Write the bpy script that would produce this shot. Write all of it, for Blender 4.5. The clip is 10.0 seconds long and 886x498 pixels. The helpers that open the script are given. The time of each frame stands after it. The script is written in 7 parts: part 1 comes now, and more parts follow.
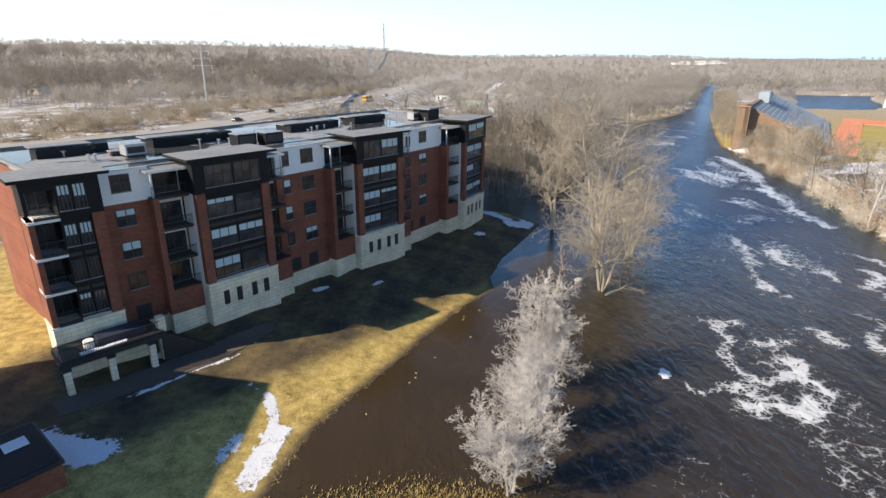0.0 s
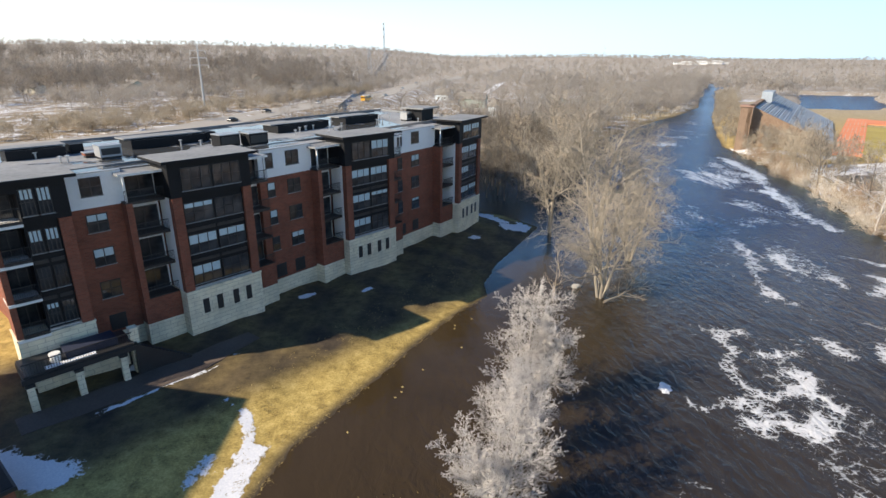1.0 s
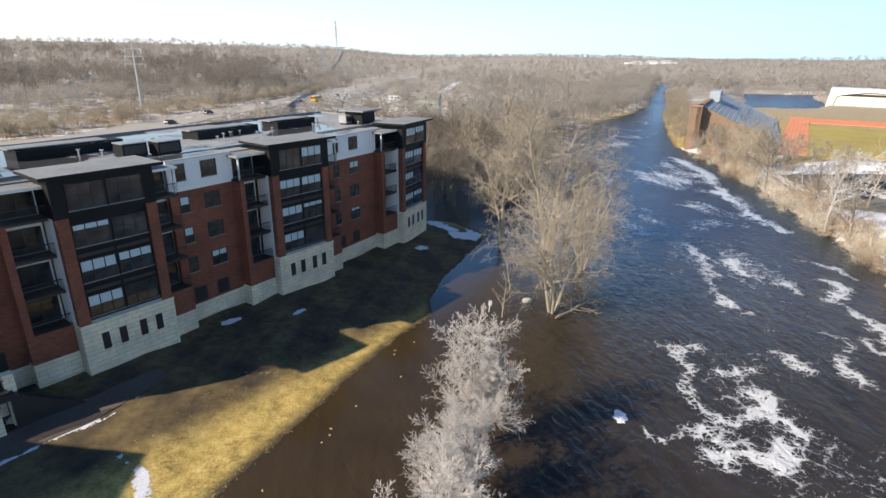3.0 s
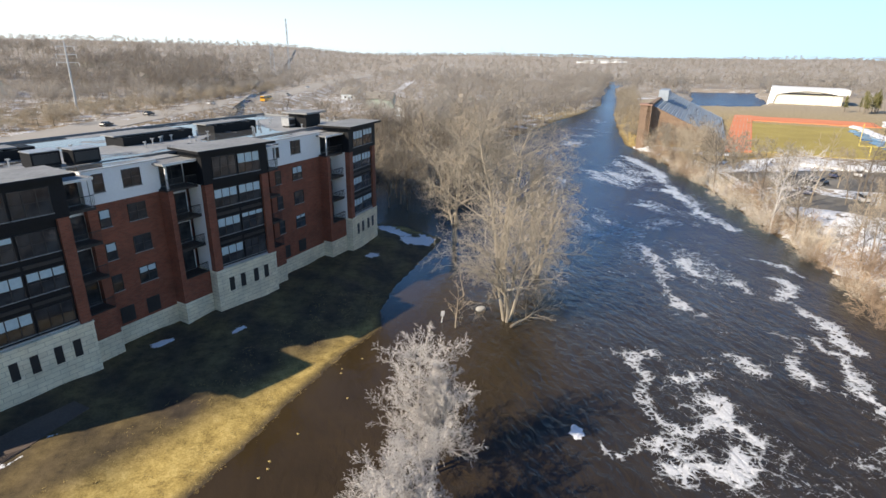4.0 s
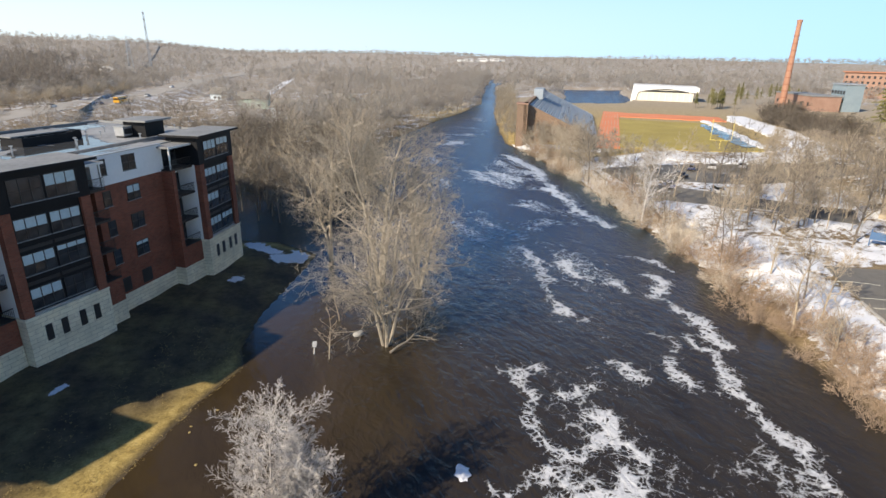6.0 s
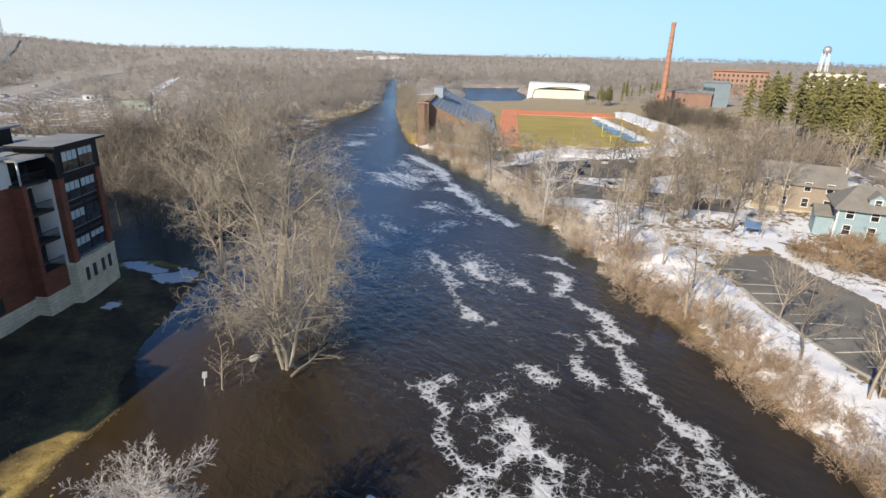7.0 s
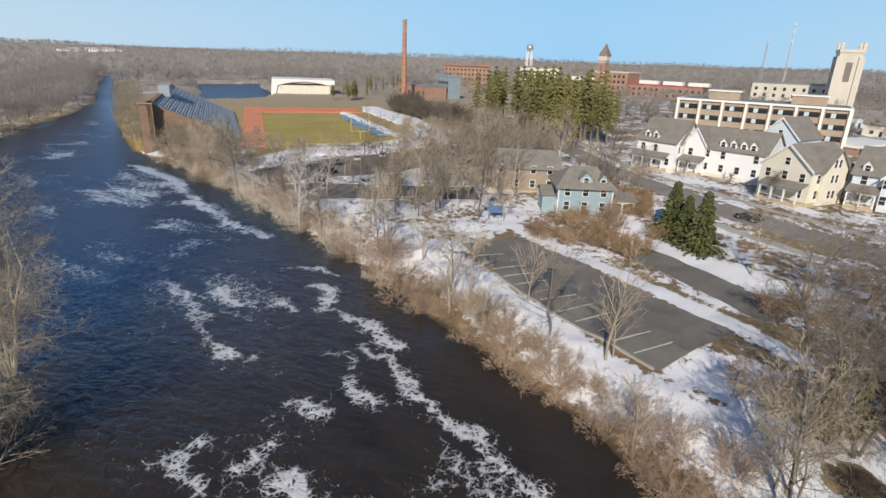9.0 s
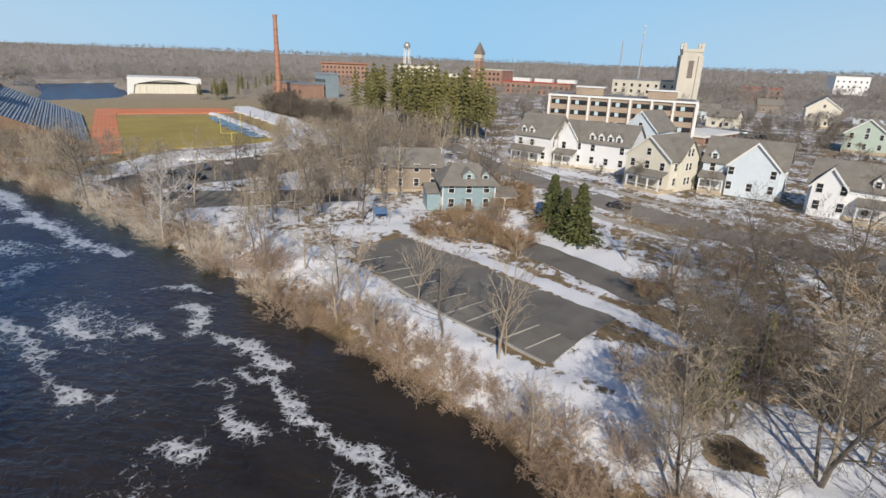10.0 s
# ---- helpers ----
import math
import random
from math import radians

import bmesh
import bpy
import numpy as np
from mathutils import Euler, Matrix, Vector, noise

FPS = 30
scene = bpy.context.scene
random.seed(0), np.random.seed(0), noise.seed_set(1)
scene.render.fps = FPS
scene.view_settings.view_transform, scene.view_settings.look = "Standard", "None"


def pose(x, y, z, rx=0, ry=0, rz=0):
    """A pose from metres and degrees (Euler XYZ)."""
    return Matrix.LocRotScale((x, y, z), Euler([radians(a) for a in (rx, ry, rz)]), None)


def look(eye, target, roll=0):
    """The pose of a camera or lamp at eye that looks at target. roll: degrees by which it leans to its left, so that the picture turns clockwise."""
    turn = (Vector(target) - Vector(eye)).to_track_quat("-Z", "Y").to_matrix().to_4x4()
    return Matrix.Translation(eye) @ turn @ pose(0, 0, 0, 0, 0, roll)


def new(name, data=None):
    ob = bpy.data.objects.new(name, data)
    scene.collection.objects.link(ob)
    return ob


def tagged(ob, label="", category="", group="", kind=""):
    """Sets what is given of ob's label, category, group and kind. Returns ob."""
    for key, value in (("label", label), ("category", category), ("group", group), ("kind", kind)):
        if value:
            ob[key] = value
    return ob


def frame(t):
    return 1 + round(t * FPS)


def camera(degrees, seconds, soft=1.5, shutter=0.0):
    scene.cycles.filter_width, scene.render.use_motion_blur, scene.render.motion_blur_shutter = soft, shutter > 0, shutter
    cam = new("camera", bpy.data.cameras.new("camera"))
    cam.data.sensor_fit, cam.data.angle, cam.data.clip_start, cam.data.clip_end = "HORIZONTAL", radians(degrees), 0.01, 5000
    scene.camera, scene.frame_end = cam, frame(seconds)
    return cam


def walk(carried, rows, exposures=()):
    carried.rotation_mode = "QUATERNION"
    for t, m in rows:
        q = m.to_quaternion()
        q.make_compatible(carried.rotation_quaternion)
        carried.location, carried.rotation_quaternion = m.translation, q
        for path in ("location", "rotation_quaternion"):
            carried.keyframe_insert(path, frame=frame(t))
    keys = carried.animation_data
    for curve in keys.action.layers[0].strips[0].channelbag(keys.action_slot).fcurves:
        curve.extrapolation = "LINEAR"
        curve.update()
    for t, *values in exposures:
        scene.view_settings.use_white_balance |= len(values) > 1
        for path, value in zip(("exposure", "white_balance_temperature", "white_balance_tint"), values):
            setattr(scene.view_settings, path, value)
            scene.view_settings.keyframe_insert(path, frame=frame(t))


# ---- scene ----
cam = camera(78.0, 10.0)
PATH = [
    (0, (-3.751, -8.947, 28.105), (-3.596, -7.067, 27.441), 0.5),
    (0.5, (-3.005, -7.731, 27.979), (-2.853, -5.851, 27.315), 0.5),
    (1, (-2.352, -6.354, 27.839), (-2.202, -4.473, 27.175), 0.5),
    (1.5, (-1.557, -5.061, 27.804), (-1.412, -3.18, 27.139), 0.5),
    (2, (-0.93, -3.678, 27.802), (-0.761, -1.799, 27.136), 0.6),
    (2.5, (-0.235, -2.464, 27.809), (-0.009, -0.591, 27.144), 0.6),
    (4, (2.09, 1.474, 27.978), (2.525, 3.308, 27.311), 0.8),
    (4.5, (3.02, 2.622, 28.069), (3.538, 4.435, 27.401), 0.8),
    (5, (3.899, 3.851, 28.017), (4.509, 5.635, 27.35), 0.9),
    (6.5, (6.897, 6.929, 28.501), (7.819, 8.574, 27.833), 1.4),
    (7, (7.788, 7.883, 28.678), (8.869, 9.428, 28.01), 1.6),
    (7.5, (8.78, 8.934, 28.872), (10.027, 10.347, 28.204), 1.8),
    (8, (10.023, 9.52, 28.967), (11.418, 10.79, 28.302), 1.8),
    (8.5, (11.155, 10.096, 29.023), (12.682, 11.206, 28.36), 2.0),
    (9, (12.651, 10.497, 28.894), (14.288, 11.437, 28.234), 2.1),
    (9.5, (13.826, 10.844, 28.781), (15.554, 11.607, 28.124), 2.2),
    (10, (15.316, 11.079, 28.671), (17.116, 11.657, 28.019), 2.3),
]
walk(cam, [(t, look(eye, target, roll)) for t, eye, target, roll in PATH],
     [(0.0, 0.52, 7550, 10), (5.0, 0.41, 7550, 10), (7.5, 0.08, 7380, 10), (10.0, -0.33, 7080, 10)])

# ---- light ----
SUN_EL, SUN_AZ = radians(31.5), radians(252)
world = bpy.data.worlds.new("sky")
scene.world = world
world.use_nodes = True
wn = world.node_tree
sky = wn.nodes.new("ShaderNodeTexSky")
sky.sky_type, sky.sun_disc = "NISHITA", False
sky.sun_elevation, sky.sun_rotation = SUN_EL, SUN_AZ
sky.air_density, sky.dust_density, sky.ozone_density = 1.0, 0.15, 2.0
wn.nodes["Background"].inputs["Strength"].default_value = 0.070
# thin bright haze low in the sky, whiter towards the sun
geo = wn.nodes.new("ShaderNodeTexCoord")
sep = wn.nodes.new("ShaderNodeSeparateXYZ")
wn.links.new(geo.outputs["Generated"], sep.inputs[0])


def wcalc(how, a, b=0.0, c=0.0):
    n = wn.nodes.new("ShaderNodeMath")
    n.operation = how
    for i, v in enumerate((a, b, c)):
        if isinstance(v, bpy.types.NodeSocket):
            wn.links.new(v, n.inputs[i])
        else:
            n.inputs[i].default_value = v
    return n.outputs[0]


side = wcalc("ADD", wcalc("MULTIPLY", sep.outputs[0], math.sin(SUN_AZ)), wcalc("MULTIPLY", sep.outputs[1], math.cos(SUN_AZ)))
squared = wcalc("MULTIPLY", sep.outputs[2], sep.outputs[2])
low = wcalc("POWER", 2.718, wcalc("MULTIPLY", squared, -11.0))
toward = wcalc("MULTIPLY_ADD", side, 0.5, 0.5)
glow = wn.nodes.new("ShaderNodeMix")
glow.data_type = "RGBA"
lowest = wcalc("POWER", 2.718, wcalc("MULTIPLY", squared, -30.0))
wn.links.new(wcalc("MULTIPLY", lowest, wcalc("POWER", wcalc("MAXIMUM", toward, 0.0), 0.50)), glow.inputs[0])
glow.inputs[6].default_value, glow.inputs[7].default_value = (5.3, 10.7, 17.0, 1), (13.2, 13.9, 14.2, 1)
haze = wn.nodes.new("ShaderNodeMix")
haze.data_type = "RGBA"
wn.links.new(wcalc("MULTIPLY", low, 0.94), haze.inputs[0])
tone = wn.nodes.new("ShaderNodeMix")
tone.data_type, tone.blend_type = "RGBA", "MULTIPLY"
tone.inputs[0].default_value = 1.0
wn.links.new(sky.outputs[0], tone.inputs[6])
tone.inputs[7].default_value = (0.58, 1.00, 1.55, 1)
wn.links.new(tone.outputs[2], haze.inputs[6])
wn.links.new(glow.outputs[2], haze.inputs[7])
wn.links.new(haze.outputs[2], wn.nodes["Background"].inputs["Color"])
sun = new("sun", bpy.data.lights.new("sun", "SUN"))
sun.data.energy, sun.data.angle, sun.data.color = 5.1, radians(0.5), (1.0, 0.93, 0.835)
SUN_DIR = Vector((math.sin(SUN_AZ) * math.cos(SUN_EL), math.cos(SUN_AZ) * math.cos(SUN_EL), math.sin(SUN_EL)))
sun.matrix_world = look(SUN_DIR * 300, (0, 0, 0))
scene.view_settings.exposure = 0.0

# ---- helpers of the scene ----
def thing(name, m=Matrix(), label="", category="", group="", kind=""):
    """An Empty at the base of a thing."""
    ob = new(name)
    ob.matrix_basis = m
    ob.empty_display_size = 0.3
    return tagged(ob, label, category, group, kind)


def as_mesh(bm, name, material):
    bmesh.ops.recalc_face_normals(bm, faces=bm.faces)
    me = bpy.data.meshes.new(name)
    bm.to_mesh(me)
    bm.free()
    for m in material if isinstance(material, (list, tuple)) else [material]:
        me.materials.append(m)
    return me


def part(name, data, material=None, parent=None, label="", m=None, kind=""):
    """One mesh object, from a bmesh or a mesh, under a thing or a part."""
    me = as_mesh(data, name, material) if isinstance(data, bmesh.types.BMesh) else data
    ob = new(name, me)
    if parent is not None:
        ob.parent = parent
    if m is not None:
        ob.matrix_basis = m
    return tagged(ob, label, kind=kind)


def box(bm, x0, y0, z0, x1, y1, z1, m=None, mat=0):
    pts = [(x, y, z) for z in (z0, z1) for x, y in ((x0, y0), (x1, y0), (x1, y1), (x0, y1))]
    vs = [bm.verts.new(m @ Vector(p) if m else p) for p in pts]
    for f in ((3, 2, 1, 0), (4, 5, 6, 7), (0, 1, 5, 4), (1, 2, 6, 5), (2, 3, 7, 6), (3, 0, 4, 7)):
        bm.faces.new([vs[i] for i in f]).material_index = mat
    return vs


def boxes(*rows, m=None):
    bm = bmesh.new()
    for r in rows:
        box(bm, *r, m=m)
    return bm


def prism(bm, outline, z0, z1, m=None, mat=0):
    """A prism over a plan outline, counter-clockwise."""
    lo = [bm.verts.new(m @ Vector((x, y, z0)) if m else (x, y, z0)) for x, y in outline]
    hi = [bm.verts.new(m @ Vector((x, y, z1)) if m else (x, y, z1)) for x, y in outline]
    n = len(outline)
    fs = [bm.faces.new(lo[::-1]), bm.faces.new(hi)]
    fs += [bm.faces.new((lo[i], lo[(i + 1) % n], hi[(i + 1) % n], hi[i])) for i in range(n)]
    for f in fs:
        f.material_index = mat


def tube(bm, a, b, ra, rb=None, n=6, mat=0):
    a, b = Vector(a), Vector(b)
    rb = ra if rb is None else rb
    q = (b - a).to_track_quat("Z", "Y")
    ring = [Vector((math.cos(2 * math.pi * i / n), math.sin(2 * math.pi * i / n), 0)) for i in range(n)]
    lo = [bm.verts.new(a + q @ (v * ra)) for v in ring]
    hi = [bm.verts.new(b + q @ (v * rb)) for v in ring]
    for i in range(n):
        bm.faces.new((lo[i], lo[(i + 1) % n], hi[(i + 1) % n], hi[i])).material_index = mat
    bm.faces.new(lo[::-1]).material_index = mat
    bm.faces.new(hi).material_index = mat


def gable(bm, x0, x1, y0, y1, z0, z1, m=None, thick=0.25, over=0.45, mat=0, hip=0.0):
    """Two roof slabs with the ridge along x at z1 and eaves at z0."""
    ym = (y0 + y1) / 2
    k = (z1 - z0) / (ym - y0)
    zo = z0 - over * k
    xa, xb = x0 - over, x1 + over
    for s, ye in ((-1, y0 - over), (1, y1 + over)):
        pts = [(xa, ye, zo), (xb, ye, zo), (xb - hip, ym, z1), (xa + hip, ym, z1)]
        lo = [bm.verts.new(m @ Vector(p) if m else p) for p in pts]
        hi = [bm.verts.new((m @ Vector((p[0], p[1], p[2] + thick))) if m else (p[0], p[1], p[2] + thick)) for p in pts]
        for f in ((3, 2, 1, 0), (4, 5, 6, 7), (0, 1, 5, 4), (1, 2, 6, 5), (2, 3, 7, 6), (3, 0, 4, 7)):
            bm.faces.new([(lo + hi)[i] for i in f]).material_index = mat
    if hip:
        for x, xr in ((xa, xa + hip), (xb, xb - hip)):
            pts = [(x, y0 - over, zo), (x, y1 + over, zo), (xr, ym, z1)]
            lo = [bm.verts.new(m @ Vector(p) if m else p) for p in pts]
            hi = [bm.verts.new((m @ Vector((p[0], p[1], p[2] + thick))) if m else (p[0], p[1], p[2] + thick)) for p in pts]
            bm.faces.new(lo).material_index = mat
            bm.faces.new(hi).material_index = mat
            bm.faces.new((lo[0], lo[1], hi[1], hi[0])).material_index = mat


# ---- materials ----
def shader(name):
    m = bpy.data.materials.new(name)
    m.use_nodes = True
    t = m.node_tree
    return m, t, t.nodes["Principled BSDF"]


def node(t, kind, **values):
    n = t.nodes.new(kind)
    for k, v in values.items():
        if k in n.inputs:
            n.inputs[k].default_value = v
    return n


def ramp(t, fac, stops):
    r = t.nodes.new("ShaderNodeValToRGB")
    while len(r.color_ramp.elements) < len(stops):
        r.color_ramp.elements.new(0.5)
    for e, (p, c) in zip(r.color_ramp.elements, stops):
        e.position, e.color = p, (*c, 1) if len(c) == 3 else c
    t.links.new(fac, r.inputs[0])
    return r.outputs[0]


def mixc(t, fac, a, b, how="MIX"):
    n = t.nodes.new("ShaderNodeMix")
    n.data_type, n.blend_type = "RGBA", how
    for i, v in ((0, fac), (6, a), (7, b)):
        if isinstance(v, bpy.types.NodeSocket):
            t.links.new(v, n.inputs[i])
        else:
            n.inputs[i].default_value = (*v, 1) if isinstance(v, tuple) and len(v) == 3 else v
    return n.outputs[2]


def calc(t, how, a, b=0.0, c=0.0):
    n = t.nodes.new("ShaderNodeMath")
    n.operation = how
    for i, v in enumerate((a, b, c)):
        if isinstance(v, bpy.types.NodeSocket):
            t.links.new(v, n.inputs[i])
        else:
            n.inputs[i].default_value = v
    return n.outputs[0]


def coords(t, scale=(1, 1, 1), rot=0.0, kind="Object"):
    c = t.nodes.new("ShaderNodeTexCoord")
    mp = t.nodes.new("ShaderNodeMapping")
    mp.inputs["Scale"].default_value = scale
    mp.inputs["Rotation"].default_value = (0, 0, rot)
    t.links.new(c.outputs[kind], mp.inputs[0])
    return mp.outputs[0]


def fuzz(t, co, scale, detail=4.0, rough=0.6, dist=0.0):
    n = node(t, "ShaderNodeTexNoise", Scale=scale, Detail=detail, Roughness=rough, Distortion=dist)
    t.links.new(co, n.inputs["Vector"])
    return n.outputs[0]


def attr(t, name):
    n = t.nodes.new("ShaderNodeAttribute")
    n.attribute_name = name
    return n.outputs["Fac"]


def bump(t, b, h, strength=0.4, distance=0.02):
    n = node(t, "ShaderNodeBump", Strength=strength, Distance=distance)
    t.links.new(h, n.inputs["Height"])
    t.links.new(n.outputs[0], b.inputs["Normal"])


def plain(name, dark, light, rough=0.7, grain=8.0, big=0.6, metal=0.0, relief=0.3, depth=0.01, vary=0.0, kind="Object"):
    """A surface of one colour with grain and blotches at two scales; vary: the spread from object to object."""
    m, t, b = shader(name)
    co = coords(t, kind=kind)
    f = calc(t, "ADD", calc(t, "MULTIPLY", fuzz(t, co, grain), 0.5), calc(t, "MULTIPLY", fuzz(t, co, big), 0.5))
    col = ramp(t, f, [(0.34, dark), (0.66, light)])
    if vary:
        o = t.nodes.new("ShaderNodeObjectInfo")
        v = calc(t, "MULTIPLY_ADD", o.outputs["Random"], vary, 1 - vary / 2)
        hs = node(t, "ShaderNodeHueSaturation")
        t.links.new(col, hs.inputs["Color"])
        t.links.new(v, hs.inputs["Value"])
        col = hs.outputs[0]
    t.links.new(col, b.inputs["Base Color"])
    b.inputs["Roughness"].default_value, b.inputs["Metallic"].default_value = rough, metal
    if name.startswith("black"):
        b.inputs["Specular IOR Level"].default_value = 0.25
    if relief:
        bump(t, b, fuzz(t, co, grain * 2), relief, depth)
    return m


def coursed(name, dark, light, mortar, w, h, gap, rough=0.85, relief=0.5):
    """Brick or block courses in the plane of the wall, by the wall's own coordinates."""
    m, t, b = shader(name)
    c = t.nodes.new("ShaderNodeTexCoord")
    s = t.nodes.new("ShaderNodeSeparateXYZ")
    t.links.new(c.outputs["Object"], s.inputs[0])
    along = calc(t, "ADD", s.outputs[0], s.outputs[1])
    k = t.nodes.new("ShaderNodeCombineXYZ")
    t.links.new(along, k.inputs[0])
    t.links.new(s.outputs[2], k.inputs[1])
    br = node(t, "ShaderNodeTexBrick", Scale=1.0)
    br.inputs["Color1"].default_value, br.inputs["Color2"].default_value = (*dark, 1), (*light, 1)
    br.inputs["Mortar"].default_value = (*mortar, 1)
    br.inputs["Brick Width"].default_value, br.inputs["Row Height"].default_value = w, h
    br.inputs["Mortar Size"].default_value = gap
    t.links.new(k.outputs[0], br.inputs["Vector"])
    blot = fuzz(t, c.outputs["Object"], 0.5, 6)
    col = mixc(t, 0.55, br.outputs["Color"], ramp(t, blot, [(0.3, (0.55, 0.55, 0.55)), (0.7, (1.25, 1.2, 1.15))]), "MULTIPLY")
    t.links.new(col, b.inputs["Base Color"])
    b.inputs["Roughness"].default_value = rough
    bump(t, b, calc(t, "SUBTRACT", fuzz(t, c.outputs["Object"], 14), br.outputs["Fac"]), relief, 0.012)
    return m


BRICK = coursed("red_brick", (0.21, 0.062, 0.036), (0.29, 0.09, 0.052), (0.22, 0.12, 0.085), 0.42, 0.14, 0.012)
STONE = coursed("limestone_block", (0.80, 0.72, 0.54), (0.88, 0.81, 0.63), (0.52, 0.46, 0.34), 1.2, 0.42, 0.02)
STUCCO = plain("white_panel", (0.80, 0.80, 0.79), (0.88, 0.88, 0.87), 0.75, 6, 0.4)
BLACK = plain("black_metal_panel", (0.006, 0.0065, 0.008), (0.013, 0.014, 0.017), 0.6, 5, 0.3)
DARKTRIM = plain("dark_bronze_frame", (0.02, 0.02, 0.022), (0.035, 0.035, 0.037), 0.45, 10, 1)
WHITETRIM = plain("white_trim", (0.72, 0.72, 0.70), (0.82, 0.82, 0.80), 0.6, 9, 1)
ROOF = plain("flat_roof_membrane", (0.17, 0.178, 0.185), (0.29, 0.298, 0.302), 0.8, 3, 0.25)
METAL = plain("galvanised_metal", (0.42, 0.43, 0.44), (0.55, 0.56, 0.57), 0.45, 5, 0.8, metal=0.6)
CONCRETE = plain("concrete", (0.32, 0.31, 0.29), (0.44, 0.43, 0.40), 0.9, 7, 0.4)
ASPHALT = plain("asphalt", (0.11, 0.105, 0.095), (0.21, 0.20, 0.18), 0.92, 12, 0.25)
SNOW = plain("old_snow", (0.66, 0.69, 0.74), (0.86, 0.87, 0.89), 0.7, 5, 0.5, relief=0.8, depth=0.06)


def make_glass():
    m, t, b = shader("window_glass")
    co = coords(t)
    t.links.new(ramp(t, fuzz(t, co, 0.7, 2), [(0.35, (0.012, 0.014, 0.018)), (0.65, (0.05, 0.055, 0.06))]), b.inputs["Base Color"])
    b.inputs["Roughness"].default_value = 0.04
    b.inputs["IOR"].default_value = 1.5
    return m


GLASS = make_glass()


def bark(name, dark, light, vary=0.25):
    return plain(name, dark, light, 0.9, 9, 0.35, relief=0.0, vary=vary)


FROST = bark("pale_grey_twigs", (0.40, 0.37, 0.35), (0.58, 0.55, 0.52), 0.05)
TAN = bark("tan_bark", (0.30, 0.245, 0.18), (0.47, 0.395, 0.30))
RIVERBARK = bark("grey_tan_river_bark", (0.25, 0.215, 0.17), (0.44, 0.385, 0.31))
GREYBARK = bark("grey_brown_bark", (0.16, 0.135, 0.11), (0.30, 0.26, 0.215))
DARKBARK = bark("dark_wet_bark", (0.085, 0.07, 0.055), (0.19, 0.16, 0.13))
# brighter copy of SCRUB, the sunlit look upriver put into its colour
LITSCRUB = bark("pale_tan_scrub_twigs", (0.47, 0.40, 0.31), (0.67, 0.59, 0.49))
SCRUB = bark("brown_scrub_twigs", (0.30, 0.215, 0.15), (0.47, 0.355, 0.26))

# ---- ground ----
LEFT_BANK = [(370, 640), (265, 478), (177, 318), (137, 267), (110, 237), (84, 204), (68, 186), (50, 160), (34, 144), (12, 132),
             (-4, 116), (0, 104), (9, 95.5), (17, 91), (21.5, 83), (17.5, 76), (11.5, 66), (8.6, 59), (8.2, 54.5), (4, 50), (-1, 43), (-4, 38), (-7.5, 33),
             (-10.7, 28), (-13.1, 21), (-14, 12), (-13, 0), (-20, -30), (-40, -90)]
RIGHT_BANK = [(20, -90), (33, -30), (40, -8), (44, 4), (48, 13.3), (52.5, 18.5), (55, 25), (58.5, 32), (63, 42.5), (66, 48), (71.3, 59),
              (78.5, 79), (89, 107), (98, 138), (105, 170), (121, 202), (153, 263), (203, 346), (283, 490), (395, 640)]
RIVER = LEFT_BANK + RIGHT_BANK
POND = [(219, 300), (227, 288), (258, 281), (300, 318), (366, 404), (400, 426), (330, 446), (262, 350)]


HIGHWAY = [(-190, 40), (-120, 110), (-75, 165), (-52, 230), (-25, 310), (-5, 400), (20, 520), (60, 640), (122, 800), (200, 1000)]


def polyline_distance(px, py, pts, closed=False):
    d = np.full(px.shape, 1e9)
    ends = pts[1:] + pts[:1] if closed else pts[1:]
    for (ax, ay), (bx, by) in zip(pts, ends):
        ux, uy = bx - ax, by - ay
        k = np.clip(((px - ax) * ux + (py - ay) * uy) / (ux * ux + uy * uy), 0, 1)
        d = np.minimum(d, np.hypot(px - ax - k * ux, py - ay - k * uy))
    return d


def inside(px, py, pts):
    c = np.zeros(px.shape, bool)
    for (ax, ay), (bx, by) in zip(pts, pts[1:] + pts[:1]):
        if ay != by:
            c ^= ((ay > py) != (by > py)) & (px < (bx - ax) * (py - ay) / (by - ay) + ax)
    return c


def waves(px, py, size, seed):
    """Cheap smooth unevenness, about -1 to 1."""
    r = np.random.RandomState(seed)
    out = 0
    for i in range(6):
        a, ph, s = r.rand() * 6.283, r.rand() * 6.283, size * (0.5 + r.rand())
        out = out + np.sin((px * math.cos(a) + py * math.sin(a)) * 6.283 / s + ph)
    return out / 3.0


def ramp_up(x, a, b):
    k = np.clip((x - a) / (b - a), 0, 1)
    return k * k * (3 - 2 * k)


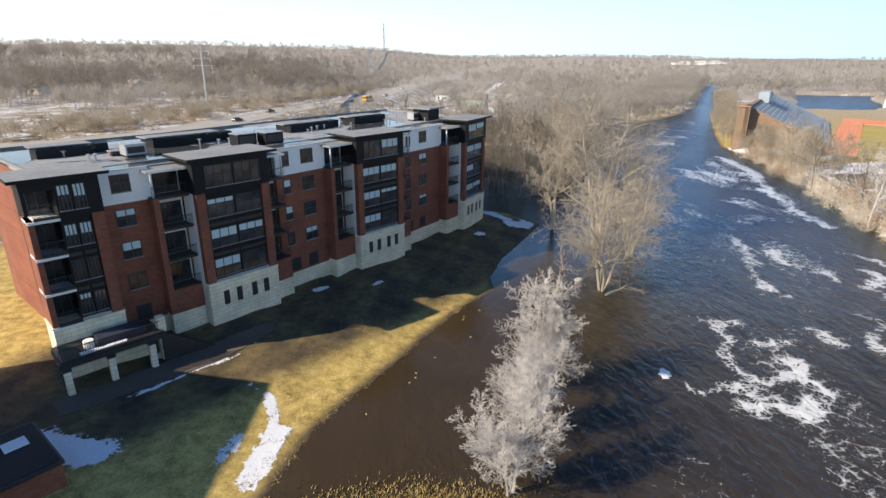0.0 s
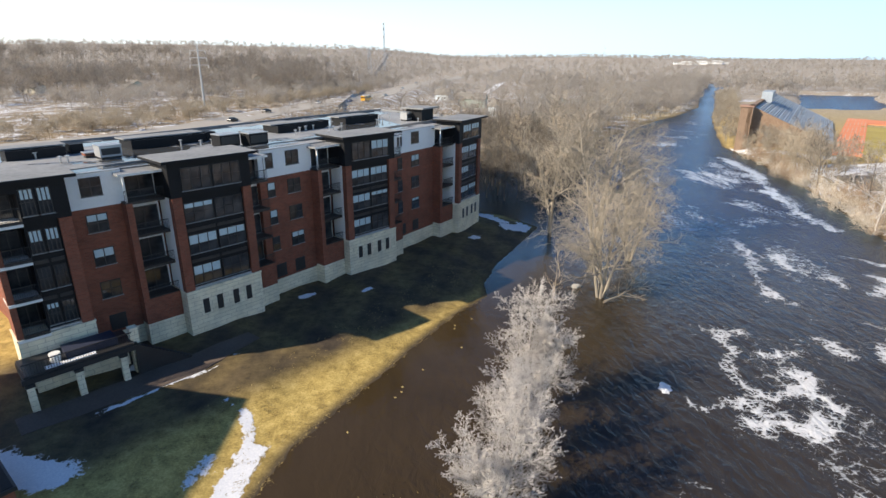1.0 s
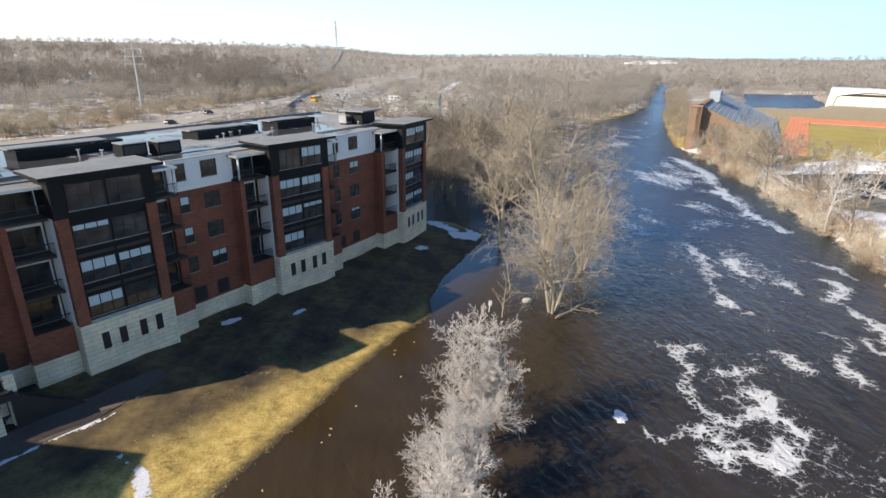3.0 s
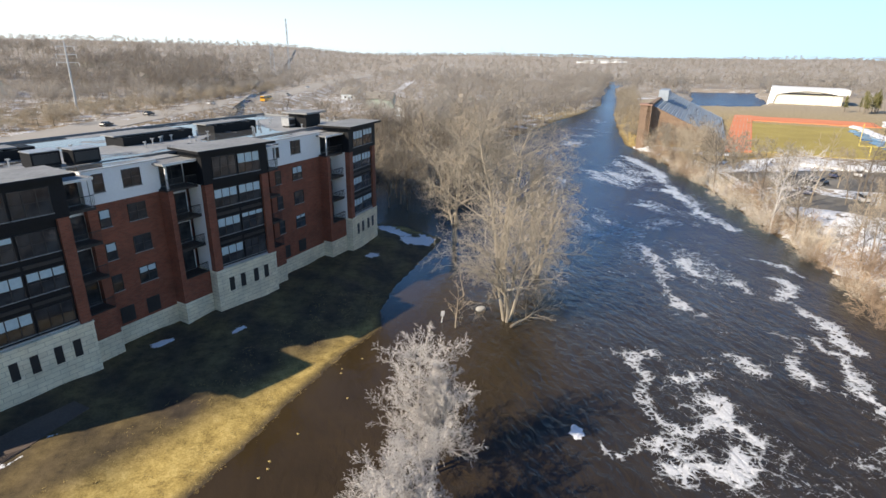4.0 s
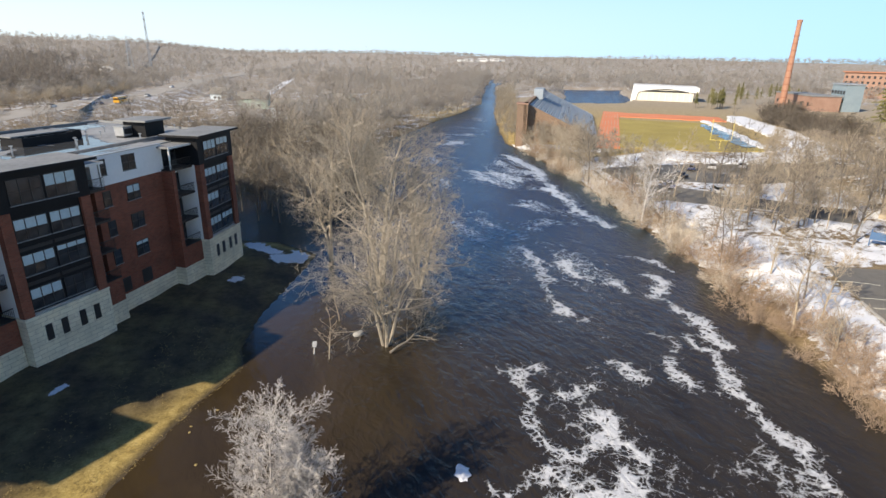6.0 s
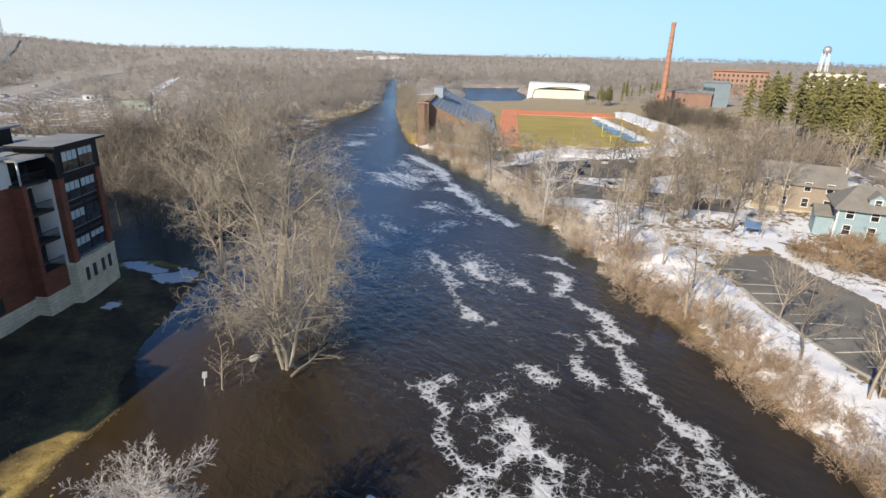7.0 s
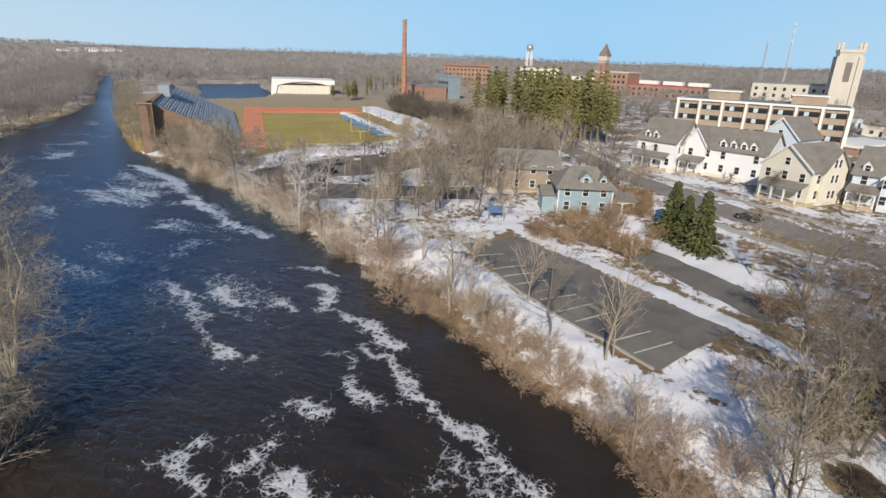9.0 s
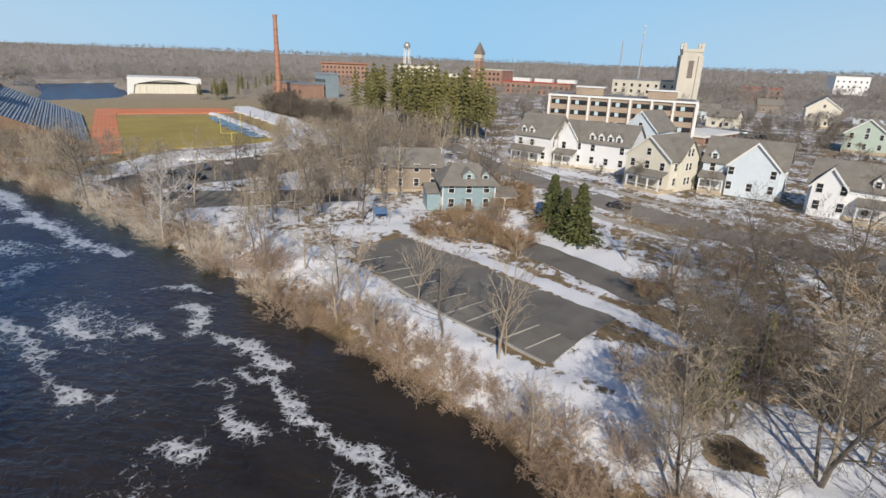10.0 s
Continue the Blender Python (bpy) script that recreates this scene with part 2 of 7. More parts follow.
def height(px, py):
    px, py = np.asarray(px, float), np.asarray(py, float)
    bank = polyline_distance(px, py, RIVER, True)
    wet = inside(px, py, RIVER)
    dr, dl = polyline_distance(px, py, RIGHT_BANK), polyline_distance(px, py, LEFT_BANK)
    right = dr < dl
    far = np.hypot(px - 10, py)
    left_h = 0.9 * ramp_up(bank, 0, 9) + 0.35 * ramp_up(bank, 9, 30) + 2.2 * ramp_up(bank, 45, 120)
    right_h = 1.9 * ramp_up(bank, 0, 8) + 0.7 * ramp_up(bank, 6, 16) + 2.6 * ramp_up(bank, 34, 75) + 1.4 * ramp_up(bank, 75, 140)
    field = ramp_up(py, 95, 130)
    right_h = right_h * (1 - field) + field * (1.6 * ramp_up(bank, 0, 8) + 0.8 * ramp_up(bank, 8, 40))
    left_h = np.where((py > 88) & (px > -30), left_h * 0.55, left_h)
    h = np.where(right, right_h, left_h) + 0.12 * waves(px, py, 9, 3) * ramp_up(bank, 0, 6)
    pile = 0.45 * np.exp(-((polyline_distance(px, py, SNOW_LINES[0][0]) / 2.8) ** 2)) * (0.7 + 0.5 * waves(px, py, 3.2, 14))
    h = h + np.where(right, pile, 0)
    h = np.where(wet, -1.6 * ramp_up(bank, 0, 5) - 0.02, h)
    pw = inside(px, py, POND)
    h = np.where(pw, -1.2 * ramp_up(polyline_distance(px, py, POND, True), 0, 6), h)
    hills = (22 + 7 * waves(px, py, 900, 5) + 3 * waves(px, py, 260, 8)) * ramp_up(far, 520, 1900) - 1.5
    left_rise = 23 * ramp_up(-px + 0.10 * py, -10, 330) * ramp_up(far, 300, 760)
    hills = hills + left_rise
    wet_far = ramp_up(bank, 5, 120)
    h = h + np.where(wet, 0, 2.6 * (1 - ramp_up(polyline_distance(px, py, HIGHWAY), 9, 24)))
    return h + np.where(wet | pw, 0, np.maximum(hills, 0) * wet_far)


# lines along which snow has been left: points, half width, amount
SNOW_LINES = [
    ([(82, 62), (77, 51), (70.5, 40), (64.5, 30.5), (60.3, 23.5), (56.6, 15.5), (53.2, 7.0), (51, 0), (48, -10), (45, -22)], 3.7, 1.2),
    ([(62, 8), (58, 3), (56, -4), (52, -14)], 6.0, 1.25),
    ([(-30.8, 26.4), (-26.2, 25.4)], 1.6, 1.0), ([(-15.4, 32.2), (-14.3, 29.5), (-13.9, 28.0)], 0.55, 0.8), ([(-13.7, 27.6), (-13.9, 25.6), (-14.2, 24.2), (-14.6, 22.6)], 1.0, 0.95), ([(-17.2, 33.4), (-16.4, 33.0)], 0.4, 0.7),
    ([(-17.1, 24.2), (-16.3, 26.8)], 0.8, 0.7), ([(-22.9, 39.7), (-21.7, 40.4)], 0.75, 0.95), ([(-26.6, 38.8), (-25.7, 39.4)], 0.6, 0.9), ([(-28.0, 34.8), (-26.8, 35.7)], 0.45, 0.85),
    ([(-14.1, 53.6), (-13.1, 54.6)], 0.6, 0.95), ([(-6.8, 55.2), (-6.3, 55.8)], 0.45, 0.9), ([(9.0, 75.0), (9.6, 76.2)], 1.0, 0.8),
    ([(13.4, 91), (13.9, 88), (14.9, 85.4)], 1.6, 1.0), ([(16.0, 82.2), (18.5, 82.4), (20.0, 84), (20.2, 88), (18.6, 91.5)], 1.9, 1.15),
    ([(-26.9, 31.7), (-24.7, 33.7), (-22.8, 36.0), (-19.6, 38.6)], 0.36, 0.72), ([(-18.6, 40.4), (-17.9, 41.0)], 0.35, 0.75),
    ([(103, 164), (110, 150), (118, 138)], 4.0, 1.0), ([(92, 112), (84, 92), (79, 74), (73, 58)], 3.0, 0.72), ([(128, 84), (112, 76), (100, 70)], 3.2, 0.85), ([(112, 70), (104, 60)], 2.0, 0.8),
    ([(108, 30), (101.6, 24.7), (95.3, 17.6), (92, 10.9), (89, 4)], 3.4, 1.1), ([(96, 46), (88.4, 34), (83, 23.5), (78.3, 15.5), (74.4, 8.6), (70.5, 4)], 1.5, 1.15),
    ([(124, 32), (116, 24), (108, 12), (101, -4)], 2.0, 0.75), ([(145, 30), (140, 16), (128, 2), (122, -14)], 2.6, 0.8), ([(170, 50), (158, 46)], 4.0, 0.8),
]


def steps(*runs):
    out = [runs[0][0]]
    for a, b, s in runs:
        out += list(np.linspace(a, b, max(2, int(round((b - a) / s)) + 1))[1:])
    return np.array(out)


def ground_z(x, y):
    return float(height(np.array([x]), np.array([y]))[0])


gx = steps((-4200, -1500, 180), (-1500, -400, 45), (-400, -90, 14), (-90, -38, 3), (-38, 26, 0.6), (26, 110, 0.9), (110, 200, 2.5), (200, 340, 5), (340, 420, 10), (420, 1500, 45), (1500, 4200, 180))
gy = steps((-900, -200, 60), (-200, -30, 10), (-30, 12, 1.0), (12, 96, 0.65), (96, 190, 2.5), (190, 560, 6), (560, 1500, 40), (1500, 4700, 160))


def sheet(name, xs, ys, zf, material):
    X, Y = np.meshgrid(xs, ys)
    Z = zf(X, Y)
    nx, ny = len(xs), len(ys)
    co = np.stack([X, Y, Z], -1).reshape(-1, 3)
    i = np.arange(nx * ny).reshape(ny, nx)
    quads = np.stack([i[:-1, :-1], i[:-1, 1:], i[1:, 1:], i[1:, :-1]], -1).reshape(-1, 4)
    me = bpy.data.meshes.new(name)
    me.from_pydata(co.tolist(), [], quads.tolist())
    me.shade_smooth()
    me.materials.append(material)
    return new(name, me), X.ravel(), Y.ravel()


def give(ob, name, values):
    a = ob.data.attributes.new(name, "FLOAT", "POINT")
    a.data.foreach_set("value", np.asarray(values, np.float32))


def make_ground_material():
    m, t, b = shader("spring_ground")
    co = coords(t)
    n1, n2, n3 = fuzz(t, co, 0.9, 8, 0.7), fuzz(t, co, 0.13, 5, 0.6), fuzz(t, co, 6.0, 5, 0.7)
    lawn = ramp(t, calc(t, "ADD", calc(t, "MULTIPLY", n1, 0.6), calc(t, "MULTIPLY", n3, 0.4)),
                [(0.36, (0.19, 0.13, 0.038)), (0.5, (0.46, 0.33, 0.10)), (0.64, (0.68, 0.51, 0.19))])
    litter = ramp(t, calc(t, "ADD", calc(t, "MULTIPLY", n1, 0.5), calc(t, "MULTIPLY", n3, 0.5)),
                  [(0.36, (0.10, 0.07, 0.045)), (0.52, (0.20, 0.145, 0.095)), (0.66, (0.32, 0.25, 0.17))])
    col = mixc(t, attr(t, "lawn"), litter, lawn)
    # far ground fades to a pale tone, aerial haze put into its colour
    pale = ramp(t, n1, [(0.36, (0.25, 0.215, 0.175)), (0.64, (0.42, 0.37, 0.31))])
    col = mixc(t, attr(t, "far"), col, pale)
    # wet earth colour, kept dark to paint the block's shade on the lawn too
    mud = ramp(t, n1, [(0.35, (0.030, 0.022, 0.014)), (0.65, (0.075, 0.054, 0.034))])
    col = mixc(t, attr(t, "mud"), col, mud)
    dens = attr(t, "snow")
    edge = calc(t, "MULTIPLY_ADD", calc(t, "ADD", calc(t, "ADD", calc(t, "MULTIPLY", n1, 0.5), calc(t, "MULTIPLY", n2, 0.35)), calc(t, "MULTIPLY", n3, 0.15)), 1.7, -0.35)
    k = calc(t, "ADD", edge, calc(t, "MULTIPLY", dens, 0.62))
    mask = ramp(t, k, [(0.80, (0, 0, 0)), (0.845, (1, 1, 1))])
    white = ramp(t, n3, [(0.3, (0.64, 0.67, 0.72)), (0.7, (0.85, 0.86, 0.88))])
    col = mixc(t, mask, col, white)
    t.links.new(col, b.inputs["Base Color"])
    b.inputs["Roughness"].default_value = 0.9
    bump(t, b, calc(t, "ADD", n3, calc(t, "MULTIPLY", mask, 1.5)), 0.6, 0.05)
    return m


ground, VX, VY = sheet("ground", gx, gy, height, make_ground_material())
tagged(ground, "tan spring grass, leaf litter and melting snow banks", "ground", kind="structure")
bank = polyline_distance(VX, VY, RIVER, True)
on_right = polyline_distance(VX, VY, RIGHT_BANK) < polyline_distance(VX, VY, LEFT_BANK)
snow = np.where(on_right, 0.56 - 0.08 * ramp_up(bank, 60, 130), 0.43 + 0.02 * ramp_up(bank, 60, 200))
strip = on_right & (VY < 44) & (VY > -40)
snow = np.where(strip, np.where(bank < 6.5, 0.22, np.where(bank > 28, 0.53, 0.36)), snow)
snow = np.where(on_right & (VY >= 44) & (VY < 125) & (bank < 45), 0.59, snow)
snow = np.where(~on_right & (VY < 95) & (VX > -60), 0.0, snow)
snow = np.where(bank < 2.0, 0.0, snow)
snow = np.where(np.hypot(VX, VY) > 420, 0.36, snow)
snow = np.where(on_right & (VX > 105) & (VX < 420) & (VY > 130) & (VY < 340), 0.18, snow)
for pts, wide, much in SNOW_LINES:
    d = polyline_distance(VX, VY, pts)
    snow = np.maximum(snow, much * np.exp(-((d / (1.12 * wide)) ** 2)))
hollow = np.hypot(VX - 53.6, (VY - 0.6) * 1.25) + 0.5 * waves(VX, VY, 2.5, 44)
litter = 1 - ramp_up(np.abs(waves(VX, VY, 5, 45)), 0.1, 0.5)
snow = np.where(on_right & (VY < 12) & (VY > -40) & (bank > 3), snow * (1 - 0.25 * litter), snow)
snow = np.where(hollow < 2.1, 0.0, snow)
give(ground, "snow", np.where(bank < 1.0, 0.0, snow))
lawn = np.where(~on_right & (VX > -60) & (VY < 92), 1.0, np.where((VX > 105) & (VY > 130) & (VY < 340), 0.75, 0.15))
give(ground, "lawn", lawn)
# amount of painted haze, growing with distance from the origin
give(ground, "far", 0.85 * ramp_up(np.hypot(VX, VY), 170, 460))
# band along the block: garden bed, widened and darkened as painted shade
foot_dist = polyline_distance(VX, VY, [(-30, 34), (-14, 49), (0, 63), (11, 80)])
bed_shade = (1 - ramp_up(foot_dist, 8.0, 12.0)) * (0.9 + 0.1 * waves(VX, VY, 6, 12))
give(ground, "mud", np.where(inside(VX, VY, RIVER), 1.0, np.maximum(np.maximum(1 - ramp_up(bank, 0.2, 1.6), bed_shade), hollow < 2.0)))


# ---- river ----
def make_water():
    m, t, b = shader("muddy_river_water")
    co = coords(t)
    flow = coords(t, (1.0, 0.55, 1.0), radians(-31))
    swirl = fuzz(t, flow, 0.10, 4, 0.6, 1.2)
    deep = ramp(t, swirl, [(0.3, (0.024, 0.020, 0.016)), (0.7, (0.042, 0.034, 0.026))])
    silt = ramp(t, swirl, [(0.3, (0.036, 0.025, 0.012)), (0.7, (0.060, 0.041, 0.020))])
    deep = mixc(t, attr(t, "silt"), deep, silt)
    # froth: a lace of bubble rims, crumbled by two finer scales, thick along the drift lines
    warp = node(t, "ShaderNodeTexNoise", Scale=0.55, Detail=3.0, Roughness=0.6)
    t.links.new(co, warp.inputs["Vector"])
    push = node(t, "ShaderNodeVectorMath")
    push.operation = "MULTIPLY_ADD"
    t.links.new(warp.outputs["Color"], push.inputs[0])
    push.inputs[1].default_value = (1.5, 1.5, 0.0)
    t.links.new(co, push.inputs[2])
    rims = []
    for size in (0.75, 2.1):
        v = node(t, "ShaderNodeTexVoronoi", Scale=size)
        v.feature, v.voronoi_dimensions = "DISTANCE_TO_EDGE", "2D"
        t.links.new(push.outputs[0], v.inputs["Vector"])
        rims.append(calc(t, "SUBTRACT", 1.0, calc(t, "MULTIPLY", v.outputs["Distance"], 4.2)))
    lace = calc(t, "MAXIMUM", rims[0], calc(t, "MULTIPLY", rims[1], 0.86))
    crumb, grain = fuzz(t, co, 0.95, 5, 0.7, 0.3), fuzz(t, co, 5.0, 5, 0.8)
    where = ramp(t, fuzz(t, flow, 0.085, 4, 0.6, 0.6), [(0.44, (0, 0, 0)), (0.64, (1, 1, 1))])
    thick = calc(t, "ADD", attr(t, "foam"), calc(t, "MULTIPLY", where, calc(t, "MULTIPLY", attr(t, "froth"), 0.92)))
    k = calc(t, "ADD", calc(t, "MULTIPLY", thick, 0.78), calc(t, "MULTIPLY", calc(t, "SUBTRACT", lace, 1.0), 0.52))
    k = calc(t, "ADD", k, calc(t, "MULTIPLY", calc(t, "SUBTRACT", crumb, 0.5), 1.5))
    k = calc(t, "ADD", k, calc(t, "MULTIPLY", calc(t, "SUBTRACT", grain, 0.5), 1.0))
    foam = ramp(t, k, [(0.36, (0, 0, 0)), (0.66, (1, 1, 1))])
    foam = calc(t, "MULTIPLY", foam, ramp(t, thick, [(0.10, (0, 0, 0)), (0.22, (1, 1, 1))]))
    col = mixc(t, foam, deep, ramp(t, grain, [(0.3, (0.50, 0.51, 0.52)), (0.7, (0.74, 0.75, 0.77))]))
    t.links.new(col, b.inputs["Base Color"])
    t.links.new(calc(t, "MULTIPLY_ADD", foam, 0.5, calc(t, "MULTIPLY_ADD", attr(t, "swift"), 0.16, 0.06)), b.inputs["Roughness"])
    # raised IOR upriver and a blue tint put sky blue into the reflection
    t.links.new(calc(t, "MULTIPLY_ADD", attr(t, "swift"), 0.90, 1.33), b.inputs["IOR"])
    t.links.new(calc(t, "MULTIPLY_ADD", attr(t, "swift"), 0.5, 0.5), b.inputs["Specular IOR Level"])
    b.inputs["Specular Tint"].default_value = (0.20, 0.58, 1.0, 1)
    rip = calc(t, "ADD", fuzz(t, flow, 1.1, 5, 0.6, 0.6), calc(t, "MULTIPLY", fuzz(t, flow, 0.25, 3), 1.6))
    h = calc(t, "ADD", calc(t, "MULTIPLY", rip, attr(t, "rough")), calc(t, "MULTIPLY", foam, 0.25))
    bump(t, b, h, 0.9, 0.36)
    return m


wx = steps((-900, -60, 80), (-60, -20, 5), (-20, 100, 0.7), (100, 300, 5), (300, 900, 60))
wy = steps((-500, -40, 40), (-40, 0, 2), (0, 110, 0.7), (110, 330, 4), (330, 1200, 60))
water, WX, WY = sheet("river", wx, wy, lambda x, y: 0 * x, make_water())
tagged(water, "brown flooded river with white foam streaks", "river", kind="structure")
# drift lines of foam: points, half width, amount
FOAM_LINES = [
    ([(93.2, 149.2), (89.8, 127.6), (77.6, 101.7), (74.3, 90.5), (73.2, 82.7), (72.1, 77.6)], 1.3, 1.00),
    ([(63.6, 65.2), (66.8, 63.0), (66.3, 57.8)], 0.8, 0.90),
    ([(61.7, 57.6), (62.4, 55.4), (57.3, 52.1), (57.1, 48.8), (56.9, 45.7), (55.2, 42.0), (54.8, 39.6)], 1.1, 1.10),
    ([(50.1, 44.3), (49.9, 41.8), (46.6, 39.3), (44.7, 35.7)], 1.2, 0.80),
    ([(52.5, 43.5), (52.0, 39.9), (50.2, 36.0), (48.3, 32.7), (47.0, 30.2), (47.1, 28.2), (46.6, 25.9)], 1.0, 1.10),
    ([(46.6, 28.6), (44.9, 24.8), (44.1, 21.5), (42.7, 19.0)], 1.0, 1.10),
    ([(41.4, 25.8), (43.2, 24.1), (42.7, 21.5)], 1.9, 0.80),
    ([(46.0, 27.5), (44.7, 23.1), (41.8, 18.1), (41.0, 14.6), (40.4, 11.4)], 1.0, 1.00),
    ([(43.9, 27.4), (41.7, 24.7), (41.4, 21.2), (38.7, 18.2), (36.9, 16.4)], 1.6, 0.85),
    ([(51.9, 75.4), (50.4, 69.1), (48.3, 63.8), (45.1, 58.5), (43.9, 52.8)], 0.8, 0.85),
    ([(53.7, 66.8), (52.1, 62.6), (53.4, 60.1)], 0.7, 0.70),
    ([(44.3, 51.1), (48.7, 49.7)], 0.7, 0.55),
    ([(55.3, 58.5), (55.1, 55.6)], 0.7, 0.60),
    ([(31.3, 44.5), (34.7, 43.8)], 0.8, 0.80),
    ([(31.3, 44.0), (30.7, 41.5), (29.7, 38.5), (28.3, 36.0), (28.6, 33.3), (29.7, 31.9), (32.1, 32.6), (34.6, 33.7), (34.6, 35.7)], 0.9, 0.95),
    ([(34.6, 33.7), (33.3, 31.1), (34.4, 29.4)], 0.8, 0.70),
    ([(33.4, 39.2), (36.9, 38.9)], 0.8, 0.80),
    ([(42.0, 40.7), (42.1, 38.5)], 0.9, 0.85),
    ([(22.3, 32.3), (22.7, 31.0), (24.9, 31.5), (27.7, 31.2), (27.8, 28.8), (30.3, 27.4), (31.7, 29.0)], 0.9, 0.95),
    ([(25.3, 29.2), (25.3, 27.9), (26.5, 28.0)], 1.3, 1.10),
    ([(63.5, 98.0), (66.4, 96.3)], 1.0, 0.60),
    ([(47.5, 80.3), (50.2, 80.5)], 0.9, 0.70),
    ([(69.8, 121.8), (72.9, 118.9)], 1.2, 0.60),
    ([(77.9, 113.1), (83.1, 111.7)], 1.0, 0.70),
]
foam = np.zeros(WX.shape)
wob = 0.5 * waves(WX, WY, 4.5, 22), 0.5 * waves(WX, WY, 4.5, 23)
for pts, wide, much in FOAM_LINES:
    d = polyline_distance(WX + wob[0], WY + wob[1], pts)
    foam = np.maximum(foam, much * np.exp(-((d / (wide * (1 + 0.4 * waves(WX, WY, 6, 21)))) ** 2)))
mid = polyline_distance(WX, WY, [(24, 5), (36, 32), (48, 60), (68, 105), (84, 150), (112, 215), (150, 270), (250, 450)])
still = np.maximum(np.exp(-((polyline_distance(WX, WY, LEFT_BANK) / 13) ** 2)), np.exp(-((polyline_distance(WX, WY, RIGHT_BANK) / 4) ** 2)))
give(water, "foam", foam)
give(water, "froth", np.exp(-((mid / 18) ** 4)) * (1 - still) * (0.74 + 0.55 * ramp_up(WY, 45, 110)))
give(water, "silt", np.exp(-((polyline_distance(WX, WY, LEFT_BANK) / 19) ** 4)))
# where the painted blue sheen sets in, by place up the river
give(water, "swift", ramp_up(WY + 0.35 * WX, 42, 115))
give(water, "rough", (1.0 - 0.88 * still) * (0.7 + 0.9 * ramp_up(WY, 40, 120) + 0.5 * ramp_up(WY, 110, 240)))


# ---- roads, lots, paths and snow banks that lie on the ground ----


def along(pts, s):
    """The point s metres along a line, and its direction."""
    for a, b in zip(pts, pts[1:]):
        n = math.dist(a, b)
        if s <= n:
            k = s / n
            return a[0] + (b[0] - a[0]) * k, a[1] + (b[1] - a[1]) * k, (b[0] - a[0]) / n, (b[1] - a[1]) / n
        s -= n
    return pts[-1][0], pts[-1][1], 0.0, 1.0


def ribbon(name, pts, width, lift, material, label, category, step=1.5, ragged=0.0, seed=1, kind="structure", thick=0.12, crown=0.0, inside_step=1.6):
    """A strip draped over the ground along a line, with a real edge. width: one number or one for each point."""
    r = random.Random(seed)
    lens = [0.0]
    for a, b in zip(pts, pts[1:]):
        lens.append(lens[-1] + math.dist(a, b))
    n = max(2, int(lens[-1] / step))
    wide = [width] * len(pts) if isinstance(width, (int, float)) else width
    rows = []
    for i in range(n + 1):
        s = lens[-1] * i / n
        j = max(k for k in range(len(pts) - 1) if lens[k] <= s + 1e-9)
        f = (s - lens[j]) / (lens[j + 1] - lens[j])
        x, y = pts[j][0] + (pts[j + 1][0] - pts[j][0]) * f, pts[j][1] + (pts[j + 1][1] - pts[j][1]) * f
        a = pts[max(j - 1, 0)] if f < 0.5 else pts[j]
        b = pts[j + 1] if f < 0.5 else pts[min(j + 2, len(pts) - 1)]
        dx, dy = b[0] - a[0], b[1] - a[1]
        k = math.hypot(dx, dy)
        w = wide[j] + (wide[j + 1] - wide[j]) * f
        rows.append((x, y, dy / k, -dx / k, w))
    m = max(2, int(max(wide) / inside_step))
    P = []
    for x, y, nx, ny, w in rows:
        e0, e1 = r.uniform(-ragged, ragged), r.uniform(-ragged, ragged)
        P.append([(x + nx * o, y + ny * o) for o in ((-w / 2 + e0) + (w + e1 - e0) * c / m for c in range(m + 1))])
    P = np.array(P)
    Z = height(P[..., 0], P[..., 1]) + lift
    if crown:
        c = np.linspace(-1, 1, m + 1)
        Z = Z + crown * (1 - c ** 2)[None, :] * (0.6 + 0.4 * waves(P[..., 0], P[..., 1], 5, seed))
    nr, nc = Z.shape
    top = np.concatenate([P, Z[..., None]], -1).reshape(-1, 3)
    low = top.copy()
    low[:, 2] -= thick + lift
    idx = np.arange(nr * nc).reshape(nr, nc)
    faces = np.stack([idx[:-1, :-1], idx[1:, :-1], idx[1:, 1:], idx[:-1, 1:]], -1).reshape(-1, 4).tolist()
    rim = list(idx[0, :]) + list(idx[1:, -1]) + list(idx[-1, -2::-1]) + list(idx[-2:0:-1, 0])
    o = nr * nc
    for a, b in zip(rim, rim[1:] + rim[:1]):
        faces.append((int(a), int(b), int(b) + o, int(a) + o))
    me = bpy.data.meshes.new(name)
    me.from_pydata(np.concatenate([top, low]).tolist(), [], faces)
    me.materials.append(material)
    return tagged(new(name, me), label, category, kind=kind)


ORANGE = plain("orange_running_track", (0.62, 0.20, 0.09), (0.76, 0.28, 0.14), 0.85, 4, 0.1)
TURF = plain("yellowed_turf", (0.27, 0.21, 0.055), (0.44, 0.35, 0.10), 0.95, 1.5, 0.06)
DRYROAD = plain("pale_dry_asphalt", (0.30, 0.28, 0.25), (0.40, 0.37, 0.33), 0.95, 4, 0.08)
STREETWAY = plain("worn_grey_street", (0.17, 0.155, 0.14), (0.26, 0.24, 0.215), 0.95, 5, 0.2)
PAINT = plain("pale_line_paint", (0.42, 0.40, 0.33), (0.58, 0.56, 0.48), 0.8, 9, 1)

ribbon("road", HIGHWAY, 15, 0.12, DRYROAD, "pale dry asphalt highway", "road", 12, inside_step=5)
ribbon("road", [(-150, 150), (-100, 142), (-72, 166)], 7, 0.14, DRYROAD, "pale dry asphalt side road", "road", 8, inside_step=3)
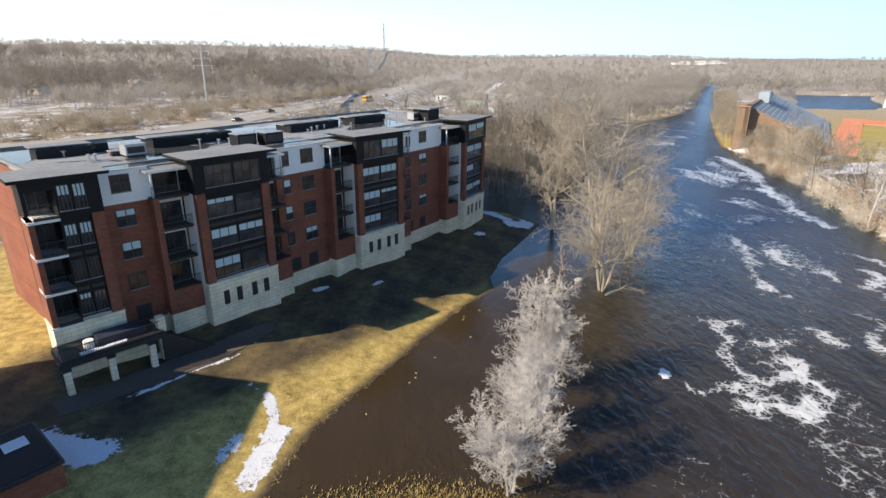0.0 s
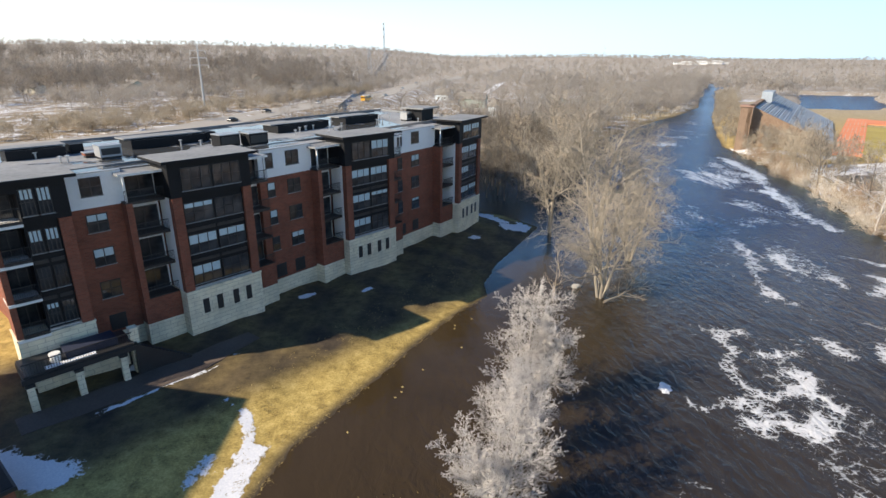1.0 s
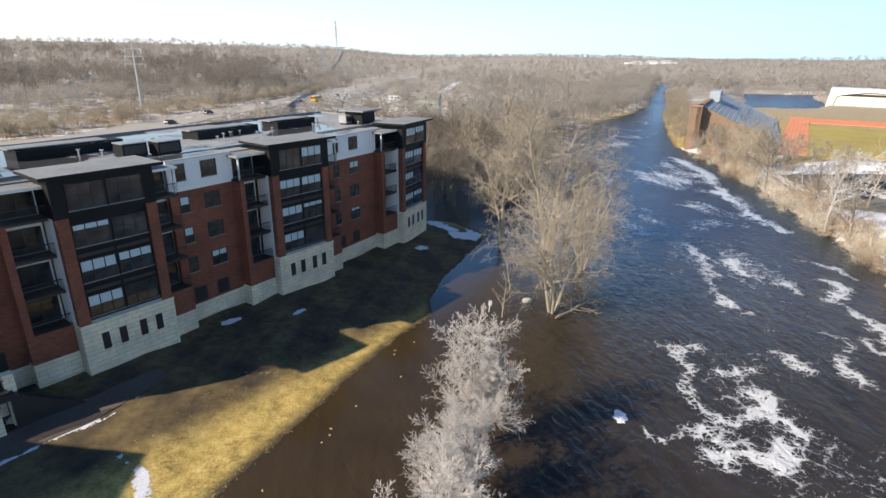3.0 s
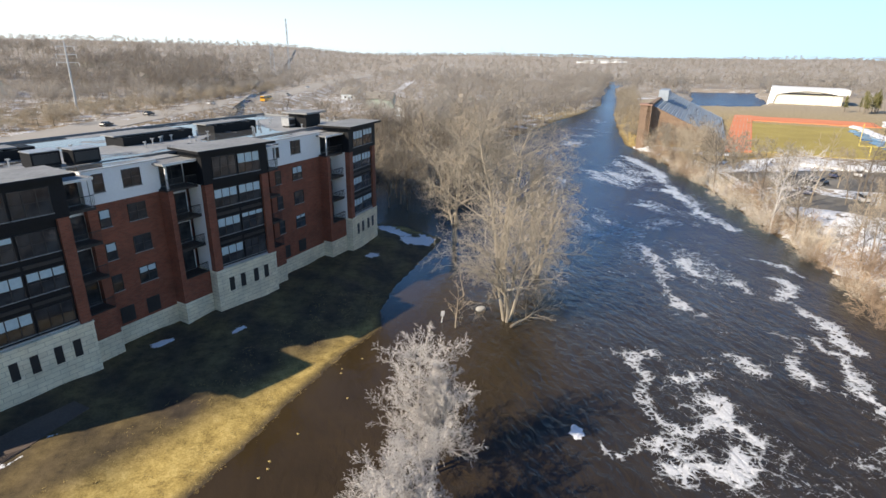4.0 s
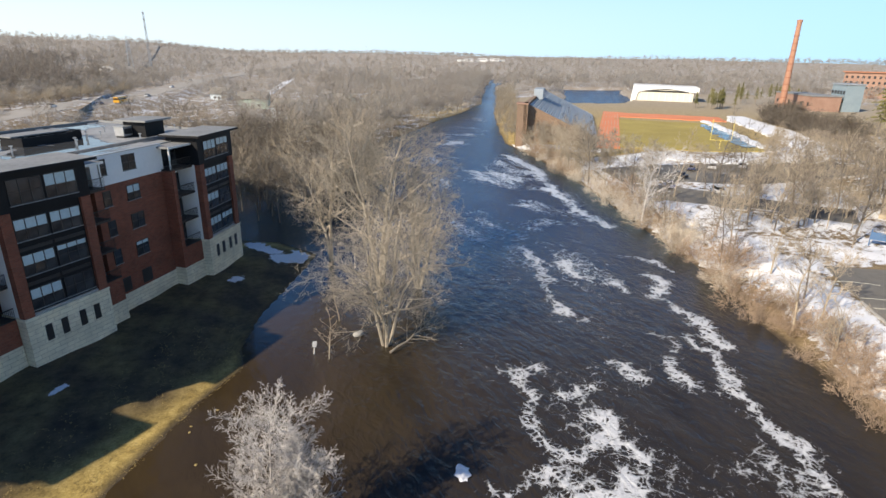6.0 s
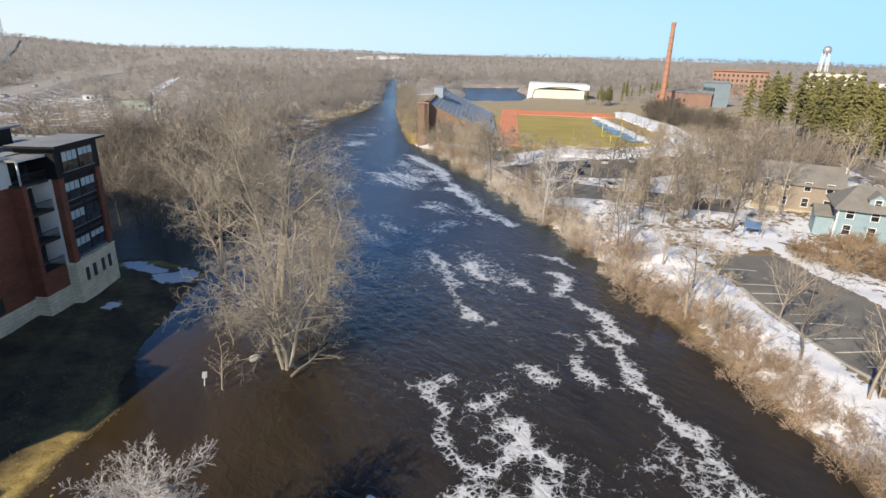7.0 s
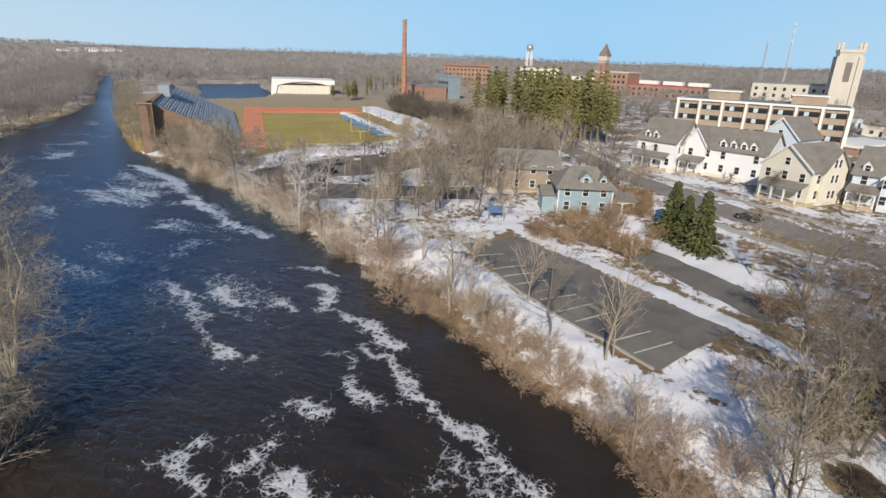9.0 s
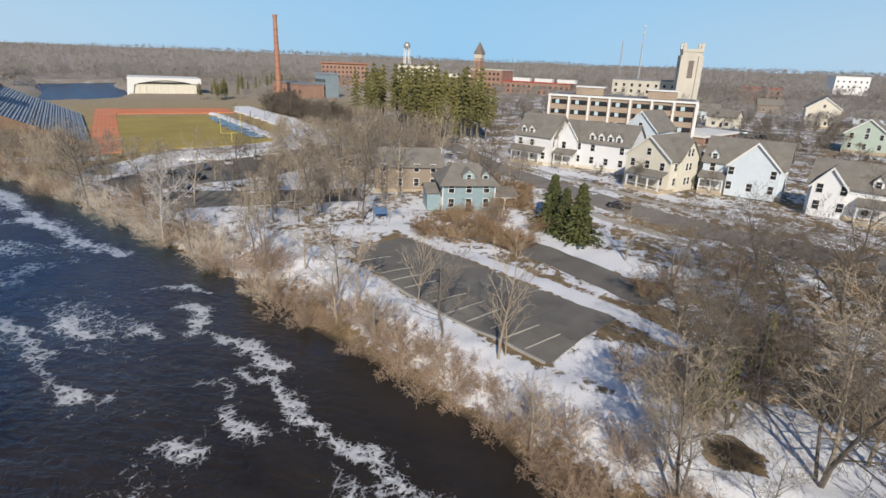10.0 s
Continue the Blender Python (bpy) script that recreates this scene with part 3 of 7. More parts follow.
ribbon("pavement", [(46, 355), (76, 470), (113, 622)], 6, 0.2, SNOW, "snow-covered path", "path", 10, inside_step=3)
# car park by the river
LOT = [(85.5, 44), (79.5, 34.5), (73.3, 24.5), (67.3, 12.2)]
ribbon("car_park", LOT, [10, 12.5, 13, 13], 0.10, ASPHALT, "grey asphalt car park with worn lines", "car park")
for i in range(12):
    x, y, dx, dy = along(LOT, 5 + 2.6 * i)
    ox, oy = dy, -dx
    ax, ay = x + ox * 6.0, y + oy * 6.0
    ux, uy = -ox * 0.97 + dx * 0.24, -oy * 0.97 + dy * 0.24
    ribbon("parking_line", [(ax, ay), (ax + ux * 4.6, ay + uy * 4.6)], 0.16, 0.115, PAINT, "worn pale parking line", "line marking", 1.2, thick=0.01)
kerb = [(p[0] + q[0], p[1] + q[1]) for p, q in zip(LOT[1:], ((-5.5, 3.4), (-5.7, 3.5), (-5.8, 3.2)))]
ribbon("kerb", kerb, 0.25, 0.18, CONCRETE, "concrete kerb of the car park", "kerb", 1.2)
ribbon("road", [(99, 38), (95, 28), (91.5, 20), (86, 12.5), (80, 5)], 6.0, 0.06, ASPHALT, "dark asphalt drive", "drive")
STREET = [(215, 95), (189, 77), (166, 58), (140, 38), (127, 22), (116, 8), (107.5, -6), (102, -20), (96, -38)]
ribbon("street", STREET, 6.5, 0.06, STREETWAY, "dry residential street", "street", 2.5, inside_step=2.5)
ribbon("pavement", [(x + 6.6, y - 3.4) for x, y in STREET], 1.5, 0.12, CONCRETE, "concrete pavement along the street", "pavement", 2)
ribbon("pavement", [(x - 6.6, y + 3.4) for x, y in STREET[2:]], 1.5, 0.12, CONCRETE, "concrete pavement along the street", "pavement", 2)
ribbon("car_park", [(152, 88), (120, 98), (95, 108)], [24, 24, 16], 0.06, ASPHALT, "wet asphalt car park by the field", "car park", 3, inside_step=3)
ribbon("car_park", [(112, 60), (98, 80), (90, 97)], [10, 12, 10], 0.065, ASPHALT, "wet asphalt car park by the trees", "car park", 3, inside_step=3)

# sports field
LANES = [(124, 140), (204, 231)]
ribbon("playing_field", [(143, 126), (199, 190)], 43, 0.30, TURF, "yellowed grass playing field", "playing field", 5, inside_step=5)
ribbon("running_track", LANES, 7.6, 0.40, ORANGE, "orange sprint lanes", "running track", 4, inside_step=4)
ribbon("running_track", [(194, 224), (234, 189)], 21, 0.36, ORANGE, "orange end zone of the running track", "running track", 4, inside_step=4)
for o in range(6):
    k = 1.25 * (o - 2.5)
    ribbon("lane_line", [(x + 0.75 * k, y - 0.66 * k) for x, y in LANES], 0.12, 0.42, PAINT, "pale lane line", "line marking", 6, thick=0.01)
FIELD_SNOW = [
    ([(252, 196), (237, 180), (218, 152), (198, 128), (176, 108), (157, 97), (146, 93)], [7, 13, 14, 13, 12, 10, 6], "wide band of snow beside the track"),
    ([(218, 186), (213, 178), (196, 155), (182, 136), (169, 119), (158, 110)], [2, 4, 4, 4, 4, 3], "band of melting snow on the field"),
    ([(125, 118), (133, 109), (143, 100), (158, 97)], [4, 7, 8, 7], "dirty snow at the field's end"),
    ([(119, 150), (128, 160), (136, 173)], [3, 6, 4], "melting snow beside the grandstand"),
]
for k, (pts, wide, label) in enumerate(FIELD_SNOW):
    ribbon("snow_bank", pts, wide, 0.46, SNOW, label, "snow", 2, 0.9, 8 + k, kind="", thick=0.4, crown=0.35, inside_step=1.5)
PUDDLE = plain("standing_water", (0.03, 0.035, 0.04), (0.05, 0.055, 0.06), 0.05, 3, 0.3, relief=0.0)
ribbon("puddle", [(206, 176), (189, 151), (174, 131), (165, 122)], [3, 9, 9, 3], 0.36, PUDDLE, "blue melt water standing on the field", "puddle", 2, 0.8, 15, kind="", thick=0.05, inside_step=2)
PATHSTONE = plain("damp_path_paving", (0.085, 0.062, 0.050), (0.13, 0.10, 0.082), 0.9, 6, 0.3)
ribbon("pavement", [(-31.5, 30.5), (-28.0, 33.5), (-24.0, 37.0), (-20.5, 40.5), (-17.5, 44.5)], [2.6, 2.8, 3.4, 3.0, 1.8], 0.04, PATHSTONE, "grey paved path in the block's shade", "path", 1)

# ---- apartment building ----
LEVELS = [5.66, 8.82, 11.98, 15.14]
WALL_TOP, BOX_TOP, BASE_Z = 18.1, 18.55, 0.3
FLAT_BASE = thing("apartment_building", Matrix(), "five-storey red brick apartment block with black bays and pale stone base", "apartment building")
_mesh_store = {}


def stored(key, make, material):
    if key not in _mesh_store:
        _mesh_store[key] = as_mesh(make(), key, material)
    return _mesh_store[key]


def plate(xs, zs, y0, y1):
    """One flat frame in the xz plane: every second cell between the lines xs and zs is an opening."""
    bm = bmesh.new()
    nx, nz = len(xs) - 1, len(zs) - 1
    vs = {(i, j, k): bm.verts.new((x, y, z)) for i, x in enumerate(xs) for j, z in enumerate(zs) for k, y in enumerate((y0, y1))}
    solid = lambda i, j: 0 <= i < nx and 0 <= j < nz and not (i % 2 and j % 2)
    for i in range(nx):
        for j in range(nz):
            if not solid(i, j):
                continue
            bm.faces.new([vs[p] for p in ((i, j, 0), (i + 1, j, 0), (i + 1, j + 1, 0), (i, j + 1, 0))])
            bm.faces.new([vs[p] for p in ((i, j + 1, 1), (i + 1, j + 1, 1), (i + 1, j, 1), (i, j, 1))])
            for di, dj, a, b in ((-1, 0, (i, j), (i, j + 1)), (1, 0, (i + 1, j), (i + 1, j + 1)), (0, -1, (i, j), (i + 1, j)), (0, 1, (i, j + 1), (i + 1, j + 1))):
                if not solid(i + di, j + dj):
                    bm.faces.new([vs[p] for p in ((*a, 0), (*b, 0), (*b, 1), (*a, 1))])
    return bm


def window(parent, m, w, h, cols=2, split=True):
    """A window in the wall plane y = 0, sill at z = 0, left edge at x = 0: frame with mullions, panes set back."""
    def frame_bm():
        f, c = 0.07, 0.045
        xs = [0.0, f] + [v for i in range(1, cols) for v in (w * i / cols - c, w * i / cols + c)] + [w - f, w]
        zs = [0.0, f] + ([h * 0.5 - 0.03, h * 0.5 + 0.03] if split else []) + [h - f, h]
        return plate(xs, zs, -0.05, 0.12)

    def pane_bm():
        return boxes((0.06, -0.022, 0.06, w - 0.06, 0.05, h - 0.06))

    key = f"window_{w}_{h}_{cols}_{split}"
    ob = part("window", stored(key, frame_bm, DARKTRIM), parent=parent, m=m)
    part("pane", stored(key + "p", pane_bm, GLASS), parent=ob)
    part("sill", stored(f"sill_{w}", lambda: boxes((-0.05, -0.10, -0.07, w + 0.05, 0.02, -0.002)), SILL), parent=ob, label="grey metal sill")
    r = random.random()
    if split and r < 0.62:
        drop = random.choice((0.38, 0.5, 0.5, 0.25))
        part("blind", stored(f"blind_{w}_{h}_{drop}", lambda: boxes((0.08, -0.036, h * (1 - drop), w - 0.08, -0.022, h - 0.07)), BLIND), parent=ob, label="pale blue-white roller blind")
    return ob


SILL = plain("grey_sill_metal", (0.20, 0.21, 0.22), (0.30, 0.31, 0.32), 0.5, 6, 0.8)
BLIND = plain("pale_blind", (0.42, 0.55, 0.60), (0.55, 0.68, 0.72), 0.35, 4, 0.5)


def balcony(parent, m, w, d, wide_rail=True):
    """A slab with a dark picket rail; x along, y = 0 at the slab's outer edge, growing inwards."""
    def slab():
        return boxes((0, 0, -0.22, w, d, 0))

    def rail():
        bm = bmesh.new()
        box(bm, 0, 0.02, 1.02, w, 0.07, 1.08)
        box(bm, 0, 0.02, 0.08, w, 0.07, 0.13)
        n = max(3, int(w / 0.14))
        for i in range(n + 1):
            x = i * (w - 0.03) / n
            box(bm, x, 0.03, 0.0, x + 0.022, 0.055, 1.02)
        return bm
    ob = part("balcony", stored(f"slab_{w:.2f}_{d:.2f}", slab, DARKTRIM), parent=parent, m=m)
    part("railing", stored(f"rail_{w:.2f}", rail, DARKTRIM), parent=ob, label="black metal picket railing")
    return ob


def make_wet_roof():
    m, t, b = shader("wet_roof_membrane")
    co = coords(t)
    n = fuzz(t, coords(t, (1, 1, 1), radians(-48)), 0.09, 4, 0.55, 0.4)
    wet = ramp(t, n, [(0.44, (0, 0, 0)), (0.48, (1, 1, 1))])
    dry = ramp(t, calc(t, "ADD", calc(t, "MULTIPLY", fuzz(t, co, 1.5), 0.5), calc(t, "MULTIPLY", fuzz(t, co, 0.2), 0.5)), [(0.35, (0.20, 0.21, 0.22)), (0.65, (0.34, 0.348, 0.355))])
    t.links.new(mixc(t, wet, dry, (0.06, 0.065, 0.07)), b.inputs["Base Color"])
    t.links.new(calc(t, "MULTIPLY_ADD", wet, -0.75, 0.8), b.inputs["Roughness"])
    return m


WETROOF = make_wet_roof()

def bay(m, w, corner=False, slim=4):
    """A projecting bay: stone base with slim windows, brick pilasters, dark window wall, black top storey with a flat roof."""
    d = 3.0
    part("base_wall", boxes((0, 0, BASE_Z - 1.2, w, d, 5.66)), STONE, FLAT_BASE, "pale limestone block base", m)
    part("coping", boxes((-0.06, -0.06, 5.66, w + 0.06, d, 5.80)), STONE, FLAT_BASE, m=m)
    p = 0.95
    q = 2.3 if corner else p
    for x0, x1 in ((0.05, 0.5 if corner else p), (w - p, w - 0.05)):
        part("pilaster", boxes((x0, 0.05, 5.80, x1, 0.75, LEVELS[3] + 0.1)), BRICK, FLAT_BASE, m=m)
        part("side_wall", boxes((x0 + 0.03, 0.75, 5.80, x1 - 0.03, d, LEVELS[3] + 0.1)), BRICK if corner and x0 < 1 else STUCCO, FLAT_BASE, "" if corner and x0 < 1 else "white side wall of the recessed balconies", m)
    part("dark_wall", boxes((q, 0.35, 5.80, w - p, d, LEVELS[3] + 0.1)), BLACK, FLAT_BASE, "black metal cladding between the pilasters", m)
    part("top_storey", boxes((q if corner else -0.02, 0.02, LEVELS[3] + 0.1, w + 0.02, d + 1.0, BOX_TOP)), BLACK, FLAT_BASE, "black metal clad top storey", m)
    bm = boxes((-0.75, -0.75, BOX_TOP, w + 0.75, d + 1.4, BOX_TOP + 0.24))
    box(bm, -0.70, -0.70, BOX_TOP + 0.24, w + 0.70, d + 1.35, BOX_TOP + 0.27, mat=1)
    part("bay_roof", bm, [BLACK, ROOF], FLAT_BASE, "flat overhanging bay roof", m)
    part("fascia_band", boxes((q, 0.22, 5.81, w - p, 0.36, 6.0)), METAL, FLAT_BASE, m=m)
    if corner:
        part("back_wall", boxes((0.3, 2.3, 5.8, q, d + 2.2, BOX_TOP)), BLACK, FLAT_BASE, m=m)
        part("lintel", boxes((-0.02, 0.02, LEVELS[3] + 2.5, q, d, BOX_TOP)), BLACK, FLAT_BASE, m=m)
        for z in LEVELS:
            part("balcony_edge", boxes((0.05, -0.12, z - 0.12, q, 2.3, z + 0.1)), WHITETRIM, FLAT_BASE, "white balcony slab edge", m)
            balcony(FLAT_BASE, m @ pose(0.5, -0.1, z + 0.34), round(q - 0.5, 2), 0.2)
            window(FLAT_BASE, m @ pose(0.6, 2.28, z + 0.2), 1.5, 2.1, 2, False)
    half = (w - q - p - 0.5) / 2
    for i, z in enumerate(LEVELS):
        for j in range(2):
            x = q + 0.15 + j * (half + 0.2)
            if i < 3:
                window(FLAT_BASE, m @ pose(x, 0.32, z + 0.6), round(half, 2), 1.95, 3)
                if i:
                    part("spandrel", boxes((x, 0.27, z - 0.30, x + half, 0.36, z + 0.02)), DARKTRIM, FLAT_BASE, m=m)
            else:
                window(FLAT_BASE, m @ pose(x, 0.0, z + 0.65), round(half, 2), 2.15, 3)
    n = slim
    for i in range(n):
        x = w * (0.22, 0.40, 0.62, 0.80)[i] - 0.31
        part("slim_window", stored("slim_frame", lambda: boxes((0, -0.03, 0, 0.62, 0.1, 1.55)), DARKTRIM), parent=FLAT_BASE, m=m @ pose(x, 0, 3.1))


def wall_bay(m, x0, x1, back, windows, far_end=False):
    """A set-back brick wall with white top storey and a stone base. windows: (x, width) of each column."""
    part("base_wall", boxes((x0, back, BASE_Z - 1.2, x1, back + 2.5, 2.8)), STONE, FLAT_BASE, "pale limestone block base", m)
    part("coping", boxes((x0, back - 0.07, 2.8, x1, back + 0.5, 2.92)), STONE, FLAT_BASE, m=m)
    part("brick_wall", boxes((x0, back + 0.03, 2.92, x1, back + 2.5, LEVELS[3] - 0.1)), BRICK, FLAT_BASE, "red brick wall", m)
    part("upper_wall", boxes((x0, back + 0.02, LEVELS[3] - 0.1, x1, back + 2.5, WALL_TOP)), STUCCO, FLAT_BASE, "white panelled top storey", m)
    part("parapet_cap", boxes((x0, back - 0.06, WALL_TOP, x1, back + 0.4, WALL_TOP + 0.08)), METAL, FLAT_BASE, m=m)
    part("roof_edge", boxes((x0, back + 0.4, WALL_TOP, x1, back + 2.6, WALL_TOP + 0.05)), WETROOF, FLAT_BASE, m=m)
    for wx0, ww in windows:
        for i, z in enumerate(LEVELS):
            window(FLAT_BASE, m @ pose(wx0, back + 0.02, z + 0.85 + (0.1 if i == 3 else 0)), ww, 1.65, 2 if ww > 1.3 else 1)
        part("louvre", boxes((wx0 + 0.2, back - 0.01, 3.15, wx0 + 1.6, back + 0.2, 4.75)), DARKTRIM, FLAT_BASE, m=m)


def porch_stack(m, x0, x1, front, back, side, screen=True):
    """A stack of recessed balconies in a brick frame with a stone base; side -1: the outer brick pier stands at x0, +1: at x1."""
    part("base_wall", boxes((x0, front, BASE_Z - 1.2, x1, back + 2.0, 3.2)), STONE, FLAT_BASE, "pale limestone block base", m)
    part("brick_wall", boxes((x0, front + 0.03, 3.2, x1, back + 2.0, LEVELS[0] + 0.05)), BRICK, FLAT_BASE, m=m)
    part("back_wall", boxes((x0, back, LEVELS[0] + 0.05, x1, back + 2.0, WALL_TOP - 0.3)), STUCCO, FLAT_BASE, "white recessed balcony wall", m)
    part("roof_edge", boxes((x0, back + 0.3, WALL_TOP - 0.3, x1, back + 2.1, WALL_TOP - 0.1)), WETROOF, FLAT_BASE, m=m)
    pier = (x0, x0 + 0.55) if side < 0 else (x1 - 0.02, x1)
    if side < 0:
        part("pier", boxes((pier[0], front + 0.03, LEVELS[0] + 0.05, pier[1], back, LEVELS[3] + 0.0)), BRICK, FLAT_BASE, m=m)
    a, b = (pier[1], x1) if side < 0 else (x0, pier[0])
    for i, z in enumerate(LEVELS):
        balcony(FLAT_BASE, m @ pose(a if i < 3 else x0, front + 0.05, z + 0.1), round((b - a) if i < 3 else x1 - x0, 2), round(back - front - 0.05, 2))
        dw = round(min(2.5, b - a - 0.3), 2)
        window(FLAT_BASE, m @ pose(a + (b - a - dw) / 2, back - 0.02, z + 0.16), dw, 2.15, 2, False)
    tw = bmesh.new()
    box(tw, x0 - 0.3, front - 0.15, WALL_TOP - 0.42, x1 + 0.1, back + 0.3, WALL_TOP - 0.22)
    part("canopy_roof", tw, ROOF, FLAT_BASE, "thin grey canopy over the top balcony", m)
    part("canopy_edge", boxes((x0 - 0.32, front - 0.18, WALL_TOP - 0.44, x1 + 0.1, front - 0.15, WALL_TOP - 0.2)), WHITETRIM, FLAT_BASE, m=m)
    px = x0 + 0.1 if side < 0 else x1 - 0.25
    part("canopy_post", boxes((px, front + 0.15, LEVELS[3] + 0.1, px + 0.15, front + 0.3, WALL_TOP - 0.42)), WHITETRIM, FLAT_BASE, m=m)


B1 = pose(-33.5, 35.4, 0, 0, 0, 41)
G12 = pose(-29.4, 39.0, 0, 0, 0, 42.5)
B2 = pose(-23.4, 44.4, 0, 0, 0, 44.4)
G23 = pose(-17.6, 50.1, 0, 0, 0, 48.3)
B3 = pose(-8.95, 59.8, 0, 0, 0, 44.0)
G34 = pose(-3.07, 65.4, 0, 0, 0, 51)
B4 = pose(6.75, 77.5, 0, 0, 0, 57)
bay(B1, 5.6, True, 0)
wall_bay(G12, -0.3, 5.0, 2.4, [(1.6, 1.7)])
porch_stack(G12, 4.6, 8.0, 1.2, 3.2, -1)
bay(B2, 8.1)
porch_stack(G23, 0.0, 2.7, 1.0, 3.0, 1)
wall_bay(G23, 2.6, 9.8, 2.4, [(3.5, 1.0), (6.2, 1.8)])
porch_stack(G23, 9.6, 13.0, 1.0, 3.0, -1)
bay(B3, 8.1)
porch_stack(G34, 0.0, 2.7, 1.0, 3.0, 1)
wall_bay(G34, 2.6, 12.4, 2.4, [(3.5, 1.0), (6.6, 1.8)])
porch_stack(G34, 12.0, 15.5, 1.0, 3.0, -1)
bay(B4, 7.8)

# the body behind the facade and its flat roof
BODY = [(-34.6, 40.0), (-28.2, 47.2), (-21.2, 53.7), (-13.0, 63.3), (-7.4, 69.9), (2.2, 82.4), (6.8, 89.8), (-6.0, 103), (-18.5, 89), (-36, 67), (-49, 54)]
bm = bmesh.new()
prism(bm, BODY, BASE_Z - 1, WALL_TOP - 0.45)
part("body", bm, BRICK, FLAT_BASE, "red brick flank of the block")
bm = bmesh.new()
prism(bm, BODY, WALL_TOP - 0.45, WALL_TOP - 0.15)
part("flat_roof", bm, WETROOF, FLAT_BASE, "grey membrane roof with wide puddles")
for a, b in zip(BODY, BODY[1:] + BODY[:1]):
    k = Vector((b[0] - a[0], b[1] - a[1], 0))
    m = Matrix.Translation((a[0], a[1], 0)) @ pose(0, 0, 0, 0, 0, math.degrees(math.atan2(k.y, k.x)))
    part("roof_kerb", boxes((0, 0, WALL_TOP - 0.15, k.length, 0.25, WALL_TOP + 0.1)), ROOF, FLAT_BASE, m=m)

# ---- beside the block: neighbour, low garage, terrace ----
o = thing("neighbour_block", Matrix(), "plain red brick neighbouring block, five storeys", "apartment building")
NEAR = [(-43.0, 24.7), (-62.0, 30.0), (-77.6, -6.0), (-51.0, -21.0)]
bm = bmesh.new()
prism(bm, NEAR, -1, 18.3)
part("body", bm, BRICK, o)
bm = bmesh.new()
prism(bm, NEAR, 18.3, 18.6)
part("flat_roof", bm, ROOF, o)
o = thing("low_garage", pose(-30.4, 26.2, 0, 0, 0, 226), "low red brick garage with snow on its flat roof", "garage")
part("body", boxes((0, 0, -0.5, 8, 6, 2.8)), BRICK, o)
part("roof_edge", boxes((-0.15, -0.15, 2.8, 8.15, 6.15, 3.05)), DARKTRIM, o)
part("roof_cover", boxes((0.0, 0.0, 3.05, 8.0, 6.0, 3.08)), BLACK, o)
part("roof_snow", boxes((0.8, 1.4, 3.08, 2.2, 2.6, 3.14)), SNOW, o)
# a dark pergola and raised terrace at the block's corner
o = thing("terrace", B1, "raised deck on stone posts with dark rails", "terrace")
part("deck", boxes((-0.5, -3.5, 4.0, 7.4, -0.02, 4.2)), DARKTRIM, o, "dark stained deck boards")
part("beam", boxes((-0.7, -3.62, 3.55, 7.6, -3.3, 4.0)), DARKTRIM, o)
part("beam", boxes((-0.55, -3.3, 3.55, -0.25, -0.02, 4.0)), DARKTRIM, o)
part("back_wall", boxes((0.4, -0.9, -0.6, 7.4, -0.6, 4.0)), STONE, o)
for x in (-0.5, 2.8, 6.1):
    part("post", boxes((x, -3.70, -0.6, x + 0.5, -3.20, 3.55)), STONE, o, "pale stone post")
    part("post_cap", boxes((x - 0.08, -3.78, 3.3, x + 0.58, -3.12, 3.56)), DARKTRIM, o)
for k, (x0, x1) in enumerate(((-0.5, 2.1), (2.1, 4.7), (4.7, 7.3))):
    part("handrail", boxes((x0, -3.5, 5.18, x1, -3.44, 5.25)), DARKTRIM, o)
    for i in range(14):
        x = x0 + (x1 - x0) * i / 14
        part("picket", stored("deck_picket", lambda: boxes((0, -3.49, 4.2, 0.03, -3.46, 5.18)), DARKTRIM), parent=o, m=pose(x, 0, 0))
part("snow_strip", boxes((1.0, -3.3, 4.2, 4.6, -2.8, 4.28)), SNOW, o)
part("cover", boxes((2.6, -2.6, 4.2, 6.4, -0.7, 4.75)), plain("navy_cover", (0.015, 0.02, 0.045), (0.03, 0.038, 0.07), 0.6), o, "navy fabric furniture cover")
part("pier", boxes((7.3, -2.9, -0.6, 8.0, -2.2, 5.3)), STONE, o)
for i in range(18):
    part("stair_step", boxes((7.4 + 0.28 * i, -3.5, -0.6, 7.68 + 0.28 * i, -2.9, 4.0 - 0.19 * i)), DARKTRIM, o)
bm = bmesh.new()
tube(bm, (1.9, -2.2, 4.2), (1.9, -2.2, 4.9), 0.42, 0.42, 10)
part("round_table", bm, WHITETRIM, o)

# ---- on the flat roof ----
def roof_unit(x, y, w, d, h, angle, material, label, name="roof_unit", z=WALL_TOP - 0.15):
    o = thing(name, pose(x, y, z, 0, 0, angle), label, "roof unit")
    part("curb", boxes((0.1, 0.1, -0.02, w - 0.1, d - 0.1, 0.25)), DARKTRIM, o)
    part("casing", boxes((0, 0, 0.25, w, d, h)), material, o)
    part("top_edge", boxes((-0.06, -0.06, h, w + 0.06, d + 0.06, h + 0.08)), METAL, o)
    part("grille", boxes((0.15, -0.03, 0.45, w - 0.15, 0.0, h - 0.2)), DARKTRIM, o)
    return o


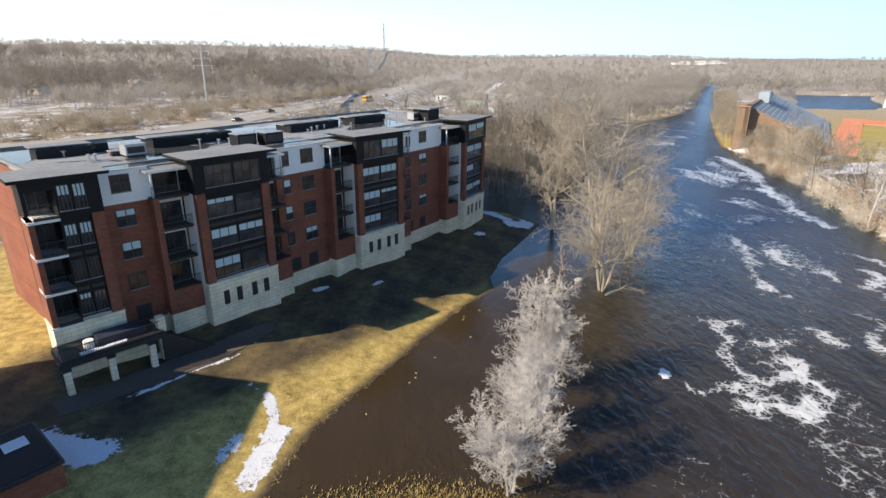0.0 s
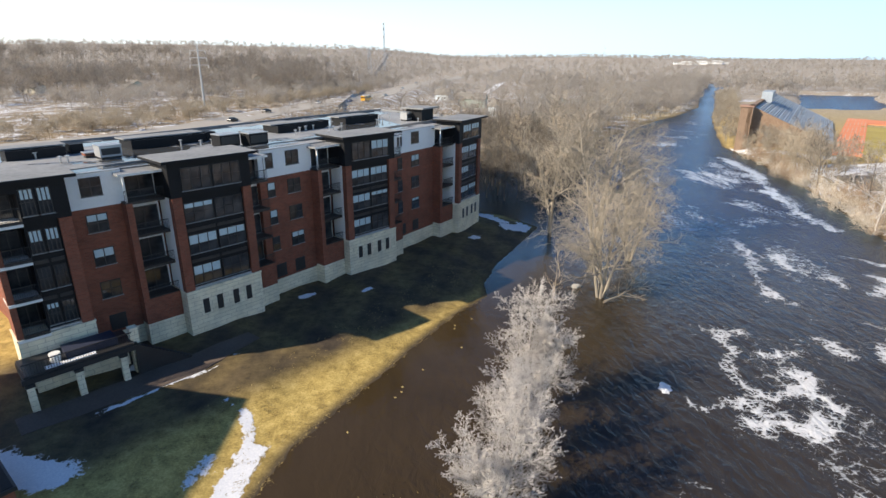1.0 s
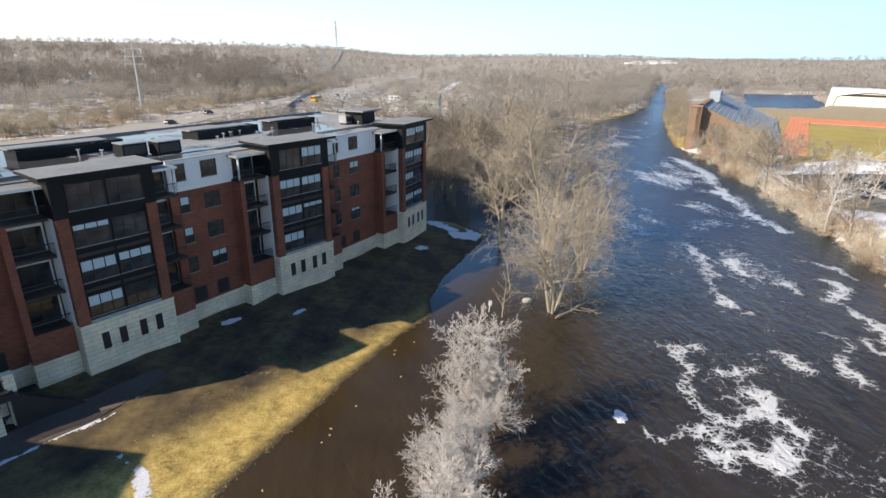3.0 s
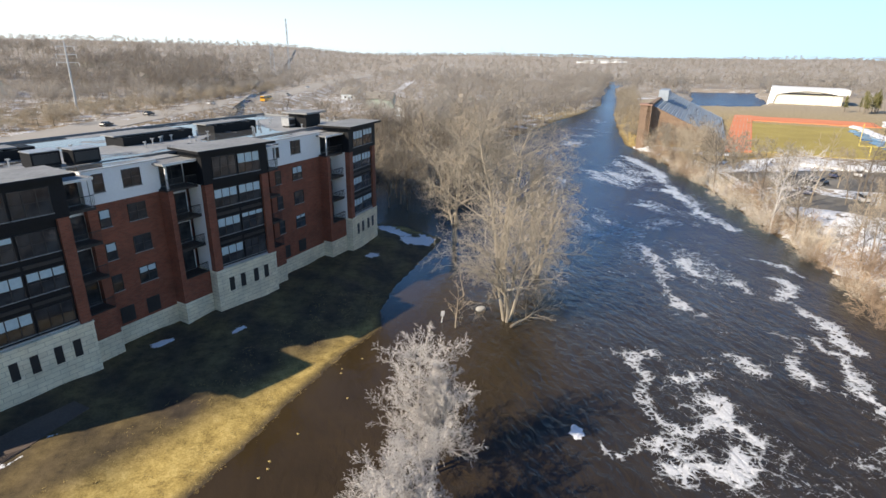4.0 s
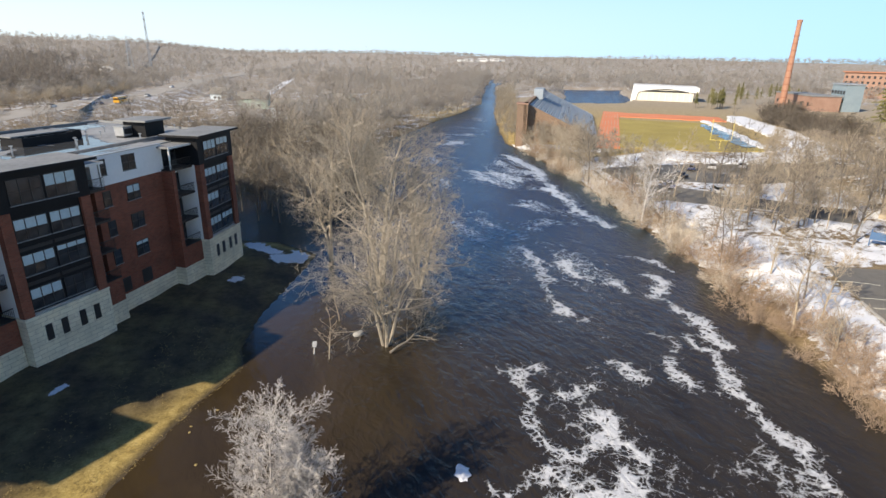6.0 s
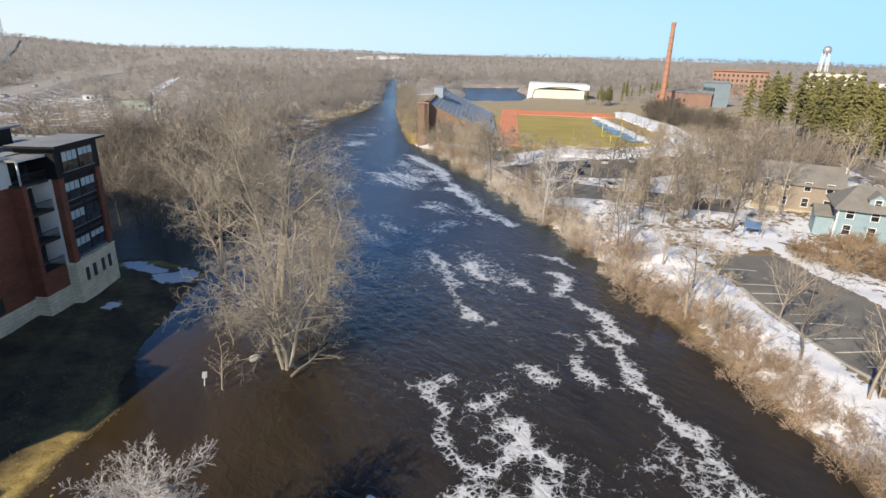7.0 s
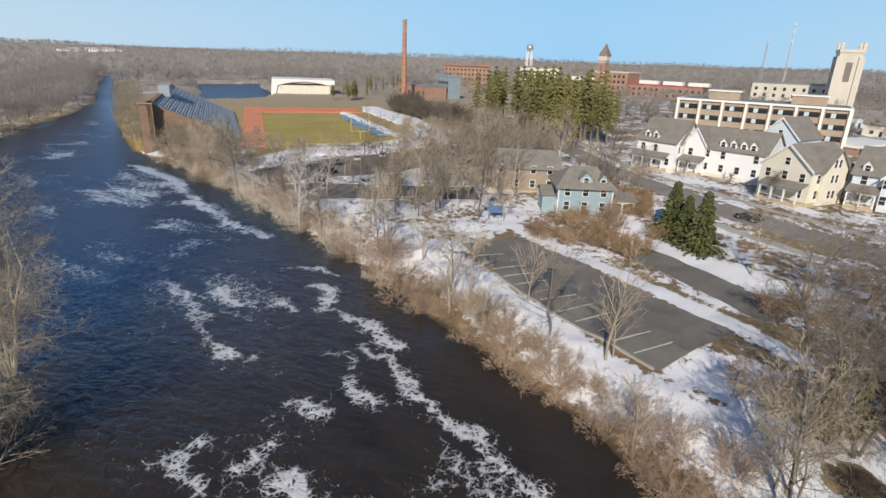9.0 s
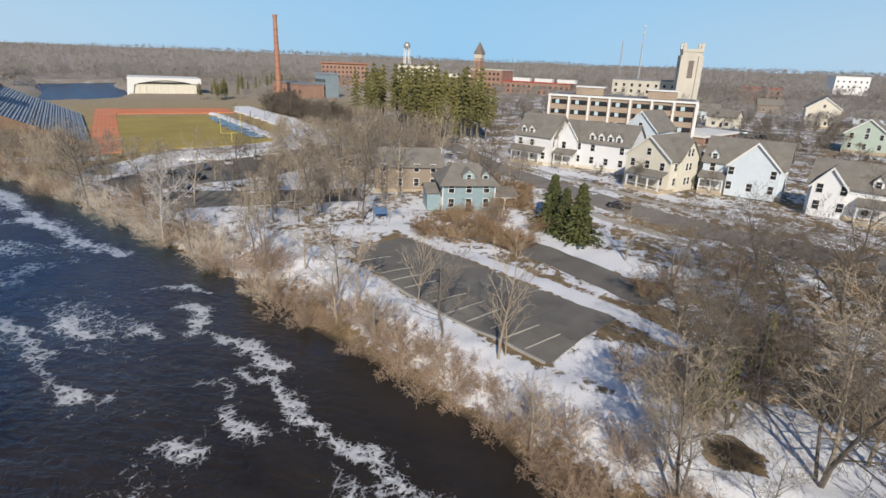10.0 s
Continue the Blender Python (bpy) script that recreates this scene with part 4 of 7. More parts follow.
def screen(x, y, w, d, angle):
    """A dark roof screen: four thin walls with a sloped cap, open at the top."""
    o = thing("roof_screen", pose(x, y, WALL_TOP - 0.15, 0, 0, angle), "black metal roof screen round plant", "roof screen")
    for r in ((0, 0, w, 0.15), (0, d - 0.15, w, d), (0, 0.15, 0.15, d - 0.15), (w - 0.15, 0.15, w, d - 0.15)):
        part("panel", boxes((r[0], r[1], 0, r[2], r[3], 0.95)), BLACK, o)
    part("cap", boxes((-0.3, d * 0.35, 0.95, w + 0.3, d + 0.4, 1.08)), ROOF, o)
    part("side_cap", boxes((w + 0.6, d * 0.3, 0, w + 1.8, d, 0.95)), BLACK, o)
    return o


screen(-31.5, 56.0, 8.5, 3.2, 46)
screen(-40, 49.0, 5.0, 3.0, 42)
screen(-18.5, 69.0, 8.0, 3.2, 49)
screen(-10.5, 79.0, 6.5, 3.2, 50)
roof_unit(-31.6, 49.6, 2.0, 1.6, 1.3, 45, METAL, "silver air handler on the roof")
roof_unit(-22.0, 55.8, 2.4, 1.8, 1.5, 47, BLACK, "black plant box on the roof")
roof_unit(-19.2, 57.2, 2.4, 1.8, 1.5, 47, BLACK, "black plant box on the roof")
roof_unit(-1.2, 83.5, 1.5, 1.3, 1.3, 52, METAL, "silver air handler on the roof")
roof_unit(-33.6, 50.6, 1.2, 0.9, 0.5, 45, BRICK, "rust-red metal roof hatch", "roof_hatch")
o = thing("roof_bulkhead", pose(1.2, 83.5, WALL_TOP - 0.15, 0, 0, 54), "black stair bulkhead with flat cap on the roof", "bulkhead")
part("body", boxes((0, 0, 0, 3.4, 3.0, 1.9)), BLACK, o)
part("cap", boxes((-0.7, -0.7, 1.9, 4.1, 3.7, 2.12)), ROOF, o)
rv = random.Random(3)
for i in range(46):
    k = rv.random()
    x, y = -34 + 40 * k + rv.uniform(-7, 0.5), 47 + 42 * k + rv.uniform(-1, 7)
    if not inside(np.array([x]), np.array([y]), BODY)[0]:
        continue
    o = thing("roof_vent", pose(x, y, WALL_TOP - 0.15), "small grey vent pipe on the roof", "vent", "roof vents")
    part("pipe", stored("vent_pipe", lambda: boxes((-0.07, -0.07, 0, 0.07, 0.07, 0.55)), METAL), parent=o)
    part("cowl", stored("vent_cowl", lambda: boxes((-0.16, -0.16, 0.55, 0.16, 0.16, 0.66)), METAL), parent=o)

# ---- trees ----
def grow(seed, height, trunk_r, form):
    """A bare tree as tapering three- and four-sided limbs: the stems, and all finer branches."""
    rnd = random.Random(seed)
    stems, twigs = ([], []), ([], [])

    def limb(p, d, length, r, order, sides):
        verts, faces = stems if order == 0 else twigs
        segs = 5 if order == 0 else 3 if order < 3 else 1
        rings, q = [], []
        wob = form["wobble"]
        for s in range(segs + 1):
            k = s / segs
            rad = max(r * (1 - 0.85 * k), form["twig"])
            u = d.orthogonal().normalized()
            v = d.cross(u)
            if s == segs and order >= 2:
                verts.append(p.copy())
                rings.append([len(verts) - 1])
            else:
                ring = []
                for i in range(sides):
                    a = 6.2832 * i / sides
                    verts.append(p + (u * math.cos(a) + v * math.sin(a)) * rad)
                    ring.append(len(verts) - 1)
                rings.append(ring)
            q.append((p.copy(), d.copy(), rad))
            if s < segs:
                p = p + d * (length / segs)
                d = (d + Vector((rnd.gauss(0, wob), rnd.gauss(0, wob), rnd.gauss(0, wob) + form["up"] * (order > 0)))).normalized()
        for a, b in zip(rings, rings[1:]):
            n = len(a)
            for i in range(n):
                if len(b) == 1:
                    faces.append((a[i], a[(i + 1) % n], b[0]))
                else:
                    faces.append((a[i], a[(i + 1) % n], b[(i + 1) % n], b[i]))
        if order >= len(form["count"]):
            return
        n = form["count"][order]
        for i in range(n):
            k = form["start"][order] + (0.98 - form["start"][order]) * (i + rnd.random()) / n
            j = min(int(k * segs), segs - 1)
            f = k * segs - j
            bp = q[j][0].lerp(q[j + 1][0], f)
            bd = q[j][1].lerp(q[j + 1][1], f).normalized()
            side = bd.orthogonal().normalized()
            side.rotate(Matrix.Rotation(2.39996 * i + rnd.random() * 1.2, 3, bd))
            ang = radians(form["angle"][order] + rnd.gauss(0, 9))
            nd = (bd * math.cos(ang) + side * math.sin(ang)).normalized()
            taper = 1 - form["cone"] * (k - form["start"][order]) if order == 0 else 1 - 0.45 * k
            nl = length * form["ratio"][order] * taper * (0.7 + 0.6 * rnd.random())
            limb(bp, nd, nl, max(q[j][2] * 0.5, form["twig"]), order + 1, 3)

    many = form.get("stems", 1)
    for i in range(many):
        lean = form.get("lean", 0.06) * (0.4 + 1.2 * rnd.random())
        a = 6.2832 * i / many + rnd.random()
        d = Vector((math.cos(a) * lean, math.sin(a) * lean, 1)).normalized()
        limb(Vector((math.cos(a), math.sin(a), 0)) * (0.25 if many > 1 else 0.0) + Vector((0, 0, -0.5)), d,
             height * (0.75 + 0.3 * rnd.random()) if i else height, trunk_r * (1 if i == 0 else 0.75), 0, 6)
    return stems, twigs


def tree_meshes(seed, height, trunk_r, form, material):
    out = []
    for name, (v, f) in zip(("trunk", "crown"), grow(seed, height, trunk_r, form)):
        me = bpy.data.meshes.new(name)
        me.from_pydata(v, [], f)
        me.materials.append(material)
        out.append(me)
    return out


ROUND = dict(count=(15, 8, 7, 8), angle=(46, 44, 46, 48), ratio=(0.37, 0.5, 0.48, 0.5), start=(0.14, 0.15, 0.12, 0.1), wobble=0.10, up=0.07, cone=0.45, twig=0.010, stems=5, lean=0.30)
TALL = dict(count=(15, 8, 7, 6), angle=(46, 44, 44, 46), ratio=(0.36, 0.5, 0.5, 0.55), start=(0.24, 0.2, 0.15, 0.1), wobble=0.07, up=0.08, cone=0.25, twig=0.013, stems=4, lean=0.26)
PARK = dict(count=(13, 7, 6, 5), angle=(48, 42, 42, 40), ratio=(0.5, 0.5, 0.5, 0.5), start=(0.2, 0.25, 0.2, 0.1), wobble=0.09, up=0.05, cone=0.4, twig=0.016, stems=1, lean=0.05)
FAN = dict(count=(14, 6, 4), angle=(26, 24, 24), ratio=(0.62, 0.5, 0.5), start=(0.2, 0.2, 0.2), wobble=0.04, up=0.08, cone=0.45, twig=0.014, stems=1, lean=0.0)
WOOD = dict(count=(13, 6, 5), angle=(40, 42, 42), ratio=(0.42, 0.5, 0.55), start=(0.28, 0.25, 0.2), wobble=0.09, up=0.08, cone=0.35, twig=0.024, stems=1, lean=0.06)
BUSH = dict(count=(9, 6, 4), angle=(38, 40, 40), ratio=(0.55, 0.55, 0.5), start=(0.1, 0.15, 0.1), wobble=0.14, up=0.02, cone=0.3, twig=0.012, stems=7, lean=0.7)


def plant(name, meshes, x, y, size=1.0, label="", group="", turn=None, z=None, tilt=0.0, stretch=1.0):
    """A bare tree or bush with trunk and crown, rooted at the ground."""
    zz = max(ground_z(x, y), -0.3) if z is None else z
    m = pose(x, y, zz, tilt, 0, random.uniform(0, 360) if turn is None else turn) @ Matrix.Diagonal((size, size, size * stretch, 1))
    ob = thing(name, m, label, "tree" if "tree" in name else "bush", group)
    for me in meshes:
        part(me.name.split(".")[0], me, parent=ob)
    return ob


PLUME = dict(count=(28, 9, 8, 8), angle=(44, 42, 44, 46), ratio=(0.40, 0.48, 0.5, 0.5), start=(0.20, 0.14, 0.1, 0.1), wobble=0.07, up=0.09, cone=0.42, twig=0.012, stems=2, lean=0.10)
frost = [tree_meshes(s, 9.6, 0.12, PLUME, FROST) for s in (11, 12)]
plant("bare_tree", frost[0], 3.4, 20.2, 0.86, "pale grey bare tree standing in brown flood water", turn=0, z=0)
plant("bare_tree", frost[1], 8.4, 32.0, 1.04, "pale grey bare tree standing in brown flood water", turn=130, z=0)
plant("bare_tree", frost[0], 5.6, 25.6, 0.82, "pale grey bare tree standing in brown flood water", turn=200, z=0)
DOME = dict(ROUND, count=(15, 8, 7, 6), angle=(58, 50, 50, 50), ratio=(0.46, 0.5, 0.48, 0.5), start=(0.30, 0.12, 0.1, 0.1), stems=5, lean=0.17, wobble=0.13, up=0.0, twig=0.010)
SPREAD = dict(TALL, count=(17, 9, 8, 4), angle=(50, 46, 46, 48), ratio=(0.44, 0.52, 0.5, 0.5), start=(0.30, 0.15, 0.1, 0.1), stems=3, lean=0.15, up=0.05, twig=0.015)
tall = [tree_meshes(s, 19.5, 0.40, dict(SPREAD, stems=2 + k), RIVERBARK) for k, s in enumerate((21, 22))]
broad = tree_meshes(23, 14.2, 0.26, DOME, RIVERBARK)
plant("bare_tree", broad, 21.9, 53.6, 1.0, "tan bare multi-stemmed tree in the flooded river", turn=0, z=0)
plant("bare_tree", tall[1], 26.8, 70.1, 1.05, "tall tan bare cottonwood in the flooded river", turn=50, z=0)
plant("bare_tree", tall[0], 34.0, 76.0, 0.80, "tall tan bare cottonwood in the flooded river", turn=170, z=0)
plant("bare_tree", tall[0], 22.5, 80.0, 0.85, "tall tan bare cottonwood in the flooded river", turn=20, z=0)
plant("bare_tree", broad, 30.5, 66.0, 0.85, "tan bare tree in the flooded river", turn=250, z=0)
sapling = tree_meshes(41, 5.2, 0.07, dict(PARK, count=(9, 3, 2), ratio=(0.34, 0.4, 0.4), twig=0.018), TAN)
plant("bare_tree", sapling, 15.8, 53.1, 1.0, "thin bare sapling in the flood water", turn=0, z=0)
plant("bare_tree", sapling, 18.8, 60.7, 1.15, "thin bare sapling in the flood water", turn=90, z=0)
fallen = tree_meshes(43, 6.5, 0.13, dict(PARK, count=(14, 6, 4), start=(0.35, 0.2, 0.1), twig=0.014), TAN)
plant("bare_tree", fallen, 22.0, 51.8, 1.0, "fallen bare tree lying in the river", turn=-58, z=0.35, tilt=-84)

# woods on the left bank, standing in water and on the flats behind the block
woods = [tree_meshes(31 + i, 13.0, 0.2, WOOD, mat) for i, mat in enumerate((DARKBARK, TAN, GREYBARK, DARKBARK, GREYBARK))]
rnd = random.Random(5)
placed = 0
while placed < 48:
    x, y = rnd.uniform(-5, 70), rnd.uniform(92, 165)
    b = polyline_distance(np.array([x]), np.array([y]), RIGHT_BANK)[0]
    if b < 48 or (x < 12 and y < 104) or (x > 30 and y < 104) or (x < 25 and y < 102):
        continue
    placed += 1
    plant("bare_tree", woods[placed % 5], x, y, rnd.uniform(0.7, 1.25), "bare grey-brown tree in flooded bottomland", "trees in the flooded wood", turn=rnd.uniform(0, 360), stretch=rnd.uniform(0.9, 1.15))

# the right bank: scrub at the waterline, trees behind it
bushes = [tree_meshes(61 + i, 3.0, 0.04, BUSH, SCRUB) for i in range(3)]
lit_bushes = [tree_meshes(64 + i, 3.0, 0.04, BUSH, LITSCRUB) for i in range(2)]
parks = [tree_meshes(71 + i, 10.0, 0.17, PARK, mat) for i, mat in enumerate((GREYBARK, TAN, TAN))]


s = 62.0
while s < 260:
    x, y, dx, dy = along(RIGHT_BANK, s)
    off = rnd.uniform(-0.6, 5.2 if y < 46 else 4.6)
    plant("bare_bush", bushes[int(s * 7) % 3] if y < 50 else (lit_bushes + bushes[:1])[int(s * 7) % 3], x + dy * off, y - dx * off, (rnd.uniform(0.45, 1.1) if y < 46 else rnd.uniform(0.6, 1.7)), "dense brown bare scrub on the river bank", "scrub on the bank", turn=rnd.uniform(0, 360))
    s += rnd.uniform(0.9, 2.6) if y > 46 else rnd.uniform(0.35, 1.1)
s = 60.0
while s < 250:
    x, y, dx, dy = along(RIGHT_BANK, s)
    off = rnd.uniform(0.3, 8)
    plant("bare_tree", (parks + woods[:2])[int(s * 3) % 5], x + dy * off, y - dx * off, rnd.uniform(0.45, 1.0), "bare bank tree with tangled grey-brown branches", "trees on the bank", turn=rnd.uniform(0, 360))
    s += rnd.uniform(5, 10) if y < 46 else rnd.uniform(1.8, 4.5) if y < 120 else rnd.uniform(1.2, 3)


# ---- far woods ----
def crowns(name, spots, n, width, material, label, seed=9, lobes=5, wide=0.36):
    """Many far bare trees, too many to count: a thin trunk, a limb to each lobe of the crown, and a haze of fine twigs round every lobe. spots: x, y, z, height."""
    r = np.random.RandomState(seed)
    p = np.array(spots)
    m = len(p)
    h = p[:, 3]
    foot = p[:, :3]
    mid = foot + np.stack([r.normal(0, 0.03, m) * h, r.normal(0, 0.03, m) * h, h * r.uniform(0.52, 0.62, m)], -1)
    tris = []

    def sliver(a, b, w):
        d = b - a
        s = np.cross(d, r.normal(0, 1, d.shape))
        s /= np.linalg.norm(s, axis=-1, keepdims=True) + 1e-9
        tris.append(np.stack([a + s * w[..., None], a - s * w[..., None], b], -2).reshape(-1, 3, 3))

    sliver(foot, mid + (mid - foot) * 0.6, 0.011 * h)
    hub = r.normal(0, 1, (m, lobes, 3))
    hub /= np.linalg.norm(hub, axis=-1, keepdims=True)
    hub = mid[:, None] + hub * np.array([wide * 0.66, wide * 0.66, 0.22]) * h[:, None, None] * r.uniform(0.45, 1.0, (m, lobes, 1))
    root = foot[:, None] + (mid - foot)[:, None] * r.uniform(0.35, 0.8, (m, lobes, 1))
    sliver(root, hub, np.repeat(0.007 * h[:, None], lobes, 1))
    k = max(1, n // lobes)
    u = r.normal(0, 1, (m, lobes, k, 3)) + np.array([0, 0, 0.35])
    u /= np.linalg.norm(u, axis=-1, keepdims=True)
    size = (h[:, None] * r.uniform(0.6, 1.05, (m, lobes)))[:, :, None, None] * np.array([wide * 0.62, wide * 0.62, 0.27])
    a = hub[:, :, None] + u * size * r.uniform(0.0, 0.5, (m, lobes, k, 1))
    b = hub[:, :, None] + (u + r.normal(0, 0.22, u.shape)) * size * r.uniform(0.75, 1.1, (m, lobes, k, 1))
    sliver(a, b, width * r.uniform(0.5, 1.4, (m, lobes, k)))
    co = np.concatenate(tris).reshape(-1, 3)
    f = len(co) // 3
    me = bpy.data.meshes.new(name)
    me.vertices.add(len(co))
    me.vertices.foreach_set("co", co.astype(np.float32).ravel())
    me.loops.add(len(co))
    me.loops.foreach_set("vertex_index", np.arange(len(co), dtype=np.int32))
    me.polygons.add(f)
    me.polygons.foreach_set("loop_start", np.arange(0, 3 * f, 3, dtype=np.int32))
    me.update(calc_edges=True)
    me.materials.append(material)
    return tagged(new(name, me), label, "woods", kind="stuff")


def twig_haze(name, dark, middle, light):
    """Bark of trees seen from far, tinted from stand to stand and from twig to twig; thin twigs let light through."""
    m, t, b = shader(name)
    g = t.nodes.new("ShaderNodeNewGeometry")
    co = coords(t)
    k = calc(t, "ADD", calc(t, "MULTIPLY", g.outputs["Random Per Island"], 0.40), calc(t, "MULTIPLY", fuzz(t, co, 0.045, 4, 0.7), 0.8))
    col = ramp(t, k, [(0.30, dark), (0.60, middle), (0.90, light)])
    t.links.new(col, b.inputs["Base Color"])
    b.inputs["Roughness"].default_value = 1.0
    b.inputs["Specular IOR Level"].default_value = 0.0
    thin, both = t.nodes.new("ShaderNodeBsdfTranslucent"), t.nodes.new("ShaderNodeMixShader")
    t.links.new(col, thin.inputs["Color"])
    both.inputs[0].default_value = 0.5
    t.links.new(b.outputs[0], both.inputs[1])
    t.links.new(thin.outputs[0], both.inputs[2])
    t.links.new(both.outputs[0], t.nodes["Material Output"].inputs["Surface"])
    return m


# distant haze is put into this colour: paler and greyer than near bark
HAZEDBARK = twig_haze("far_bare_woods", (0.31, 0.275, 0.235), (0.42, 0.38, 0.335), (0.55, 0.505, 0.455))
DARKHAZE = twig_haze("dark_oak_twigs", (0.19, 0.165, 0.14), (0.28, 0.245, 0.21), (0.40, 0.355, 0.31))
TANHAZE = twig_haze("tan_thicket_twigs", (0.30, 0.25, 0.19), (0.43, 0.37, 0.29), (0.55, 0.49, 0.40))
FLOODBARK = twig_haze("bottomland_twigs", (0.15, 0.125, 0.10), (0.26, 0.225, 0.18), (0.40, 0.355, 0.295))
FIELD = [(-80, 120), (-72, 165), (-104, 232), (-165, 262), (-300, 285), (-330, 150), (-190, 40)]
MEADOW = [(-60, 92), (-30, 300), (20, 420), (80, 560), (125, 560), (95, 420), (62, 300), (50, 235), (30, 175), (-8, 150), (-18, 104)]


def scatter(n, seed, lo, hi, side, hmin, hmax):
    r = np.random.RandomState(seed)
    a = r.uniform(side[0], side[1], n)
    d = np.sqrt(r.uniform(lo ** 2, hi ** 2, n)) if hi < 700 else lo + (hi - lo) * r.rand(n) ** 1.5
    x, y = 8 + d * np.sin(a), 4 + d * np.cos(a)
    ok = ~inside(x, y, RIVER) & ~inside(x, y, POND) & ~inside(x, y, FIELD) & (polyline_distance(x, y, HIGHWAY) > 20)
    ok &= ~((x > 100) & (x < 420) & (y > 95) & (y < 330))
    ok &= ~inside(x, y, MEADOW) | (r.rand(n) < 0.38)
    x, y = x[ok], y[ok]
    return list(zip(x, y, height(x, y) - 0.3, r.uniform(hmin, hmax, len(x))))


def clumped(spots, size, cut, seed):
    """Leaves clearings between the trees."""
    p = np.array(spots)
    keep = waves(p[:, 0], p[:, 1], size, seed) > cut
    return [s for s, k in zip(spots, keep) if k]


def beside(line, s0, s1, n, lo, hi, hmin, hmax, seed):
    """Trees strewn along a line, lo to hi metres to its right."""
    r = random.Random(seed)
    out = []
    for i in range(n):
        x, y, dx, dy = along(line, r.uniform(s0, s1))
        o = r.uniform(lo, hi)
        x, y = x + dy * o, y - dx * o
        out.append((x, y, ground_z(x, y) - 0.3, r.uniform(hmin, hmax)))
    return out


wide_woods = [q for q in clumped(scatter(14500, 1, 470, 3600, (-0.95, 2.1), 11, 18), 240, -0.75, 4) if not (abs(q[0] - 0.53 * q[1] + 3) < 0.075 * q[1] and 1000 < q[1] < 1230)]
crowns("far_woods", wide_woods, 62, 0.19, HAZEDBARK, "distant leafless woods on low hills", wide=0.42)
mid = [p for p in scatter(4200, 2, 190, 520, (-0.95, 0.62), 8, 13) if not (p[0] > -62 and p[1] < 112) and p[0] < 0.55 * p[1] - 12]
crowns("leafless_woods", clumped(mid, 110, -0.35, 6), 150, 0.065, HAZEDBARK, "grey-brown leafless woods beyond the apartment block", wide=0.44)
crowns("riverside_woods", beside(LEFT_BANK, 20, 590, 460, 1, 40, 10, 16, 41), 300, 0.055, HAZEDBARK, "dense leafless woods along the far river bank", lobes=7, wide=0.44)
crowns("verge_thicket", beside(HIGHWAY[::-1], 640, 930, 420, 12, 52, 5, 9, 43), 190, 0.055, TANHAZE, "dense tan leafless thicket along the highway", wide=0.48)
rf = random.Random(19)
flood = []
while len(flood) < 330:
    x, y = rf.uniform(-10, 62), rf.uniform(101, 175)
    if y > 101 + 0.25 * max(x - 20, 0) and float(polyline_distance(np.array([x]), np.array([y]), RIGHT_BANK)[0]) > 48:
        flood.append((x, y, max(ground_z(x, y), -0.4) - 0.2, rf.uniform(9, 13.5)))
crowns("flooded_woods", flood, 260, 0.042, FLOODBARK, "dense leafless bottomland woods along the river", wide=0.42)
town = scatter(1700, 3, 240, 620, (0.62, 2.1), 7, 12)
crowns("town_trees", town, 120, 0.085, HAZEDBARK, "bare street trees between the far buildings", wide=0.44)
# taller dark oaks on the hill beyond the highway
hill = scatter(1000, 21, 330, 640, (-0.95, -0.10), 15, 24)
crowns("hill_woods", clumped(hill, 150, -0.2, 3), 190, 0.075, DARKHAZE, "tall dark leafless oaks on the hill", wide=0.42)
ROWS = [[(160, 40), (160, 8), (140, -14), (126, -32)], [(206, 40), (210, -12)], [(190, 92), (220, 92)]]
near = []
for x, y, z, h in scatter(700, 12, 118, 300, (0.75, 1.95), 5, 9):
    px, py = np.array([x]), np.array([y])
    if float(polyline_distance(px, py, STREET)[0]) > 7 and all(float(polyline_distance(px, py, r)[0]) > 16 for r in ROWS) and polyline_distance(px, py, RIGHT_BANK)[0] > 60 and not (130 < y < 245 and x < 250):
        near.append((x, y, z, h))
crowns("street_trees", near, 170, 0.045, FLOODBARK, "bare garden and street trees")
# ---- houses across the river ----
SHINGLE = plain("grey_brown_shingles", (0.17, 0.16, 0.14), (0.27, 0.25, 0.22), 0.9, 5, 0.5)
CREAM = plain("cream_clapboard", (0.68, 0.64, 0.53), (0.77, 0.73, 0.62), 0.8, 3, 0.4)
WHITEBOARD = plain("white_clapboard", (0.74, 0.75, 0.76), (0.82, 0.83, 0.84), 0.8, 3, 0.4)
PALEBLUE = plain("pale_blue_clapboard", (0.56, 0.64, 0.70), (0.66, 0.73, 0.78), 0.8, 3, 0.4)
TEAL = plain("blue_clapboard", (0.24, 0.34, 0.38), (0.32, 0.43, 0.47), 0.8, 3, 0.4)
TAUPE = plain("taupe_clapboard", (0.26, 0.21, 0.16), (0.36, 0.30, 0.24), 0.8, 3, 0.4)
FOUNDATION = plain("tan_stone", (0.42, 0.34, 0.24), (0.55, 0.46, 0.34), 0.9, 4, 0.6)
SAGE = plain("sage_clapboard", (0.42, 0.52, 0.44), (0.52, 0.60, 0.52), 0.8, 3, 0.4)


